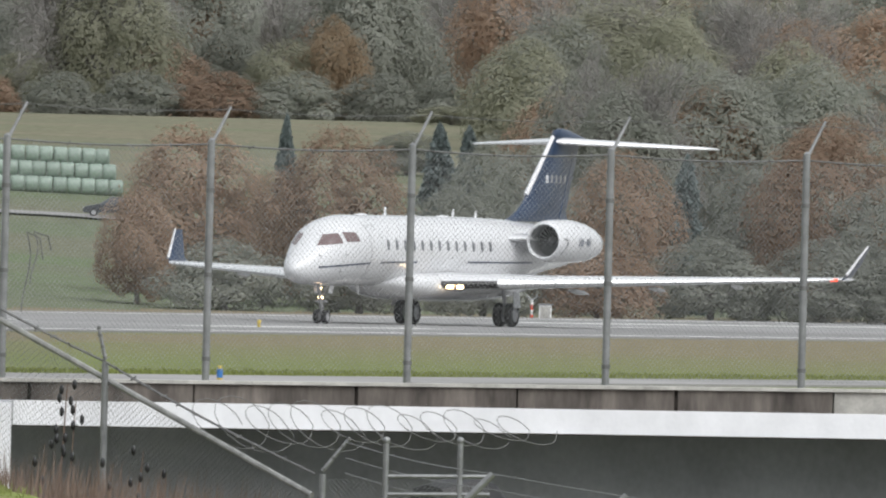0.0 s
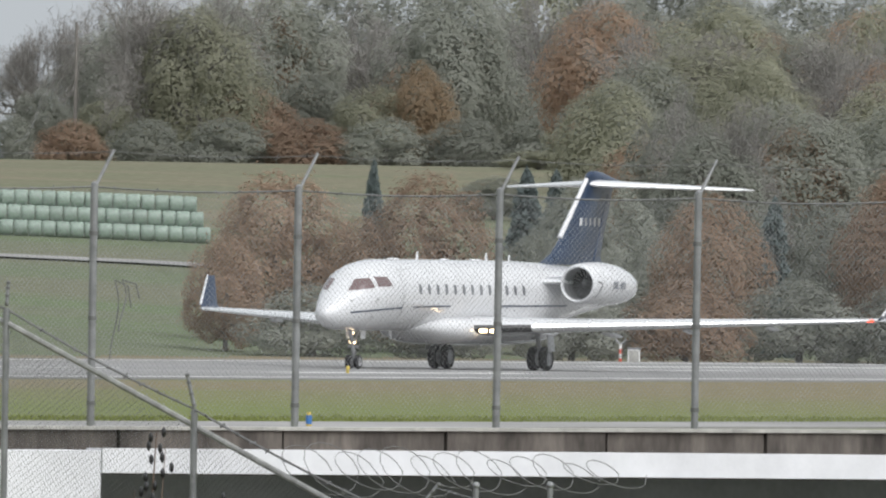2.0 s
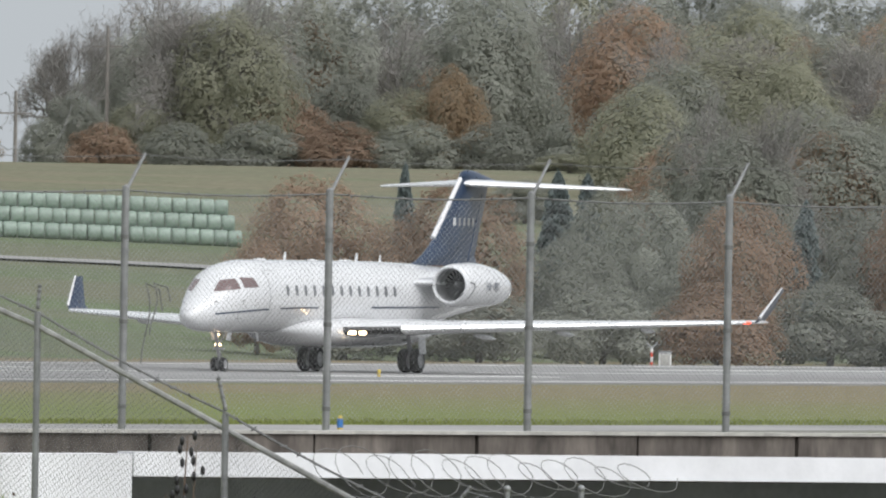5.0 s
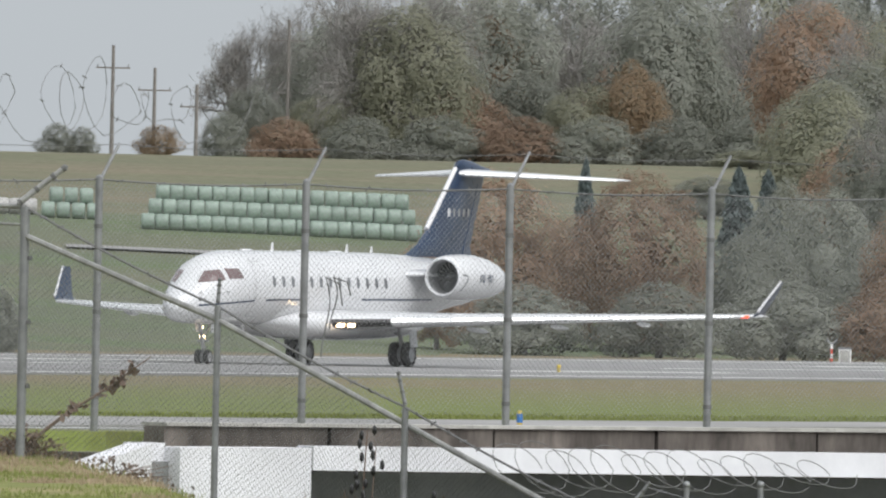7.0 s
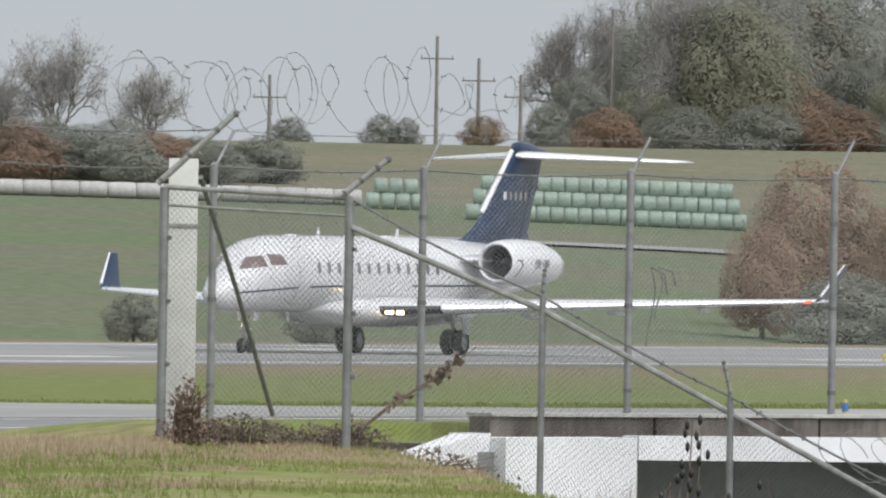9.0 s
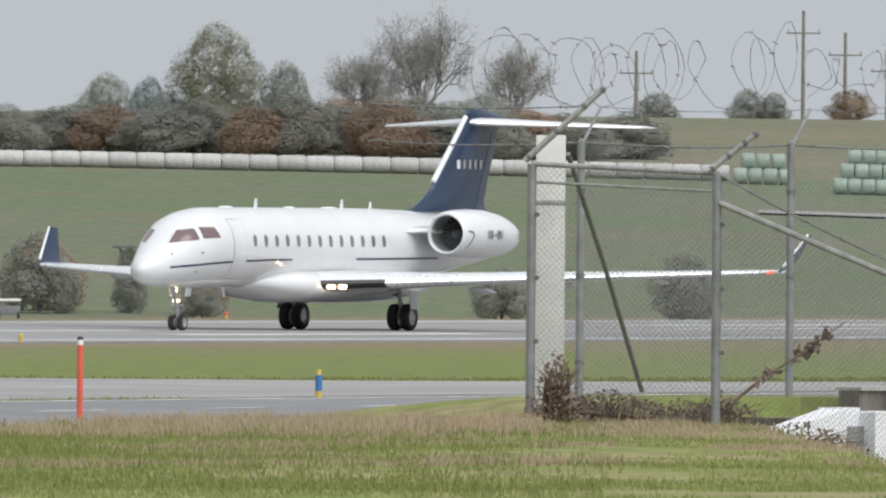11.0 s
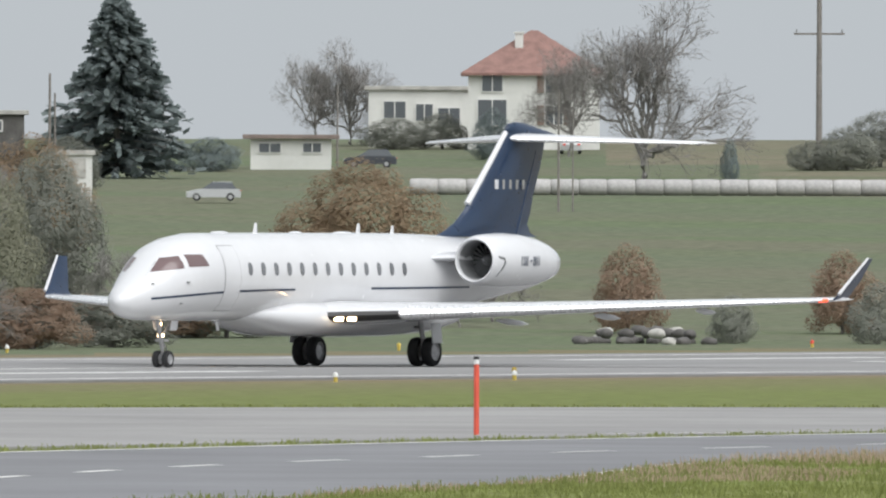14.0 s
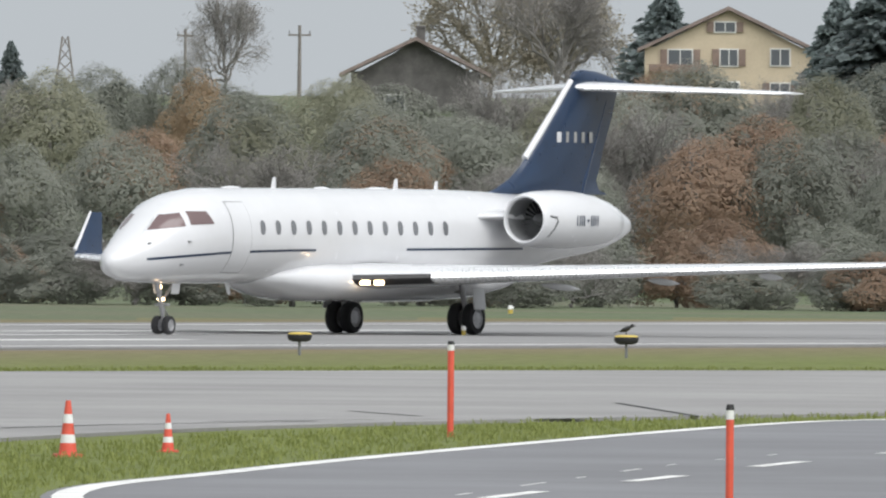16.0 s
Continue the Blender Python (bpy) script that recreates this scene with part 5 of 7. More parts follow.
# ---- village, bales, poles and cars ----
M.update(
    render_white=material("white_render", (0.66, 0.66, 0.63), 0.85, spread=0.08, scale=0.5, fine=6, bump=0.004),
    render_cream=material("cream_render", (0.52, 0.44, 0.32), 0.85, spread=0.08, scale=0.5, fine=6, bump=0.004),
    tiles_red=material("red_roof_tiles", (0.235, 0.135, 0.115), 0.8, spread=0.2, scale=1.5, fine=8, bump=0.02),
    tiles_brown=material("brown_roof_tiles", (0.22, 0.175, 0.155), 0.8, spread=0.2, scale=1.5, fine=8, bump=0.02),
    boards=material("weathered_boards", (0.105, 0.10, 0.095), 0.85, spread=0.25, scale=1.5, fine=8, bump=0.01),
    shutter=material("brown_shutters", (0.22, 0.16, 0.13), 0.7, spread=0.15, scale=3, fine=20),
    house_glass=glass("house_glass", (0.10, 0.11, 0.12), 0.1),
    bale_white=material("white_bale_wrap", (0.40, 0.39, 0.38), 0.55, spread=0.15, scale=2, fine=8, random_value=0.12, bump=0.01),
    bale_green=material("pale_green_bale_wrap", (0.25, 0.32, 0.27), 0.45, spread=0.15, scale=2, fine=8, random_value=0.10, bump=0.01),
    timber=material("pole_timber", (0.20, 0.185, 0.17), 0.85, spread=0.2, scale=3, fine=20),
    car_silver=material("silver_car_paint", (0.55, 0.56, 0.57), 0.3, metal=0.3, spread=0.05, scale=3, fine=20, coat=0.5),
    car_dark=material("dark_car_paint", (0.05, 0.055, 0.065), 0.3, spread=0.1, scale=3, fine=20, coat=0.5),
    headlamp=glowing("headlamp", (1.0, 0.95, 0.85), 6.0),
)


def opening(house, x, y, z, w, h, shutters):
    bm = bmesh.new()
    box(bm, (x - 0.03, y, z), (0.10, w + 0.16, h + 0.16), bevel=0.01)
    win = part("window", bm, M["render_white"], house)
    bm = bmesh.new()
    box(bm, (x - 0.085, y, z), (0.02, w, h))
    part("pane", bm, M["house_glass"], win)
    bm = bmesh.new()
    box(bm, (x - 0.10, y, z), (0.02, 0.06, h))
    part("mullion", bm, M["render_white"], win)
    if shutters:
        for s in (-1, 1):
            bm = bmesh.new()
            box(bm, (x - 0.08, y + s * (w / 2 + 0.30), z), (0.05, 0.42, h + 0.08), bevel=0.01)
            part("shutter", bm, M["shutter"], win)


def house(name, b, d, w, depth, eave, ridge, style, wall, roof, wins, label, base=None, over=0.45, turn=0.0):
    """Faces the airfield; +y is its left as seen from there. Heights in metres above sea level zero of the scene."""
    p = bearing(b, d)
    g = ground_z(p.x, p.y)
    top = thing(name, p.x, p.y, 0, b + turn, label=label, category="house")
    bm = bmesh.new()
    box(bm, (0, 0, (g - 0.6 + eave) / 2), (depth, w, eave - g + 0.6))
    part("wall", bm, wall, top)
    bm = bmesh.new()
    hx, hy, t = depth / 2 + over, w / 2 + over, 0.16
    if style == "hip":
        inset = min(hx, hy) * 0.95
        ring = [(-hx, -hy), (hx, -hy), (hx, hy), (-hx, hy)]
        lo, up = [bm.verts.new((x, y, eave - t)) for x, y in ring], [bm.verts.new((x, y, eave)) for x, y in ring]
        a, c = bm.verts.new((0, -hy + inset, ridge)), bm.verts.new((0, hy - inset, ridge))
        for i in range(4):
            bm.faces.new((lo[i], lo[(i + 1) % 4], up[(i + 1) % 4], up[i]))
        bm.faces.new(lo[::-1])
        bm.faces.new((up[0], up[1], a))
        bm.faces.new((up[1], up[2], c, a))
        bm.faces.new((up[2], up[3], c))
        bm.faces.new((up[3], up[0], a, c))
    elif style == "gable":
        prof = [(-hy, eave - 0.12), (0, ridge), (hy, eave - 0.12), (hy, eave - 0.34), (0, ridge - 0.24), (-hy, eave - 0.34)]
        loft(bm, [[Vector((-hx, y, z)) for y, z in prof], [Vector((hx, y, z)) for y, z in prof]])
    else:
        box(bm, (0, 0, eave + 0.12), (depth + 2 * over, w + 2 * over, 0.24), bevel=0.03)
    part("roof", bm, roof, top, smooth=False)
    if style == "gable":
        bm = bmesh.new()
        prof = [(-w / 2, eave - 0.3), (w / 2, eave - 0.3), (0, ridge - 0.26)]
        loft(bm, [[Vector((-depth / 2 + 0.01, y, z)) for y, z in prof], [Vector((depth / 2 - 0.01, y, z)) for y, z in prof]])
        part("gable", bm, wall, top, smooth=False)
    for y, z, ww, hh, sh in wins:
        opening(top, -depth / 2, y, z, ww, hh, sh)
    return top


def chimney(top, x, y, z0, z1, mat):
    bm = bmesh.new()
    box(bm, (x, y, (z0 + z1) / 2), (0.5, 0.5, z1 - z0), bevel=0.03)
    box(bm, (x, y, z1), (0.62, 0.62, 0.12), bevel=0.02)
    part("chimney", bm, mat, top)


villa = house("house", 28.198, 1260, 7.9, 8.0, 13.85, 16.45, "hip", M["render_white"], M["tiles_red"], [(2.5, 13.24, 1.2, 1.0, False), (2.5, 11.47, 1.7, 1.5, False), (-1.2, 13.18, 1.0, 1.0, True), (-1.2, 11.31, 1.0, 1.1, True)], "white rendered villa with hipped red tile roof")
chimney(villa, -1.6, 0.9, 14.86, 16.29, M["render_white"])
annex = house("annex", 28.507, 1275, 6.4, 6.0, 12.92, 0, "flat", M["render_white"], M["cap_stone"], [(1.6, 11.71, 1.3, 1.0, False), (-1.7, 11.21, 1.3, 1.2, False), (-0.2, 11.55, 1.0, 1.0, False)], "low white flat-roofed annex beside the villa", over=0.25)
farm = house("house", 30.586, 1270, 10.1, 9.0, 12.99, 15.47, "gable", M["render_cream"], M["tiles_brown"], [(2.9, 12.31, 1.4, 0.95, True), (-0.05, 12.35, 1.0, 0.95, True), (-3.15, 12.39, 1.1, 0.95, False), (0.2, 14.20, 1.2, 0.55, True), (-3.15, 10.50, 1.1, 0.6, True), (0.0, 10.49, 1.3, 0.7, False)], "cream rendered farmhouse with brown gable roof and shutters")
bm = bmesh.new()
box(bm, (-4.9, 3.0, 11.52), (0.8, 3.6, 0.12), bevel=0.02)
box(bm, (-5.25, 3.0, 11.72), (0.06, 3.6, 0.4), bevel=0.01)
part("balcony", bm, M["shutter"], farm, "brown timber balcony")
barn = house("barn", 31.442, 1240, 7.6, 9.0, 11.17, 13.24, "gable", M["boards"], M["tiles_brown"], [(1.2, 9.25, 1.1, 1.0, False)], "dark weathered timber barn with low gable roof", over=0.7)
chimney(barn, 0, -0.3, 12.90, 13.84, M["boards"])
house("shed", 29.681, 1150, 3.5, 3.0, 10.64, 0, "flat", M["boards"], M["cap_stone"], [(0.2, 10.02, 1.4, 0.5, False)], "grey flat-roofed shed at the village edge", over=0.25)
kiosk = house("kiosk", 29.451, 1045, 1.6, 1.6, 8.02, 0, "flat", M["render_white"], M["cap_stone"], [], "small white kiosk with flat roof", over=0.15)
bm = bmesh.new()
box(bm, (-0.82, -0.1, 7.37), (0.04, 0.75, 1.0), bevel=0.01)
part("door", bm, M["cap_stone"], kiosk)
house("shelter", 28.863, 1190, 4.6, 3.0, 9.54, 0, "flat", M["render_white"], M["tiles_brown"], [(1.2, 9.02, 1.2, 0.5, False), (-1.2, 9.03, 1.0, 0.5, False)], "long low white shelter with dark roof")
house("hut", 31.557, 1040, 1.6, 1.5, 6.85, 0, "flat", M["render_white"], M["cap_stone"], [], "small white hut among bushes", over=0.1)


def bale(name, x, y, z, mat, r, length, turn, label, group):
    top = thing(name, x, y, z, turn, label=label, category="bale", group=group)
    key = (name, mat.name)
    if key not in TREE_MESHES:
        bm = bmesh.new()
        prof = [(-0.5, 0.6), (-0.49, 0.86), (-0.44, 0.97), (-0.2, 1.0), (0.2, 1.0), (0.44, 0.97), (0.49, 0.86), (0.5, 0.6)]
        loft(bm, [[Vector((length * u, r * q * math.sin(k * math.tau / 16), r + r * q * math.cos(k * math.tau / 16))) for k in range(16)] for u, q in prof])
        me = bpy.data.meshes.new("wrap")
        bm.to_mesh(me)
        bm.free()
        me.materials.append(mat)
        me.shade_smooth()
        TREE_MESHES[key] = me
    new("wrap", TREE_MESHES[key]).parent = top


b0, b1 = 28.499, 25.020
n_bales = 46
for k in range(n_bales):
    b = b0 + (b1 - b0) * k / (n_bales - 1)
    d = 1090
    p = bearing(b, d)
    q = bearing(b0 + (b1 - b0) * (k + 1) / (n_bales - 1), d)
    turn = math.degrees(math.atan2(q.y - p.y, q.x - p.x))
    bale("wrapped_bale", p.x, p.y, ground_z(p.x, p.y) - 0.03, M["bale_white"], 0.43 + 0.008 * ((k * 7) % 5), 1.48, turn + random.uniform(-1, 1), "white wrapped silage bale in a long row", "row of white bales")


def bale_stack(ba, bb, d, cols, rows):
    for r in range(rows):
        for c in range(cols - r):
            b = ba + (bb - ba) * (c + 0.5 * r) / max(1, cols - 1)
            p = bearing(b, d + 0.3 * r)
            bale("wrapped_bale", p.x, p.y, ground_z(p.x, p.y) - 0.03 + 0.76 * r, M["bale_green"], 0.43, 0.70, b + 90 + random.uniform(-4, 4), "pale green wrapped silage bale in a stack", "stack of green bales")


bale_stack(24.676, 23.944, 1070, 20, 3)
bale_stack(24.950, 24.826, 1085, 4, 2)


def pole(b, d, top_z, r, arms, label):
    p = bearing(b, d)
    g = ground_z(p.x, p.y)
    top = thing("utility_pole", p.x, p.y, g - 0.1, b, label=label, category="pole", group="utility poles")
    h = top_z - g + 0.1
    bm = bmesh.new()
    tube(bm, (0, 0, 0), (0, 0, h), r, r * 0.7, sides=10)
    part("shaft", bm, M["timber"], top)
    for z, w in arms:
        bm = bmesh.new()
        box(bm, (0, 0, h - z), (0.12, w, 0.11), bevel=0.02)
        part("crossarm", bm, M["timber"], top)
        for s in (-0.45, 0.45):
            bm = bmesh.new()
            tube(bm, (0, s * w, h - z + 0.05), (0, s * w, h - z + 0.26), 0.05, 0.035, sides=8)
            part("insulator", bm, M["galv"], top)


for b, d, z in ((24.781, 1480, 18.50), (24.666, 1480, 16.97), (24.550, 1490, 15.92), (24.301, 1590, 21.80), (25.238, 1480, 15.56)):
    pole(b, d, z, 0.16, ((1.6, 2.4),), "tall timber utility pole on the ridge")
pole(27.417, 1195, 18.60, 0.20, ((2.95, 2.9),), "tall pale utility pole with crossarm on the ridge")
pole(29.524, 1070, 12.30, 0.09, (), "leaning dark timber pole by the kiosk")
pole(29.510, 1072, 11.30, 0.07, (), "short dark timber pole by the kiosk")
pole(31.760, 1290, 14.28, 0.14, ((0.6, 1.4),), "timber utility pole in the village")
pole(32.073, 1290, 13.98, 0.12, ((0.4, 1.0),), "timber utility pole in the village")
pole(31.425, 1000, 6.92, 0.12, ((0.1, 1.0),), "dark post with a lamp head among bushes")
pole(28.130, 1050, 11.38, 0.07, (), "thin dark pole in the field")
pole(28.091, 1050, 10.53, 0.05, (), "thin dark pole in the field")
pole(28.736, 1200, 12.71, 0.07, (), "thin white flagpole by the shelter")


def pylon(b, d, top_z):
    p = bearing(b, d)
    g = ground_z(p.x, p.y)
    top = thing("lattice_pylon", p.x, p.y, g, b, label="distant grey steel lattice pylon", category="pylon")
    h = top_z - g
    for sx in (-1, 1):
        for sy in (-1, 1):
            bm = bmesh.new()
            tube(bm, (sx * 0.8, sy * 0.8, 0), (sx * 0.2, sy * 0.2, h), 0.07, sides=5)
            part("leg", bm, M["timber"], top)
    for k in range(5):
        bm = bmesh.new()
        u, v = k / 5, (k + 1) / 5
        wu, wv = 0.8 - 0.6 * u, 0.8 - 0.6 * v
        for s in (-1, 1):
            tube(bm, (s * wu, -wu, u * h), (s * wv, wv, v * h), 0.04, sides=4)
            tube(bm, (s * wu, wu, u * h), (s * wv, -wv, v * h), 0.04, sides=4)
        part("brace", bm, M["timber"], top)


pylon(32.402, 1500, 15.00)


def car(name, label, mat, lit=False):
    top = thing(name, 0, 0, 0, label=label, category="car")
    bm = bmesh.new()
    side = [(-2.1, 0.28), (-2.12, 0.75), (-1.95, 0.92), (0.95, 0.94), (1.85, 0.78), (2.1, 0.62), (2.1, 0.28)]
    loft(bm, [[Vector((x * k, y, z)) for x, z in side] for y, k in ((-0.84, 0.98), (-0.78, 1.0), (0.78, 1.0), (0.84, 0.98))])
    part("body", bm, mat, top)
    bm = bmesh.new()
    cab = [(-1.85, 0.92), (-1.45, 1.42), (0.1, 1.46), (0.95, 0.93)]
    loft(bm, [[Vector((x * (0.97 if abs(y) > 0.6 else 1), y * (0.86 if z > 1.2 else 1), z)) for x, z in cab] for y in (-0.76, -0.70, 0.70, 0.76)])
    cabin = part("cabin", bm, M["house_glass"], top, "tinted windows")
    bm = bmesh.new()
    box(bm, (-0.66, 0, 1.455), (1.5, 1.24, 0.05), bevel=0.02)
    part("roof", bm, mat, cabin)
    for x in (-1.3, 1.3):
        for y in (-0.74, 0.74):
            bm = bmesh.new()
            tube(bm, (x, y - 0.1, 0.31), (x, y + 0.1, 0.31), 0.31, sides=18)
            wh = part("wheel", bm, M["tyre"], top)
            bm = bmesh.new()
            tube(bm, (x, y - 0.105, 0.31), (x, y + 0.105, 0.31), 0.18, sides=12)
            part("rim", bm, M["steel"], wh)
    for y in (-0.6, 0.6):
        bm = bmesh.new()
        box(bm, (2.06, y, 0.66), (0.1, 0.3, 0.14), bevel=0.03)
        part("headlight", bm, M["headlamp"] if lit else M["reflector"], top)
        bm = bmesh.new()
        box(bm, (-2.09, y, 0.75), (0.08, 0.24, 0.18), bevel=0.02)
        part("tail_light", bm, M["orange"], top)
    return top


def park(ob, b, d, turn):
    p = bearing(b, d)
    ob.matrix_basis = pose(p.x, p.y, ground_z(p.x, p.y), 0, 0, turn)
    ob.scale = (0.72, 0.72, 0.72)


SILVER_CAR = car("car", "silver estate car on the field lane", M["car_silver"])
DARK_CAR = car("car", "dark saloon car on the field lane", M["car_dark"])
for ob in (SILVER_CAR, DARK_CAR):
    ob.scale = (0.66, 0.66, 0.66)
park(car("car", "silver car parked at the villa", M["car_silver"]), 28.097, 1240, 30)
park(car("car", "dark car parked by the shelter", M["car_dark"]), 28.646, 1195, 118)
park(car("car", "car with bright headlights among village bushes", M["car_dark"], True), 32.052, 985, 205)
lane = [tuple(bearing(b, d).xy) for b, d in ((24.9, 1030), (24.5, 1030), (24.1, 1030), (23.8, 1028), (23.4, 1024))]
bm = bmesh.new()
va, vb = [[bm.verts.new((x, y, ground_z(x, y) + 0.12)) for x, y in offset(lane, o)] for o in (-3.0, 3.0)]
for i in range(len(va) - 1):
    bm.faces.new((va[i], va[i + 1], vb[i + 1], vb[i]))
tagged(part("field_lane", bm, M["concrete_taxi"]), "narrow grey lane across the green field", "road", kind="structure")


# ---- grass, weeds and stones near the camera ----
def tufts(name, spots, mat, size, width, label, rng, lean=0.35, per=7):
    """Blades of grass in tufts, as one sheet of stuff."""
    c, u, v = [], [], []
    for x, y, z, s in spots:
        for _ in range(per):
            h = size * s * rng.uniform(0.5, 1.15)
            d = np.array([rng.normal() * lean, rng.normal() * lean, 1.0])
            d /= np.linalg.norm(d)
            a = rng.uniform(0, math.tau)
            c.append((x + rng.normal() * 0.10 * s + d[0] * h / 2, y + rng.normal() * 0.10 * s + d[1] * h / 2, z + d[2] * h / 2 - 0.02))
            v.append(d * h / 2)
            u.append(np.array([math.cos(a), math.sin(a), 0]) * width * rng.uniform(0.6, 1.3))
    me = quads_mesh(name, c, np.array(u), np.array(v), M[mat])
    return tagged(new(name, me), label, "grass", kind="stuff")


def scatter(n, b_range, d_range, rng, keep):
    out = []
    while len(out) < n:
        b, d = rng.uniform(*b_range), rng.uniform(*d_range)
        p = bearing(b, d)
        if keep(b, d, p):
            out.append((p.x, p.y, ground_z(p.x, p.y), rng.uniform(0.6, 1.3)))
    return out


def patch(p, s, o):
    return noise.noise(Vector((p.x * s, p.y * s, o)))


RNG = np.random.default_rng(5)
bank = lambda b, d, p: 0.9 < ground_z(p.x, p.y)
tufts("bank_grass", scatter(34000, (24.2, 32.6), (155, 284), RNG, lambda b, d, p: bank(b, d, p) and patch(p, 0.12, 1) > -0.25), "turf", 0.075, 0.006, "short green grass on the bank", RNG)
tufts("bank_straw", scatter(7000, (24.6, 29.6), (225, 284), RNG, lambda b, d, p: bank(b, d, p) and patch(p, 0.30, 1) < -0.20), "straw", 0.10, 0.005, "dry straw-coloured grass on the bank", RNG, 0.25)
# taller seed heads along the crest
tufts("crest_straw", scatter(3600, (25.5, 28.4), (255, 282), RNG, lambda b, d, p: 0.8 < ground_z(p.x, p.y) and patch(p, 0.22, 4) > 0.02), "straw", 0.20, 0.004, "tall dry grass along the crest of the bank", RNG, 0.2)
tufts("crest_grass", scatter(4500, (25.3, 29.8), (205, 284), RNG, lambda b, d, p: 0.7 < ground_z(p.x, p.y) < 1.28), "turf", 0.13, 0.006, "tall green grass along the crest of the bank", RNG, 0.3)
# verge between taxiway and road
verge = []
line = [Vector(p) for p in ROAD_LEFT]
for a, b in zip(line, line[1:]):
    n = max(1, int((b - a).length / 0.12))
    for k in range(n):
        p = a.lerp(b, k / n)
        w = lerp_table([(150, 14), (250, 9), (289, 6.5), (323, 3.2), (369, 1.6), (400, 0.4)], p.x)
        if p.x < 396 and noise.noise(Vector((p.x * 0.2, p.y * 0.2, 2))) > -0.35 - w * 0.1:
            for _ in range(1 + int(w / 4)):
                verge.append((p.x + RNG.normal() * 0.2, p.y + RNG.uniform(0.25, 0.3 + w), -0.03, RNG.uniform(0.5, 1.2)))
tufts("verge_grass", verge, "turf", 0.13, 0.011, "green grass verge between road and taxiway", RNG)
# near edge of the runway grass strip
strip_edge = [(x, y - 0.2, -0.05, RNG.uniform(0.5, 1.2)) for x, y in ((float(q), lerp_table([(250, 256.5), (330, 252.6), (390, 248.2), (417, 243.4), (435, 232), (447, 216.5), (470, 210), (520, 208.5), (560, 208)], float(q)) + RNG.uniform(0.3, 7)) for q in np.arange(330, 560, 0.035))]
tufts("strip_grass", strip_edge, "turf", 0.11, 0.016, "rough grass at the edge of the runway strip", RNG)
# dead weeds and brambles on the slope before the headwall
weeds = []
for x, y, z, s in scatter(2200, (23.25, 24.5), (255, 279), RNG, lambda b, d, p: ground_z(p.x, p.y) < 0.9):
    b = math.degrees(math.atan2(y, x))
    peak = lerp_table([(23.2, -0.25), (23.55, 0.25), (23.9, 0.55), (24.2, 0.75), (24.5, 0.45)], b) + 0.35 * (s - 1)
    weeds.append((x, y, z, max(0.3, peak - z)))
tufts("dead_weeds", weeds, "dead", 0.95, 0.006, "tall dead brown weeds on the slope of the cutting", RNG, 0.24, 9)


def bramble(b, d, z, spread, rise, n, label):
    p = bearing(b, d, z)
    top = thing("bramble", p.x, p.y, p.z, b, label=label, category="bush", group="brambles")
    rng = np.random.default_rng(int(b * 100))
    bm = bmesh.new()
    for _ in range(n):
        a, r = rng.uniform(-1, 1), rng.uniform(0.5, 1)
        end = Vector((rng.normal() * 0.3, a * spread, rise * r))
        mid = end * 0.5 + Vector((0, 0, rise * 0.25))
        path_tube(bm, [(0, a * 0.2, -0.4), mid, end], [0.014, 0.010, 0.004], 4)
    part("cane", bm, M["dead"], top)
    m = n * 12
    across = np.clip(rng.normal(size=m) * 0.5, -1.2, 1.2)
    c = np.stack([rng.normal(size=m) * 0.3, across * spread, rng.uniform(0, 1, m) ** 2 * rise * (1.25 - 0.8 * np.abs(across))], 1)
    u, v = random_axes(rng, m, 0.020)
    new("leaf_sprays", quads_mesh("leaf_sprays", c, u, v, M["dead"])).parent = top


bramble(25.448, 279, 1.29, 0.35, 0.75, 60, "dry brown bramble at the pillar's foot")
bramble(25.301, 281, 1.22, 0.9, 0.35, 70, "low dry bramble beside the fence")
bramble(25.115, 281, 1.15, 0.8, 0.30, 60, "low dry bramble beside the fence")
bramble(24.779, 284, 0.67, 1.0, 0.45, 70, "dark bramble over the wing wall")
bramble(24.997, 280, 1.14, 0.6, 0.4, 50, "dry brown bramble at the fence's foot")


def long_cane(points, label):
    """A single arching bramble shoot with a few dead leaves."""
    pts = [Vector(p) for p in points]
    top = thing("bramble_shoot", *pts[0], label=label, category="shoot")
    bm = bmesh.new()
    rel = [p - pts[0] for p in pts]
    path_tube(bm, rel, [0.03, 0.024, 0.016, 0.007][: len(rel)], 5)
    part("cane", bm, M["dead"], top)
    rng = np.random.default_rng(3)
    for k in range(16):
        i = rng.integers(0, len(rel) - 1)
        c = rel[i].lerp(rel[i + 1], rng.uniform())
        u, v = random_axes(rng, 3, 0.05)
        new("leaf", quads_mesh("leaf", np.array([tuple(c)] * 3) + rng.normal(size=(3, 3)) * 0.05, u, v, M["dead"])).parent = top


long_cane([bearing(24.999, 281, 1.35), bearing(24.884, 281, 1.81), bearing(24.776, 281, 2.15), bearing(24.661, 281, 2.58)], "long arching dead bramble shoot with sparse leaves")


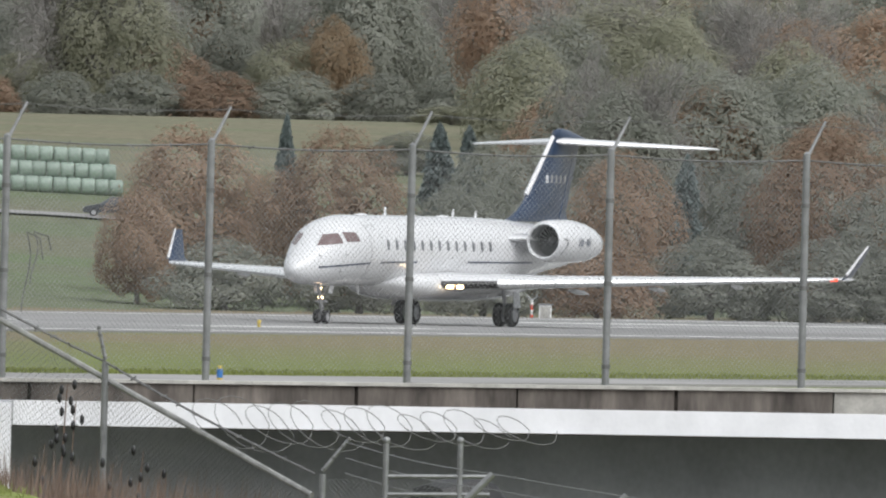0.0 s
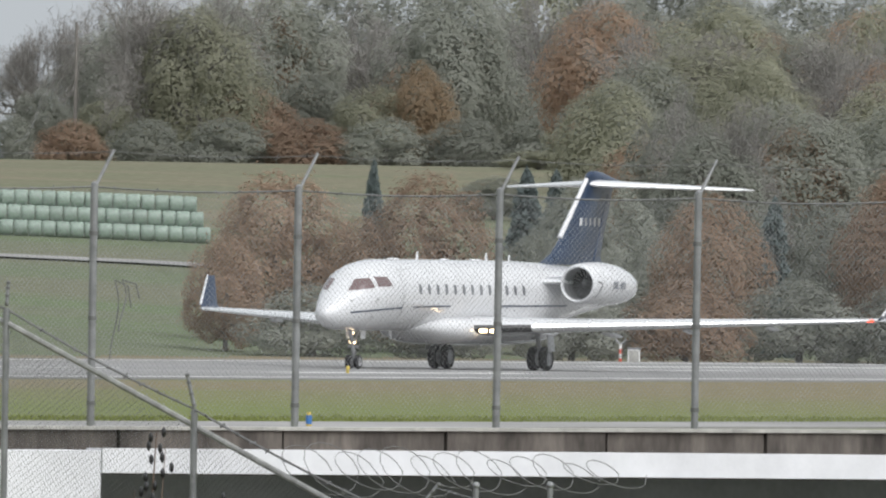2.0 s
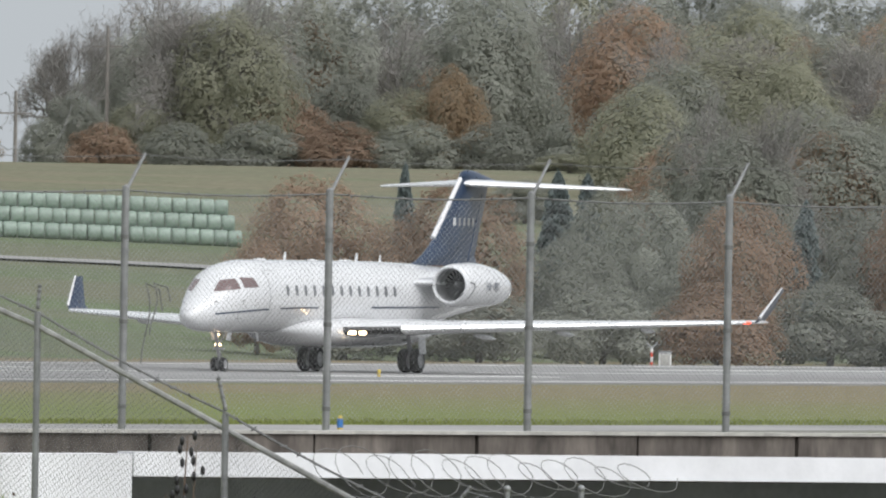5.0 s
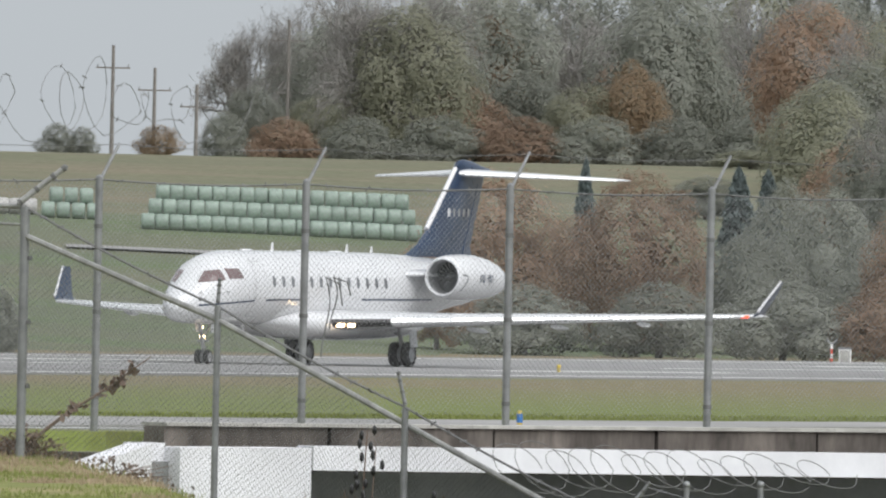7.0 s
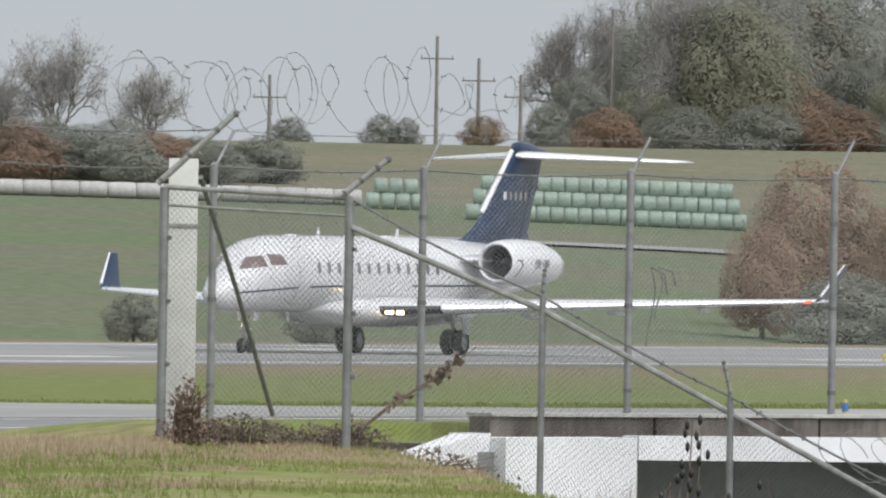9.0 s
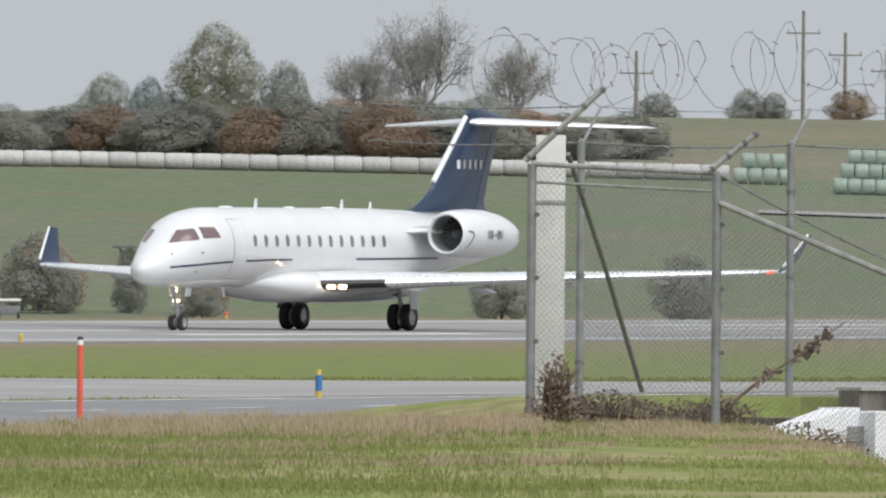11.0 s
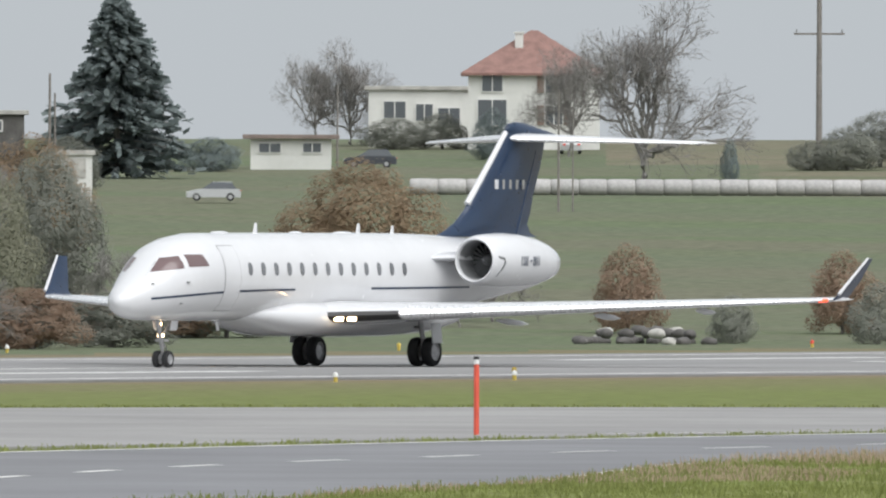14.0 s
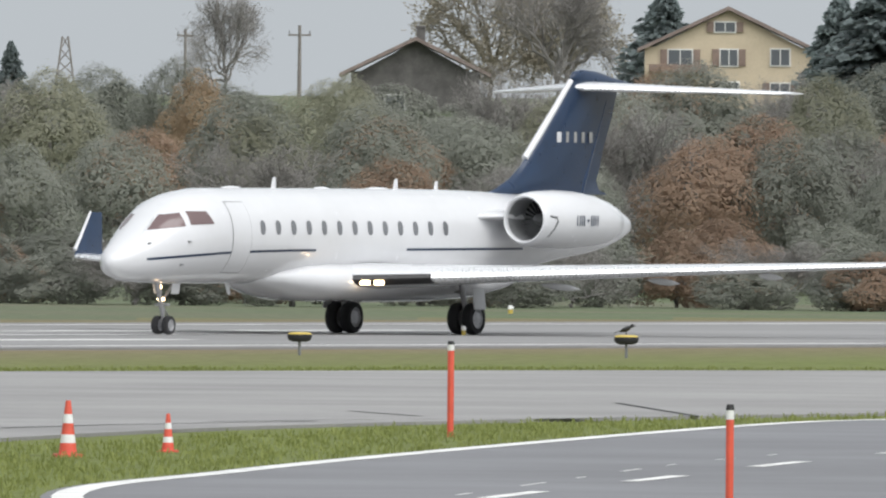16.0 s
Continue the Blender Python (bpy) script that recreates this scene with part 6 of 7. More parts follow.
def seed_stalk(b, d, z0, z1, heads):
    p = bearing(b, d, z0)
    top = thing("seed_stalk", p.x, p.y, p.z, b, label="dead stalk with dark seed heads", category="weed", group="seed stalks")
    h = z1 - z0
    bm = bmesh.new()
    path_tube(bm, [(0, 0, 0), (0, 0.03, h * 0.5), (0, -0.03, h)], [0.012, 0.009, 0.005], 5)
    part("stem", bm, M["dead"], top)
    for k in range(heads):
        z = h * (0.55 + 0.45 * (k + 1) / heads)
        bm = bmesh.new()
        bmesh.ops.create_icosphere(bm, subdivisions=1, radius=1, matrix=Matrix.Translation((0, 0.12 * math.sin(k * 2.2), z)) @ Matrix.Diagonal((0.035, 0.035, 0.075, 1)))
        part("seed_head", bm, M["black"], top)


for b, z1, n in ((24.069, 1.75, 6), (24.045, 1.54, 4), (24.127, 0.98, 3), (23.857, 0.92, 2), (23.941, 0.75, 2), (23.863, 0.70, 3), (23.793, 0.63, 1), (24.071, 1.68, 4)):
    seed_stalk(b, 270, -0.6, z1, n)
for b, d, e in ((28.007, 790, 12), (27.883, 792, 12), (27.774, 790, 10)):
    for k in range(e):
        p = bearing(b + RNG.uniform(-0.07, 0.07), d + RNG.uniform(-4, 4))
        bm = bmesh.new()
        bmesh.ops.create_icosphere(bm, subdivisions=2, radius=1, matrix=Matrix.Diagonal((0.26, 0.36, 0.2, 1)))
        for v in bm.verts:
            v.co *= 1 + 0.25 * noise.noise(v.co * 3 + Vector((k, d, 0)))
        ob = part("boulder", bm, M["cap_stone"] if k % 7 == 0 else M["boards"])
        ob.matrix_basis = pose(p.x, p.y, ground_z(p.x, p.y) + 0.12 + 0.3 * (k % 3 == 0), 0, 0, RNG.uniform(0, 360))
        tagged(ob, "grey boulder in a low heap beyond the runway", "boulder", group="boulders")


# ---- the jet: x forward, y to its left, z up, from the ground between the main wheels ----
HULL = [  # station, top, bottom, half width
    (15.88, 2.03, 1.93, 0.05), (15.78, 2.20, 1.77, 0.22), (15.5, 2.43, 1.60, 0.46), (15.1, 2.65, 1.50, 0.62), (14.7, 2.88, 1.46, 0.78), (14.2, 3.17, 1.44, 0.95),
    (13.7, 3.48, 1.43, 1.09), (13.1, 3.79, 1.42, 1.24), (12.4, 3.97, 1.42, 1.31), (11.4, 4.09, 1.42, 1.345), (8, 4.105, 1.42, 1.345), (4, 4.11, 1.42, 1.345),
    (0, 4.11, 1.42, 1.345), (-2, 4.10, 1.44, 1.34), (-4, 4.06, 1.58, 1.30), (-6, 3.98, 1.85, 1.17), (-8, 3.90, 2.12, 1.0), (-9.5, 3.86, 2.28, 0.86), (-10.6, 3.76, 2.45, 0.68), (-11.4, 3.58, 2.65, 0.49), (-11.9, 3.40, 2.82, 0.33), (-12.15, 3.27, 2.95, 0.19), (-12.2, 3.16, 3.06, 0.05)]


def hull_at(x):
    for a, b in zip(HULL, HULL[1:]):
        if x >= b[0]:
            t = (x - b[0]) / (a[0] - b[0])
            return [b[i] + (a[i] - b[i]) * t for i in (1, 2, 3)]
    return HULL[-1][1:]


def hull_y(x, z):
    top, bottom, half = hull_at(x)
    c, hh = (top + bottom) / 2, (top - bottom) / 2
    u = min(0.999, abs(z - c) / hh)
    return half * (1 - u ** 2.15) ** (1 / 2.15)


def hull_ring(x, n=40, grow=0.0):
    top, bottom, half = hull_at(x)
    c, hh = (top + bottom) / 2, (top - bottom) / 2
    ring = []
    for k in range(n):
        a = k * math.tau / n
        s, q = math.sin(a), math.cos(a)
        e = 2 / 2.15
        ring.append(Vector((x, (half + grow) * math.copysign(abs(s) ** e, s), c + (hh + grow) * math.copysign(abs(q) ** e, q))))
    return ring


def hull_patch(bm, corners, side, grow=0.006, nu=6, nv=4):
    """A panel that lies on the hull; corners as (x, z): front bottom, rear bottom, rear top, front top."""
    a, b, c, d = [Vector(p) for p in corners]
    grid = []
    for i in range(nu + 1):
        row = []
        for j in range(nv + 1):
            u, v = i / nu, j / nv
            p = (a * (1 - u) + b * u) * (1 - v) + (d * (1 - u) + c * u) * v
            row.append(bm.verts.new((p.x, side * (hull_y(p.x, p.y) + grow), p.y)))
        grid.append(row)
    faces = []
    for i in range(nu):
        for j in range(nv):
            faces.append(bm.faces.new((grid[i][j], grid[i + 1][j], grid[i + 1][j + 1], grid[i][j + 1])))
    return faces


def aerofoil(chord, thick, n=14):
    """Points round a wing section: x back from the leading edge, z."""
    up, down = [], []
    for i in range(n + 1):
        t = (1 - math.cos(math.pi * i / n)) / 2
        y = 5 * thick * (0.2969 * math.sqrt(t) - 0.126 * t - 0.3516 * t * t + 0.2843 * t ** 3 - 0.1036 * t ** 4)
        up.append((t * chord, y * chord * 1.1 + 0.012 * chord * math.sin(math.pi * t)))
        down.append((t * chord, -y * chord * 0.9 + 0.012 * chord * math.sin(math.pi * t)))
    return up[::-1] + down[1:-1]


def blade(bm, stations, caps=True, toe=0.0):
    """A wing-like body from stations (leading edge x, y, z, chord, thickness, and whether it stands upright)."""
    rings = []
    for x, y, z, chord, thick, lean in stations:
        c, s = math.cos(radians(lean)), math.sin(radians(lean))
        rings.append([Vector((x - u, y - w * s - toe * u, z + w * c)) for u, w in aerofoil(chord, thick)])
    return loft(bm, rings, caps=caps)


def spin_body(bm, profile, centre, n=32, caps=False):
    """Rings (x, radius) about an axis along x through centre; a third value shifts a ring up."""
    rings = []
    for row in profile:
        x, r = row[0], row[1]
        dz = row[2] if len(row) > 2 else 0
        rings.append([Vector((x, centre[0] + r * math.sin(k * math.tau / n), centre[1] + dz + r * math.cos(k * math.tau / n))) for k in range(n)])
    return loft(bm, rings, caps=caps)


def wheel(name, parent, x, y, r, w):
    bm = bmesh.new()
    prof = [(-0.5, 0.62), (-0.5, 0.80), (-0.44, 0.93), (-0.25, 0.99), (0, 1.0), (0.25, 0.99), (0.44, 0.93), (0.5, 0.80), (0.5, 0.62)]
    rings = [[Vector((r * q * math.sin(k * math.tau / 28), w * u, r * q * math.cos(k * math.tau / 28))) for k in range(28)] for u, q in prof]
    loft(bm, rings, caps=False)
    ob = part(name, bm, M["tyre"], parent)
    ob.matrix_basis = pose(x, y, r)
    bm = bmesh.new()
    rings = [[Vector((r * q * math.sin(k * math.tau / 20), w * u, r * q * math.cos(k * math.tau / 20))) for k in range(20)] for u, q in ((-0.40, 0.12), (-0.36, 0.45), (-0.47, 0.56), (-0.45, 0.63), (0.45, 0.63), (0.47, 0.56), (0.36, 0.45), (0.40, 0.12))]
    loft(bm, rings)
    for k in range(6):
        a = k * math.tau / 6
        box(bm, (r * 0.34 * math.sin(a), 0, r * 0.34 * math.cos(a)), (0.03, w * 0.86, 0.03))
    part("rim", bm, M["steel"], ob, "grey metal wheel rim")
    return ob


def jet():
    top = thing("business_jet", 0, 0, 0, label="white business jet with dark blue tail rolling along the runway", category="airplane")
    stations = []
    for a, b in zip(HULL, HULL[1:]):
        n = max(1, int((a[0] - b[0]) / 0.5))
        stations += [a[0] + (b[0] - a[0]) * k / n for k in range(n)]
    stations.append(HULL[-1][0])
    bm = bmesh.new()
    loft(bm, [hull_ring(x) for x in stations])
    fus = part("fuselage", bm, M["paint"], top, "glossy white fuselage")
    # wing-to-body fairing
    bm = bmesh.new()
    rows = [(8.9, 1.45, 1.75, 0.55), (8.2, 1.28, 1.90, 1.06), (7.2, 1.06, 2.02, 1.46), (6.2, 0.94, 2.06, 1.72), (5.3, 0.93, 2.05, 1.80), (3, 0.90, 2.05, 1.86), (0, 0.92, 2.05, 1.84), (-2, 1.0, 2.02, 1.70), (-3.5, 1.2, 1.95, 1.40), (-5, 1.5, 1.95, 0.95), (-6, 1.75, 2.0, 0.4)]
    rings = []
    for x, lo, hi, hw in rows:
        c, hh = (lo + hi) / 2, (hi - lo) / 2
        rings.append([Vector((x, hw * math.copysign(abs(math.sin(k * math.tau / 36)) ** 0.8, math.sin(k * math.tau / 36)), c + hh * math.copysign(abs(math.cos(k * math.tau / 36)) ** 0.8, math.cos(k * math.tau / 36)))) for k in range(36)])
    loft(bm, rings)
    part("belly_fairing", bm, M["paint"], top)
    for side in (1, -1):
        bm = bmesh.new()
        blade(bm, [(6.2, side * 1.2, 1.52, 7.4, 0.105, 0), (5.45, side * 2.0, 1.56, 6.5, 0.105, 0), (2.9, side * 5.2, 1.70, 4.6, 0.10, 0), (-0.9, side * 9.8, 1.90, 2.85, 0.10, 0), (-4.1, side * 13.6, 2.07, 1.55, 0.10, 0), (-4.4, side * 13.92, 2.10, 1.42, 0.09, side * 20)])
        wing = part("wing", bm, M["paint"], top)
        # bright slats along the leading edge, dark inboard glove with the landing lamps
        bm = bmesh.new()
        for (x0, y0, z0, c0), (x1, y1, z1, c1) in (((4.27, 3.5, 1.625, 5.6), (2.92, 5.2, 1.70, 4.6)), ((2.86, 5.27, 1.702, 4.57), (-0.88, 9.78, 1.90, 2.85)), ((-0.94, 9.86, 1.902, 2.83), (-3.95, 13.42, 2.063, 1.6))):
            rings = []
            for x, y, z, c in ((x0, y0, z0, c0), (x1, y1, z1, c1)):
                sec = [p for p in aerofoil(c, 0.10) if p[0] < 0.15 * c]
                rings.append([Vector((x - u * 1.0 + 0.03, side * y, z + w * 1.04 - 0.004)) for u, w in sec])
            loft(bm, rings)
        part("slat", bm, M["alu"], wing, "bright metal leading edge slats")
        bm = bmesh.new()
        rings = []
        for x, y, z, c in ((5.72, 1.72, 1.55, 6.7), (4.32, 3.45, 1.622, 5.65)):
            sec = [p for p in aerofoil(c, 0.108) if p[0] < 0.10 * c and p[1] < 0.030 * c]
            rings.append([Vector((x - u + 0.035, side * y, z + w * 1.05)) for u, w in sec])
        loft(bm, rings)
        part("root_glove", bm, M["black"], wing, "dark grey inboard leading edge")
        bm = bmesh.new()
        box(bm, (5.47, side * 2.02, 1.47), (0.16, 0.26, 0.13), bevel=0.03)
        box(bm, (5.24, side * 2.34, 1.47), (0.16, 0.24, 0.13), bevel=0.03)
        part("landing_light", bm, M["lamp"], wing, "glowing warm landing lights")
        # canoe fairings, flap and aileron joints
        for y, x, z, ln in ((4.6, -0.9, 1.50, 2.2), (7.4, -1.9, 1.66, 1.8), (10.2, -3.1, 1.82, 1.4)):
            bm = bmesh.new()
            rings = [[Vector((x + ln * (0.5 - u), side * y + 0.07 * q * math.sin(k * math.tau / 10), z - 0.06 - 0.12 * u * ln * 0.5 + 0.10 * q * math.cos(k * math.tau / 10))) for k in range(10)] for u, q in ((0, 0.05), (0.12, 0.6), (0.4, 1), (0.75, 0.8), (1, 0.06))]
            loft(bm, rings)
            part("flap_fairing", bm, M["paint"], wing)
        bm = bmesh.new()
        for (xa, ya, za, ca), (xb, yb, zb, cb), f in (((5.2, 2.3, 1.57, 6.3), (2.95, 5.15, 1.70, 4.62), 0.74), ((2.8, 5.3, 1.705, 4.55), (-0.8, 9.7, 1.895, 2.88), 0.74), ((-0.95, 9.9, 1.905, 2.82), (-3.7, 13.1, 2.05, 1.72), 0.76)):
            for q in (f, 0.985):
                a = Vector((xa - ca * q, side * ya, za + ca * (0.052 if q == f else 0.008)))
                b = Vector((xb - cb * q, side * yb, zb + cb * (0.052 if q == f else 0.008)))
                tube(bm, a, b, 0.010, sides=6)
        part("flap_joint", bm, M["mid_grey"], wing)
        # winglet
        bm = bmesh.new()
        blade(bm, [(-4.42, side * 13.93, 2.10, 1.35, 0.07, side * 35), (-4.66, side * 14.03, 2.27, 1.12, 0.06, side * 66), (-5.24, side * 14.18, 2.72, 0.85, 0.06, side * 74), (-5.92, side * 14.34, 3.36, 0.5, 0.06, side * 76)], toe=side * 0.16)
        wl = part("winglet", bm, M["navy"], wing, "dark blue winglet")
        bm = bmesh.new()
        tube(bm, (-4.60, side * 14.03, 2.26), (-5.93, side * 14.345, 3.37), 0.055, 0.035, sides=8)
        part("leading_edge", bm, M["paint"], wl, "white winglet edge")
        bm = bmesh.new()
        tube(bm, (-4.16, side * 13.55, 2.06), (-4.30, side * 13.80, 2.08), 0.05, sides=8)
        part("tip_light", bm, M["red_lamp"] if side == 1 else M["alu"], wing)
        # engine
        cy, cz = side * 2.53, 3.28
        bm = bmesh.new()
        spin_body(bm, [(-2.30, 0.665), (-2.36, 0.71), (-2.55, 0.765), (-3.0, 0.815), (-3.8, 0.845), (-4.8, 0.825, -0.01), (-5.8, 0.745, -0.04), (-6.5, 0.63, -0.07), (-7.0, 0.50, -0.09), (-7.05, 0.45, -0.09), (-6.4, 0.36, -0.07)], (cy, cz))
        eng = part("engine_nacelle", bm, M["paint"], top, "white engine nacelle")
        bm = bmesh.new()
        spin_body(bm, [(-2.50, 0.762), (-2.34, 0.715), (-2.275, 0.668), (-2.30, 0.625), (-2.42, 0.60)], (cy, cz))
        part("inlet_lip", bm, M["paint"], eng, "polished inlet lip")
        bm = bmesh.new()
        spin_body(bm, [(-2.40, 0.602), (-2.8, 0.585), (-3.3, 0.60)], (cy, cz))
        part("inlet_duct", bm, M["mid_grey"], eng, "dark grey inlet duct")
        bm = bmesh.new()
        spin_body(bm, [(-2.86, 0.02), (-2.95, 0.10), (-3.12, 0.17), (-3.2, 0.18)], (cy, cz), n=16, caps=True)
        for k in range(22):
            a = k * math.tau / 22
            r = Matrix.Rotation(a, 4, "X")
            pts = [Vector((-3.17, 0.03, 0.17)), Vector((-3.25, -0.03, 0.17)), Vector((-3.30, -0.06, 0.59)), Vector((-3.14, 0.06, 0.59))]
            bl = bmesh.new()
            bl.faces.new([bl.verts.new(Vector((0, cy, cz)) + (r @ p)) for p in pts])
            part("fan_blade", bl, M["mid_grey"], eng)
        part("spinner", bm, M["mid_grey"], eng, "grey fan spinner")
        bm = bmesh.new()
        spin_body(bm, [(-3.32, 0.61), (-3.33, 0.02)], (cy, cz), n=24)
        part("duct_wall", bm, M["dark"], eng)
        bm = bmesh.new()
        path_tube(bm, [(-2.50, cy + side * 0.74, cz + 0.10), (-2.78, cy + side * 0.80, cz + 0.06), (-2.84, cy + side * 0.80, cz - 0.06), (-2.74, cy + side * 0.74, cz - 0.26), (-2.62, cy + side * 0.58, cz - 0.50)], 0.035)
        part("lip_seam", bm, M["mid_grey"], eng)
        # unreadable registration as plain bars
        bm = bmesh.new()
        for k, w in enumerate((0.20, 0.16, 0.10, 0.16, 0.20)):
            x = -3.92 - k * 0.25
            z0 = cz - 0.03 + (0.0 if w > 0.12 else 0.0)
            hgt = 0.30 if w > 0.12 else 0.07
            for u in ((-w / 2, -w / 2 + 0.05), (w / 2 - 0.05, w / 2)) if w > 0.12 else ((-w / 2, w / 2),):
                vs = []
                for xx, zz in ((x - u[0], z0 - hgt / 2), (x - u[1], z0 - hgt / 2), (x - u[1], z0 + hgt / 2), (x - u[0], z0 + hgt / 2)):
                    rr = 0.862 - (max(0, -4.8 - xx)) * 0.07
                    zc = zz - cz
                    vs.append(bm.verts.new((xx, cy + side * math.sqrt(max(0.01, rr * rr - zc * zc)), zz)))
                bm.faces.new(vs)
        part("registration_bars", bm, M["navy"], eng, "dark registration bars")
        bm = bmesh.new()
        blade(bm, [(-1.75, side * 1.05, 3.32, 5.2, 0.06, 0), (-2.35, side * 1.95, 3.36, 4.4, 0.06, 0)])
        part("pylon", bm, M["paint"], eng)
        # cabin windows
        for k in range(13):
            x = 9.82 - 0.817 * k
            bm = bmesh.new()
            n = 14
            c = bm.verts.new((x, side * (hull_y(x, 3.0) + 0.008), 3.0))
            ring = [bm.verts.new((x + 0.135 * math.copysign(abs(math.sin(i * math.tau / n)) ** 0.8, math.sin(i * math.tau / n)), side * (hull_y(x, 3.0 + 0.205 * math.cos(i * math.tau / n)) + 0.008), 3.0 + 0.205 * math.copysign(abs(math.cos(i * math.tau / n)) ** 0.8, math.cos(i * math.tau / n)))) for i in range(n)]
            for i in range(n):
                bm.faces.new((c, ring[i], ring[(i + 1) % n]))
            part("cabin_window", bm, M["pane"], fus)
        # flight deck glazing
        for nm, corners in (("windscreen", ((14.92, 2.66), (14.58, 2.88), (13.93, 3.30), (14.10, 3.18))), ("side_window", ((14.50, 2.91), (13.44, 3.02), (13.38, 3.40), (13.84, 3.34))), ("rear_side_window", ((13.26, 3.06), (12.28, 3.09), (12.45, 3.44), (13.20, 3.44)))):
            bm = bmesh.new()
            hull_patch(bm, corners, side, 0.008, 8, 6)
            part(nm, bm, M["screen"] if nm == "windscreen" else M["cockpit"], fus, "tinted flight deck glass, painted sky sheen in the windscreen")
        # cheat line
        for run in ([(14.9, 2.10), (14.0, 2.16), (13.0, 2.22), (12.0, 2.27), (11.0, 2.31), (9.5, 2.34), (8.2, 2.36), (6.95, 2.37)], [(2.1, 2.40), (0, 2.41), (-1.6, 2.42), (-3.2, 2.43), (-4.4, 2.44)]):
            bm = bmesh.new()
            for (xa, za), (xb, zb) in zip(run, run[1:]):
                hull_patch(bm, ((xa, za - 0.032), (xb, zb - 0.032), (xb, zb + 0.032), (xa, za + 0.032)), side, 0.007, 6, 1)
            bmesh.ops.remove_doubles(bm, verts=bm.verts, dist=0.002)
            part("cheat_line", bm, M["navy"], fus, "thin dark blue stripe")
        # main gear
        bm = bmesh.new()
        tube(bm, (0.15, side * 1.95, 1.5), (0, side * 2.03, 0.45), 0.09, 0.075)
        tube(bm, (0, side * 1.72, 0.44), (0, side * 2.34, 0.44), 0.06)
        tube(bm, (0.1, side * 1.9, 1.2), (-0.1, side * 1.2, 1.25), 0.05)
        path_tube(bm, [(-0.09, side * 2.03, 0.9), (-0.28, side * 2.03, 0.66), (-0.08, side * 2.03, 0.44)], 0.03)
        part("main_gear_leg", bm, M["steel"], top)
        bm = bmesh.new()
        box(bm, (0.05, side * 2.48, 1.02), (0.62, 0.03, 0.62), turn=Matrix.Rotation(radians(6 * side), 4, "X"), bevel=0.012)
        part("gear_door", bm, M["paint"], top)
        for dy in (-0.24, 0.24):
            SPIN.append((wheel("main_wheel", top, 0, side * 2.03 + dy, 0.455, 0.32), 0, side * 2.03 + dy, 0.455))
        SPIN.append((wheel("nose_wheel", top, 12.9, side * 0.17, 0.262, 0.19), 12.9, side * 0.17, 0.262))
        # tailplane half
        bm = bmesh.new()
        blade(bm, [(-8.95, side * 0.0, 7.08, 2.95, 0.10, 0), (-9.2, side * 0.3, 7.06, 2.75, 0.10, 0), (-12.75, side * 4.85, 6.95, 1.05, 0.09, 0), (-13.0, side * 5.02, 6.945, 0.72, 0.08, 0)])
        tp = part("tailplane", bm, M["paint"], top)
        bm = bmesh.new()
        tube(bm, (-11.2, side * 0.35, 7.12), (-13.45, side * 4.75, 6.97), 0.009, sides=6)
        part("elevator_joint", bm, M["mid_grey"], tp)
        bm = bmesh.new()
        tube(bm, (-9.17, side * 0.3, 7.055), (-12.74, side * 4.84, 6.945), 0.05, 0.03, sides=8)
        part("leading_edge", bm, M["alu"], tp)
    # fin, its dorsal fillet and bullet
    bm = bmesh.new()
    blade_rows = [(-4.35, 4.00, 6.9, 0.035), (-5.0, 4.14, 5.75, 0.06), (-5.75, 4.42, 4.85, 0.075), (-6.35, 4.78, 4.45, 0.085), (-6.9, 5.25, 4.05, 0.09), (-8.0, 6.22, 3.45, 0.095), (-9.15, 7.28, 2.70, 0.10)]
    rings = []
    for x, z, c, th in blade_rows:
        rings.append([Vector((x + 0.13 - u, w, z)) for u, w in aerofoil(c, th)])
    loft(bm, rings)
    fin = part("fin", bm, M["navy"], top, "dark blue tail fin")
    bm = bmesh.new()
    path_tube(bm, [(-6.49, 0, 5.02), (-7.37, 0, 5.79), (-8.27, 0, 6.59), (-9.0, 0, 7.26)], [0.10, 0.10, 0.09, 0.085], sides=10)
    part("fin_leading_edge", bm, M["paint"], fin, "white leading edge strip")
    bm = bmesh.new()
    rings = [[Vector((x, r * 0.62 * math.sin(k * math.tau / 18), z + r * math.cos(k * math.tau / 18))) for k in range(18)] for x, z, r in ((-8.95, 7.33, 0.03), (-9.15, 7.33, 0.20), (-9.6, 7.31, 0.29), (-10.4, 7.27, 0.28), (-11.3, 7.20, 0.19), (-12.2, 7.16, 0.09), (-12.6, 7.15, 0.02))]
    loft(bm, rings)
    part("tail_bullet", bm, M["navy"], fin, "dark blue bullet fairing")
    for side in (1, -1):
        for k in range(5):
            x = -8.02 - 0.45 * k
            bm = bmesh.new()
            box(bm, (x, side * (0.222 - 0.010 * max(0, k - 2)), 5.64), (0.15 if k else 0.22, 0.03, 0.30), bevel=0.01)
            part("tail_bar", bm, M["paint"] if k == 0 else M["rail"], fin, "pale bar on the tail")
        bm = bmesh.new()
        box(bm, (-8.25, side * 0.185, 5.22), (0.32, 0.05, 0.05), bevel=0.015)
        part("rudder_fitting", bm, M["paint"], fin)
    bm = bmesh.new()
    tube(bm, (-9.5, 0.0, 4.05), (-10.85, 0.0, 6.7), 0.15, 0.11, sides=8)
    part("rudder_hinge", bm, M["navy"], fin)
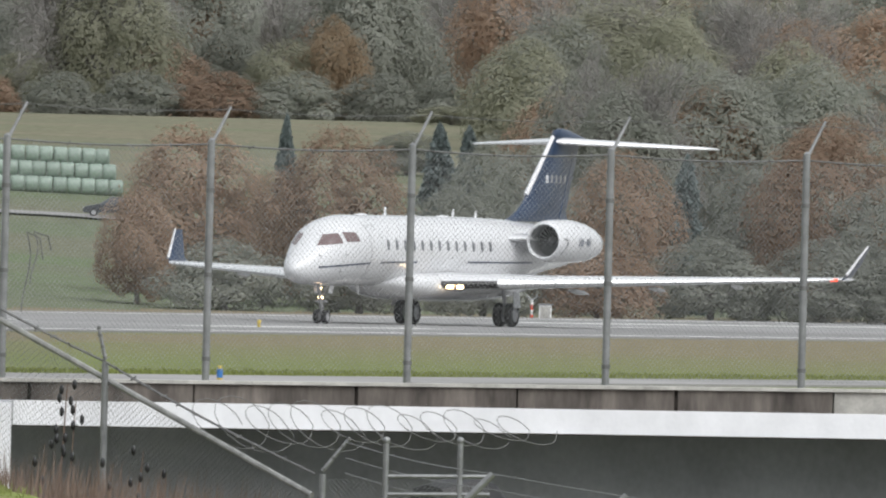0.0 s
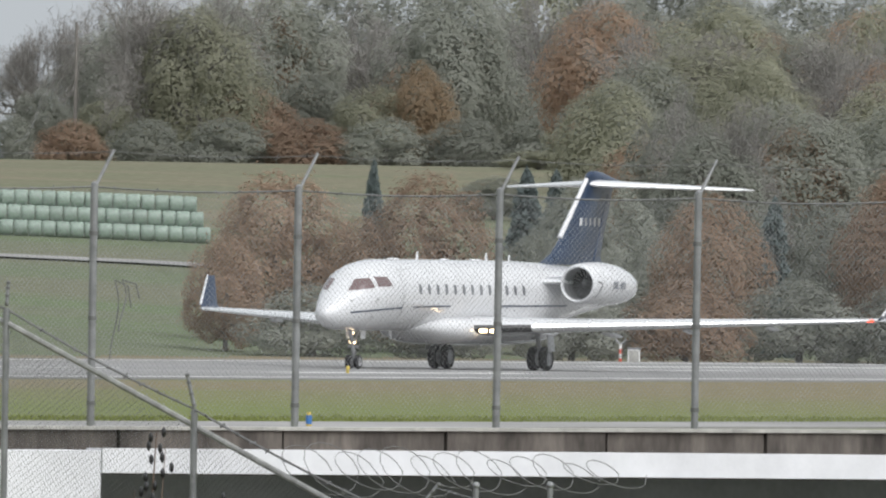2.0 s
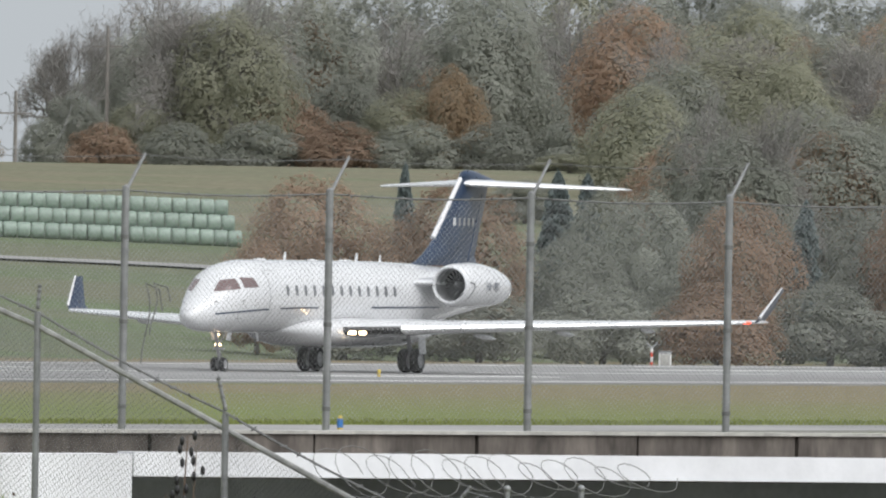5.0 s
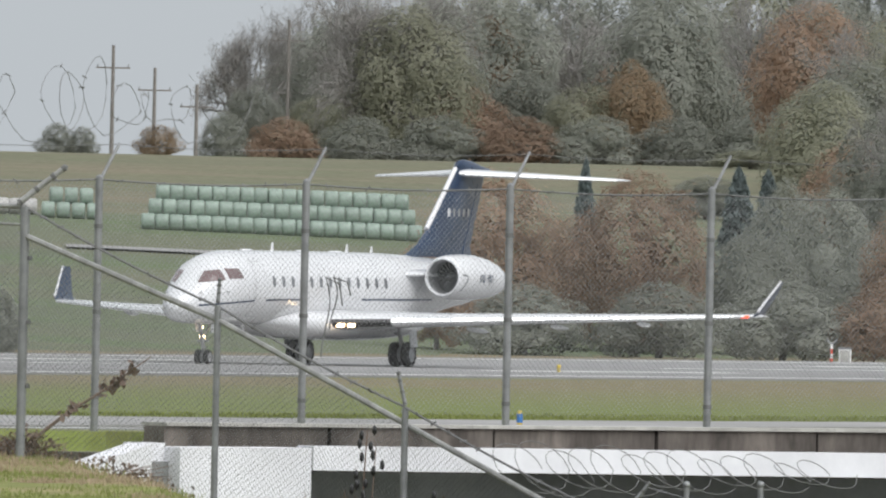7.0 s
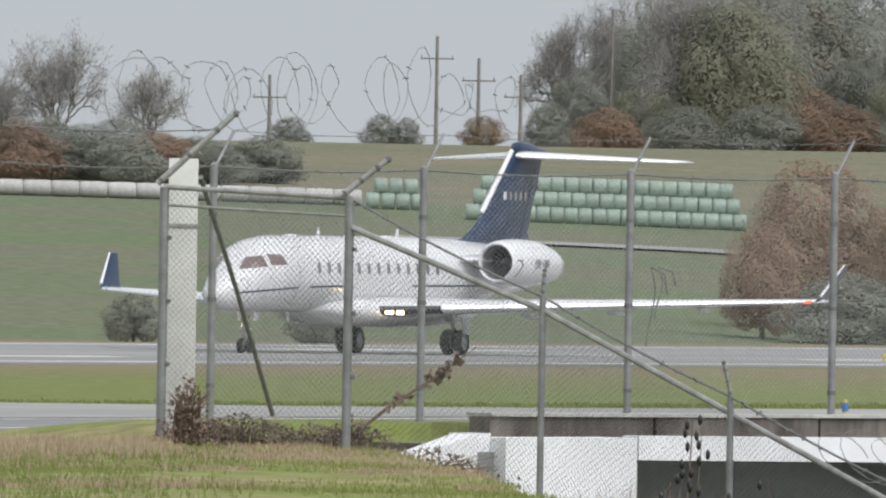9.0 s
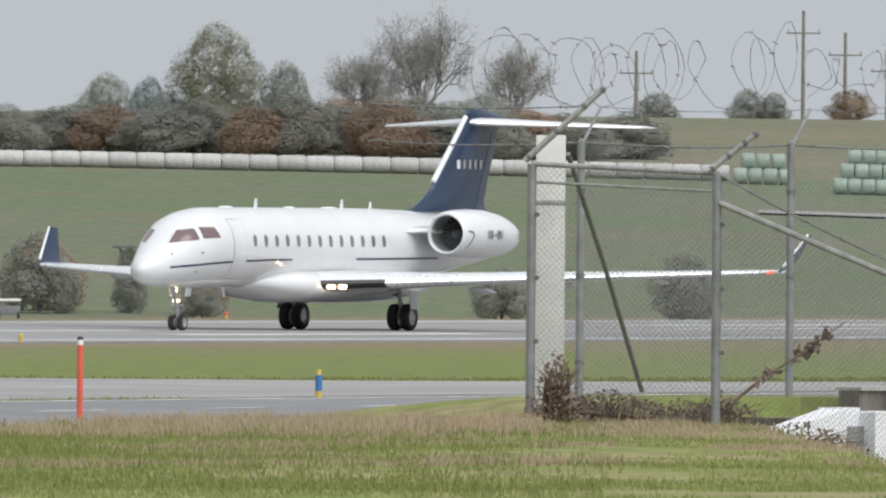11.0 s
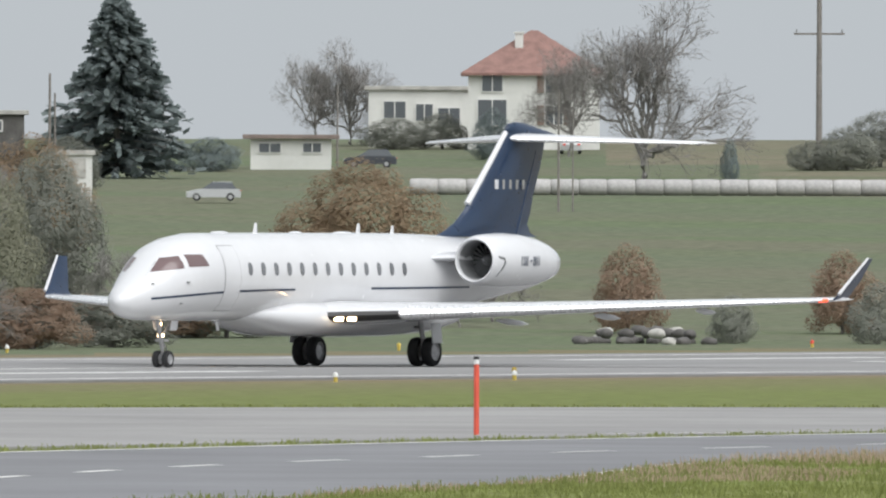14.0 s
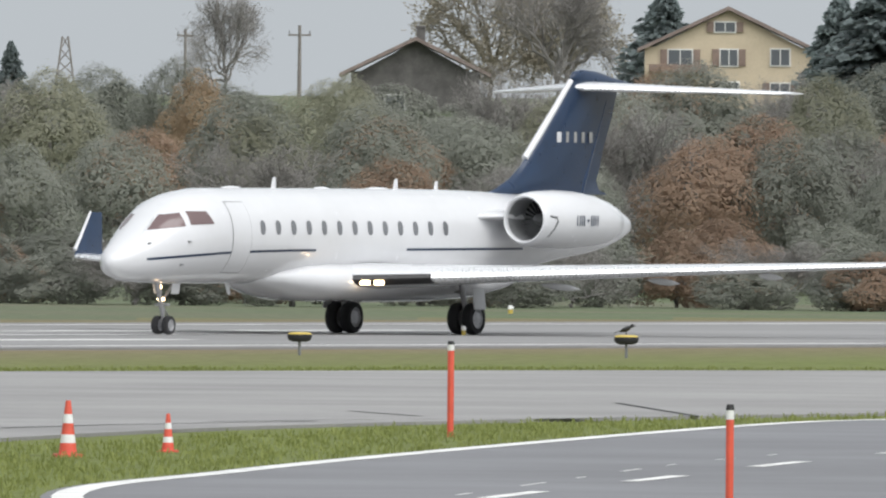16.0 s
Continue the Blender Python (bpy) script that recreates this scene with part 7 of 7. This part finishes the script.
    # aerials and probes
    for x, h, w in ((7.16, 0.34, 0.30), (0.61, 0.33, 0.30), (-1.61, 0.27, 0.26)):
        bm = bmesh.new()
        rings = [[Vector((x + 0.14 - u - dz * 0.35, v, 4.07 + dz)) for u, v in aerofoil(c, 0.14, 6)] for dz, c in ((0, w), (h, w * 0.55))]
        loft(bm, rings)
        part("blade_aerial", bm, M["paint"], fus)
    for x, z in ((9.6, -1), (7.4, -1)):
        bm = bmesh.new()
        rings = [[Vector((x + 0.1 - u - dz * 0.5, v, 1.45 - dz)) for u, v in aerofoil(c, 0.14, 6)] for dz, c in ((0, 0.28), (0.34, 0.16))]
        loft(bm, rings)
        part("belly_aerial", bm, M["paint"], fus)
    for x, w in ((9.4, 0.5), (4.6, 0.35), (1.6, 0.6)):
        bm = bmesh.new()
        bmesh.ops.create_icosphere(bm, subdivisions=2, radius=1, matrix=Matrix.Translation((x, 0, 4.10)) @ Matrix.Diagonal((w, 0.18, 0.06, 1)))
        part("dome_aerial", bm, M["paint"], fus)
    for side in (1, -1):
        for x, z in ((14.75, 2.55), (13.45, 2.60), (13.6, 1.95)):
            bm = bmesh.new()
            y = hull_y(x, z) * side
            box(bm, (x - 0.03, y + side * 0.03, z), (0.12, 0.06, 0.035), bevel=0.01)
            part("probe", bm, M["mid_grey"], fus)
    # passenger door on the left side: proud panel with a dark joint
    bm = bmesh.new()
    hull_patch(bm, ((11.42, 1.72), (10.42, 1.72), (10.42, 3.72), (11.42, 3.72)), 1, 0.004, 6, 16)
    door = part("passenger_door", bm, M["mid_grey"], fus, "closed passenger door with a thin grey joint")
    bm = bmesh.new()
    hull_patch(bm, ((11.40, 1.74), (10.44, 1.74), (10.44, 3.70), (11.40, 3.70)), 1, 0.009, 6, 16)
    part("door_panel", bm, M["paint"], door, "white door panel")
    # nose gear
    bm = bmesh.new()
    tube(bm, (13.25, 0, 1.5), (12.93, 0, 0.55), 0.075, 0.065)
    tube(bm, (12.93, 0, 0.6), (12.9, 0, 0.25), 0.05)
    tube(bm, (12.9, -0.2, 0.262), (12.9, 0.2, 0.262), 0.045)
    path_tube(bm, [(12.88, 0, 0.75), (12.68, 0, 0.55), (12.86, 0, 0.32)], 0.025)
    tube(bm, (12.95, 0, 0.95), (12.3, 0, 1.5), 0.04)
    box(bm, (12.95, 0, 0.83), (0.16, 0.42, 0.07), bevel=0.02)
    leg = part("nose_gear_leg", bm, M["steel"], top)
    for z, w in ((1.33, 0.14), (0.98, 0.20)):
        bm = bmesh.new()
        tube(bm, (13.14 - (1.33 - z) * 0.3, -w / 2, z), (13.14 - (1.33 - z) * 0.3, w / 2, z), 0.048, sides=10)
        part("taxi_light", bm, M["lamp"], leg, "glowing taxi light")
    for side in (1, -1):
        bm = bmesh.new()
        box(bm, (12.75, side * 0.30, 1.28), (0.42, 0.02, 0.30), turn=Matrix.Rotation(radians(-10 * side), 4, "X"), bevel=0.008)
        part("nose_gear_door", bm, M["paint"], leg)
    return top


SPIN = []
JET = jet()


# seconds and the jet's place along the runway, in metres
ROLL_OUT = [(0, 729.74), (0.5, 728.69), (1, 727.40), (1.5, 726.10), (2, 724.47), (2.5, 722.55), (3, 720.45), (3.5, 718.15), (4, 715.30), (4.2, 714.15), (6.3, 698.84), (6.5, 696.80), (7, 692.15), (7.5, 686.80), (8, 681.09), (8.2, 678.72), (10.3, 647.55), (10.5, 643.70), (11, 634.59), (11.5, 625.00), (12, 614.80), (12.5, 603.95), (13, 592.40), (13.5, 580.08), (14, 566.94), (14.5, 553.02), (15, 538.24), (15.5, 522.70), (16, 506.25)]


def motions():
    walk(JET, [(t, pose(x, RUNWAY_Y, 0.0, 0, 0, 180)) for t, x in ROLL_OUT])
    for ob, lane_rows, d in ((SILVER_CAR, [(0, 22.55), (3.0, 24.008), (3.5, 24.200), (4.0, 24.433), (14.0, 29.075), (14.5, 29.295), (16, 29.95)], 1030), (DARK_CAR, [(0, 23.956), (0.5, 24.127), (16, 31.0)], 1030)):
        rows = []
        for k in range(33):
            b = lerp_table(lane_rows, k / 2)
            far = d + 34 * ease(25.5, 28.5, b)
            p, q = bearing(b, far), bearing(b + 0.05, far)
            rows.append((k / 2, pose(p.x, p.y, ground_z(p.x, p.y) + 0.1, 0, 0, math.degrees(math.atan2(q.y - p.y, q.x - p.x)))))
        walk(ob, rows)
    for ob, x, y, r in SPIN:
        rows, angle, place = [], 0.0, lerp_table(ROLL_OUT, 0)
        for k in range(481):
            t = k / 30
            now = lerp_table(ROLL_OUT, t)
            angle += min(1.45, (place - now) / r)
            place = now
            rows.append((t, Matrix.Translation((x, y, r)) @ Matrix.Rotation(angle, 4, "Y")))
        walk(ob, rows)


motions()
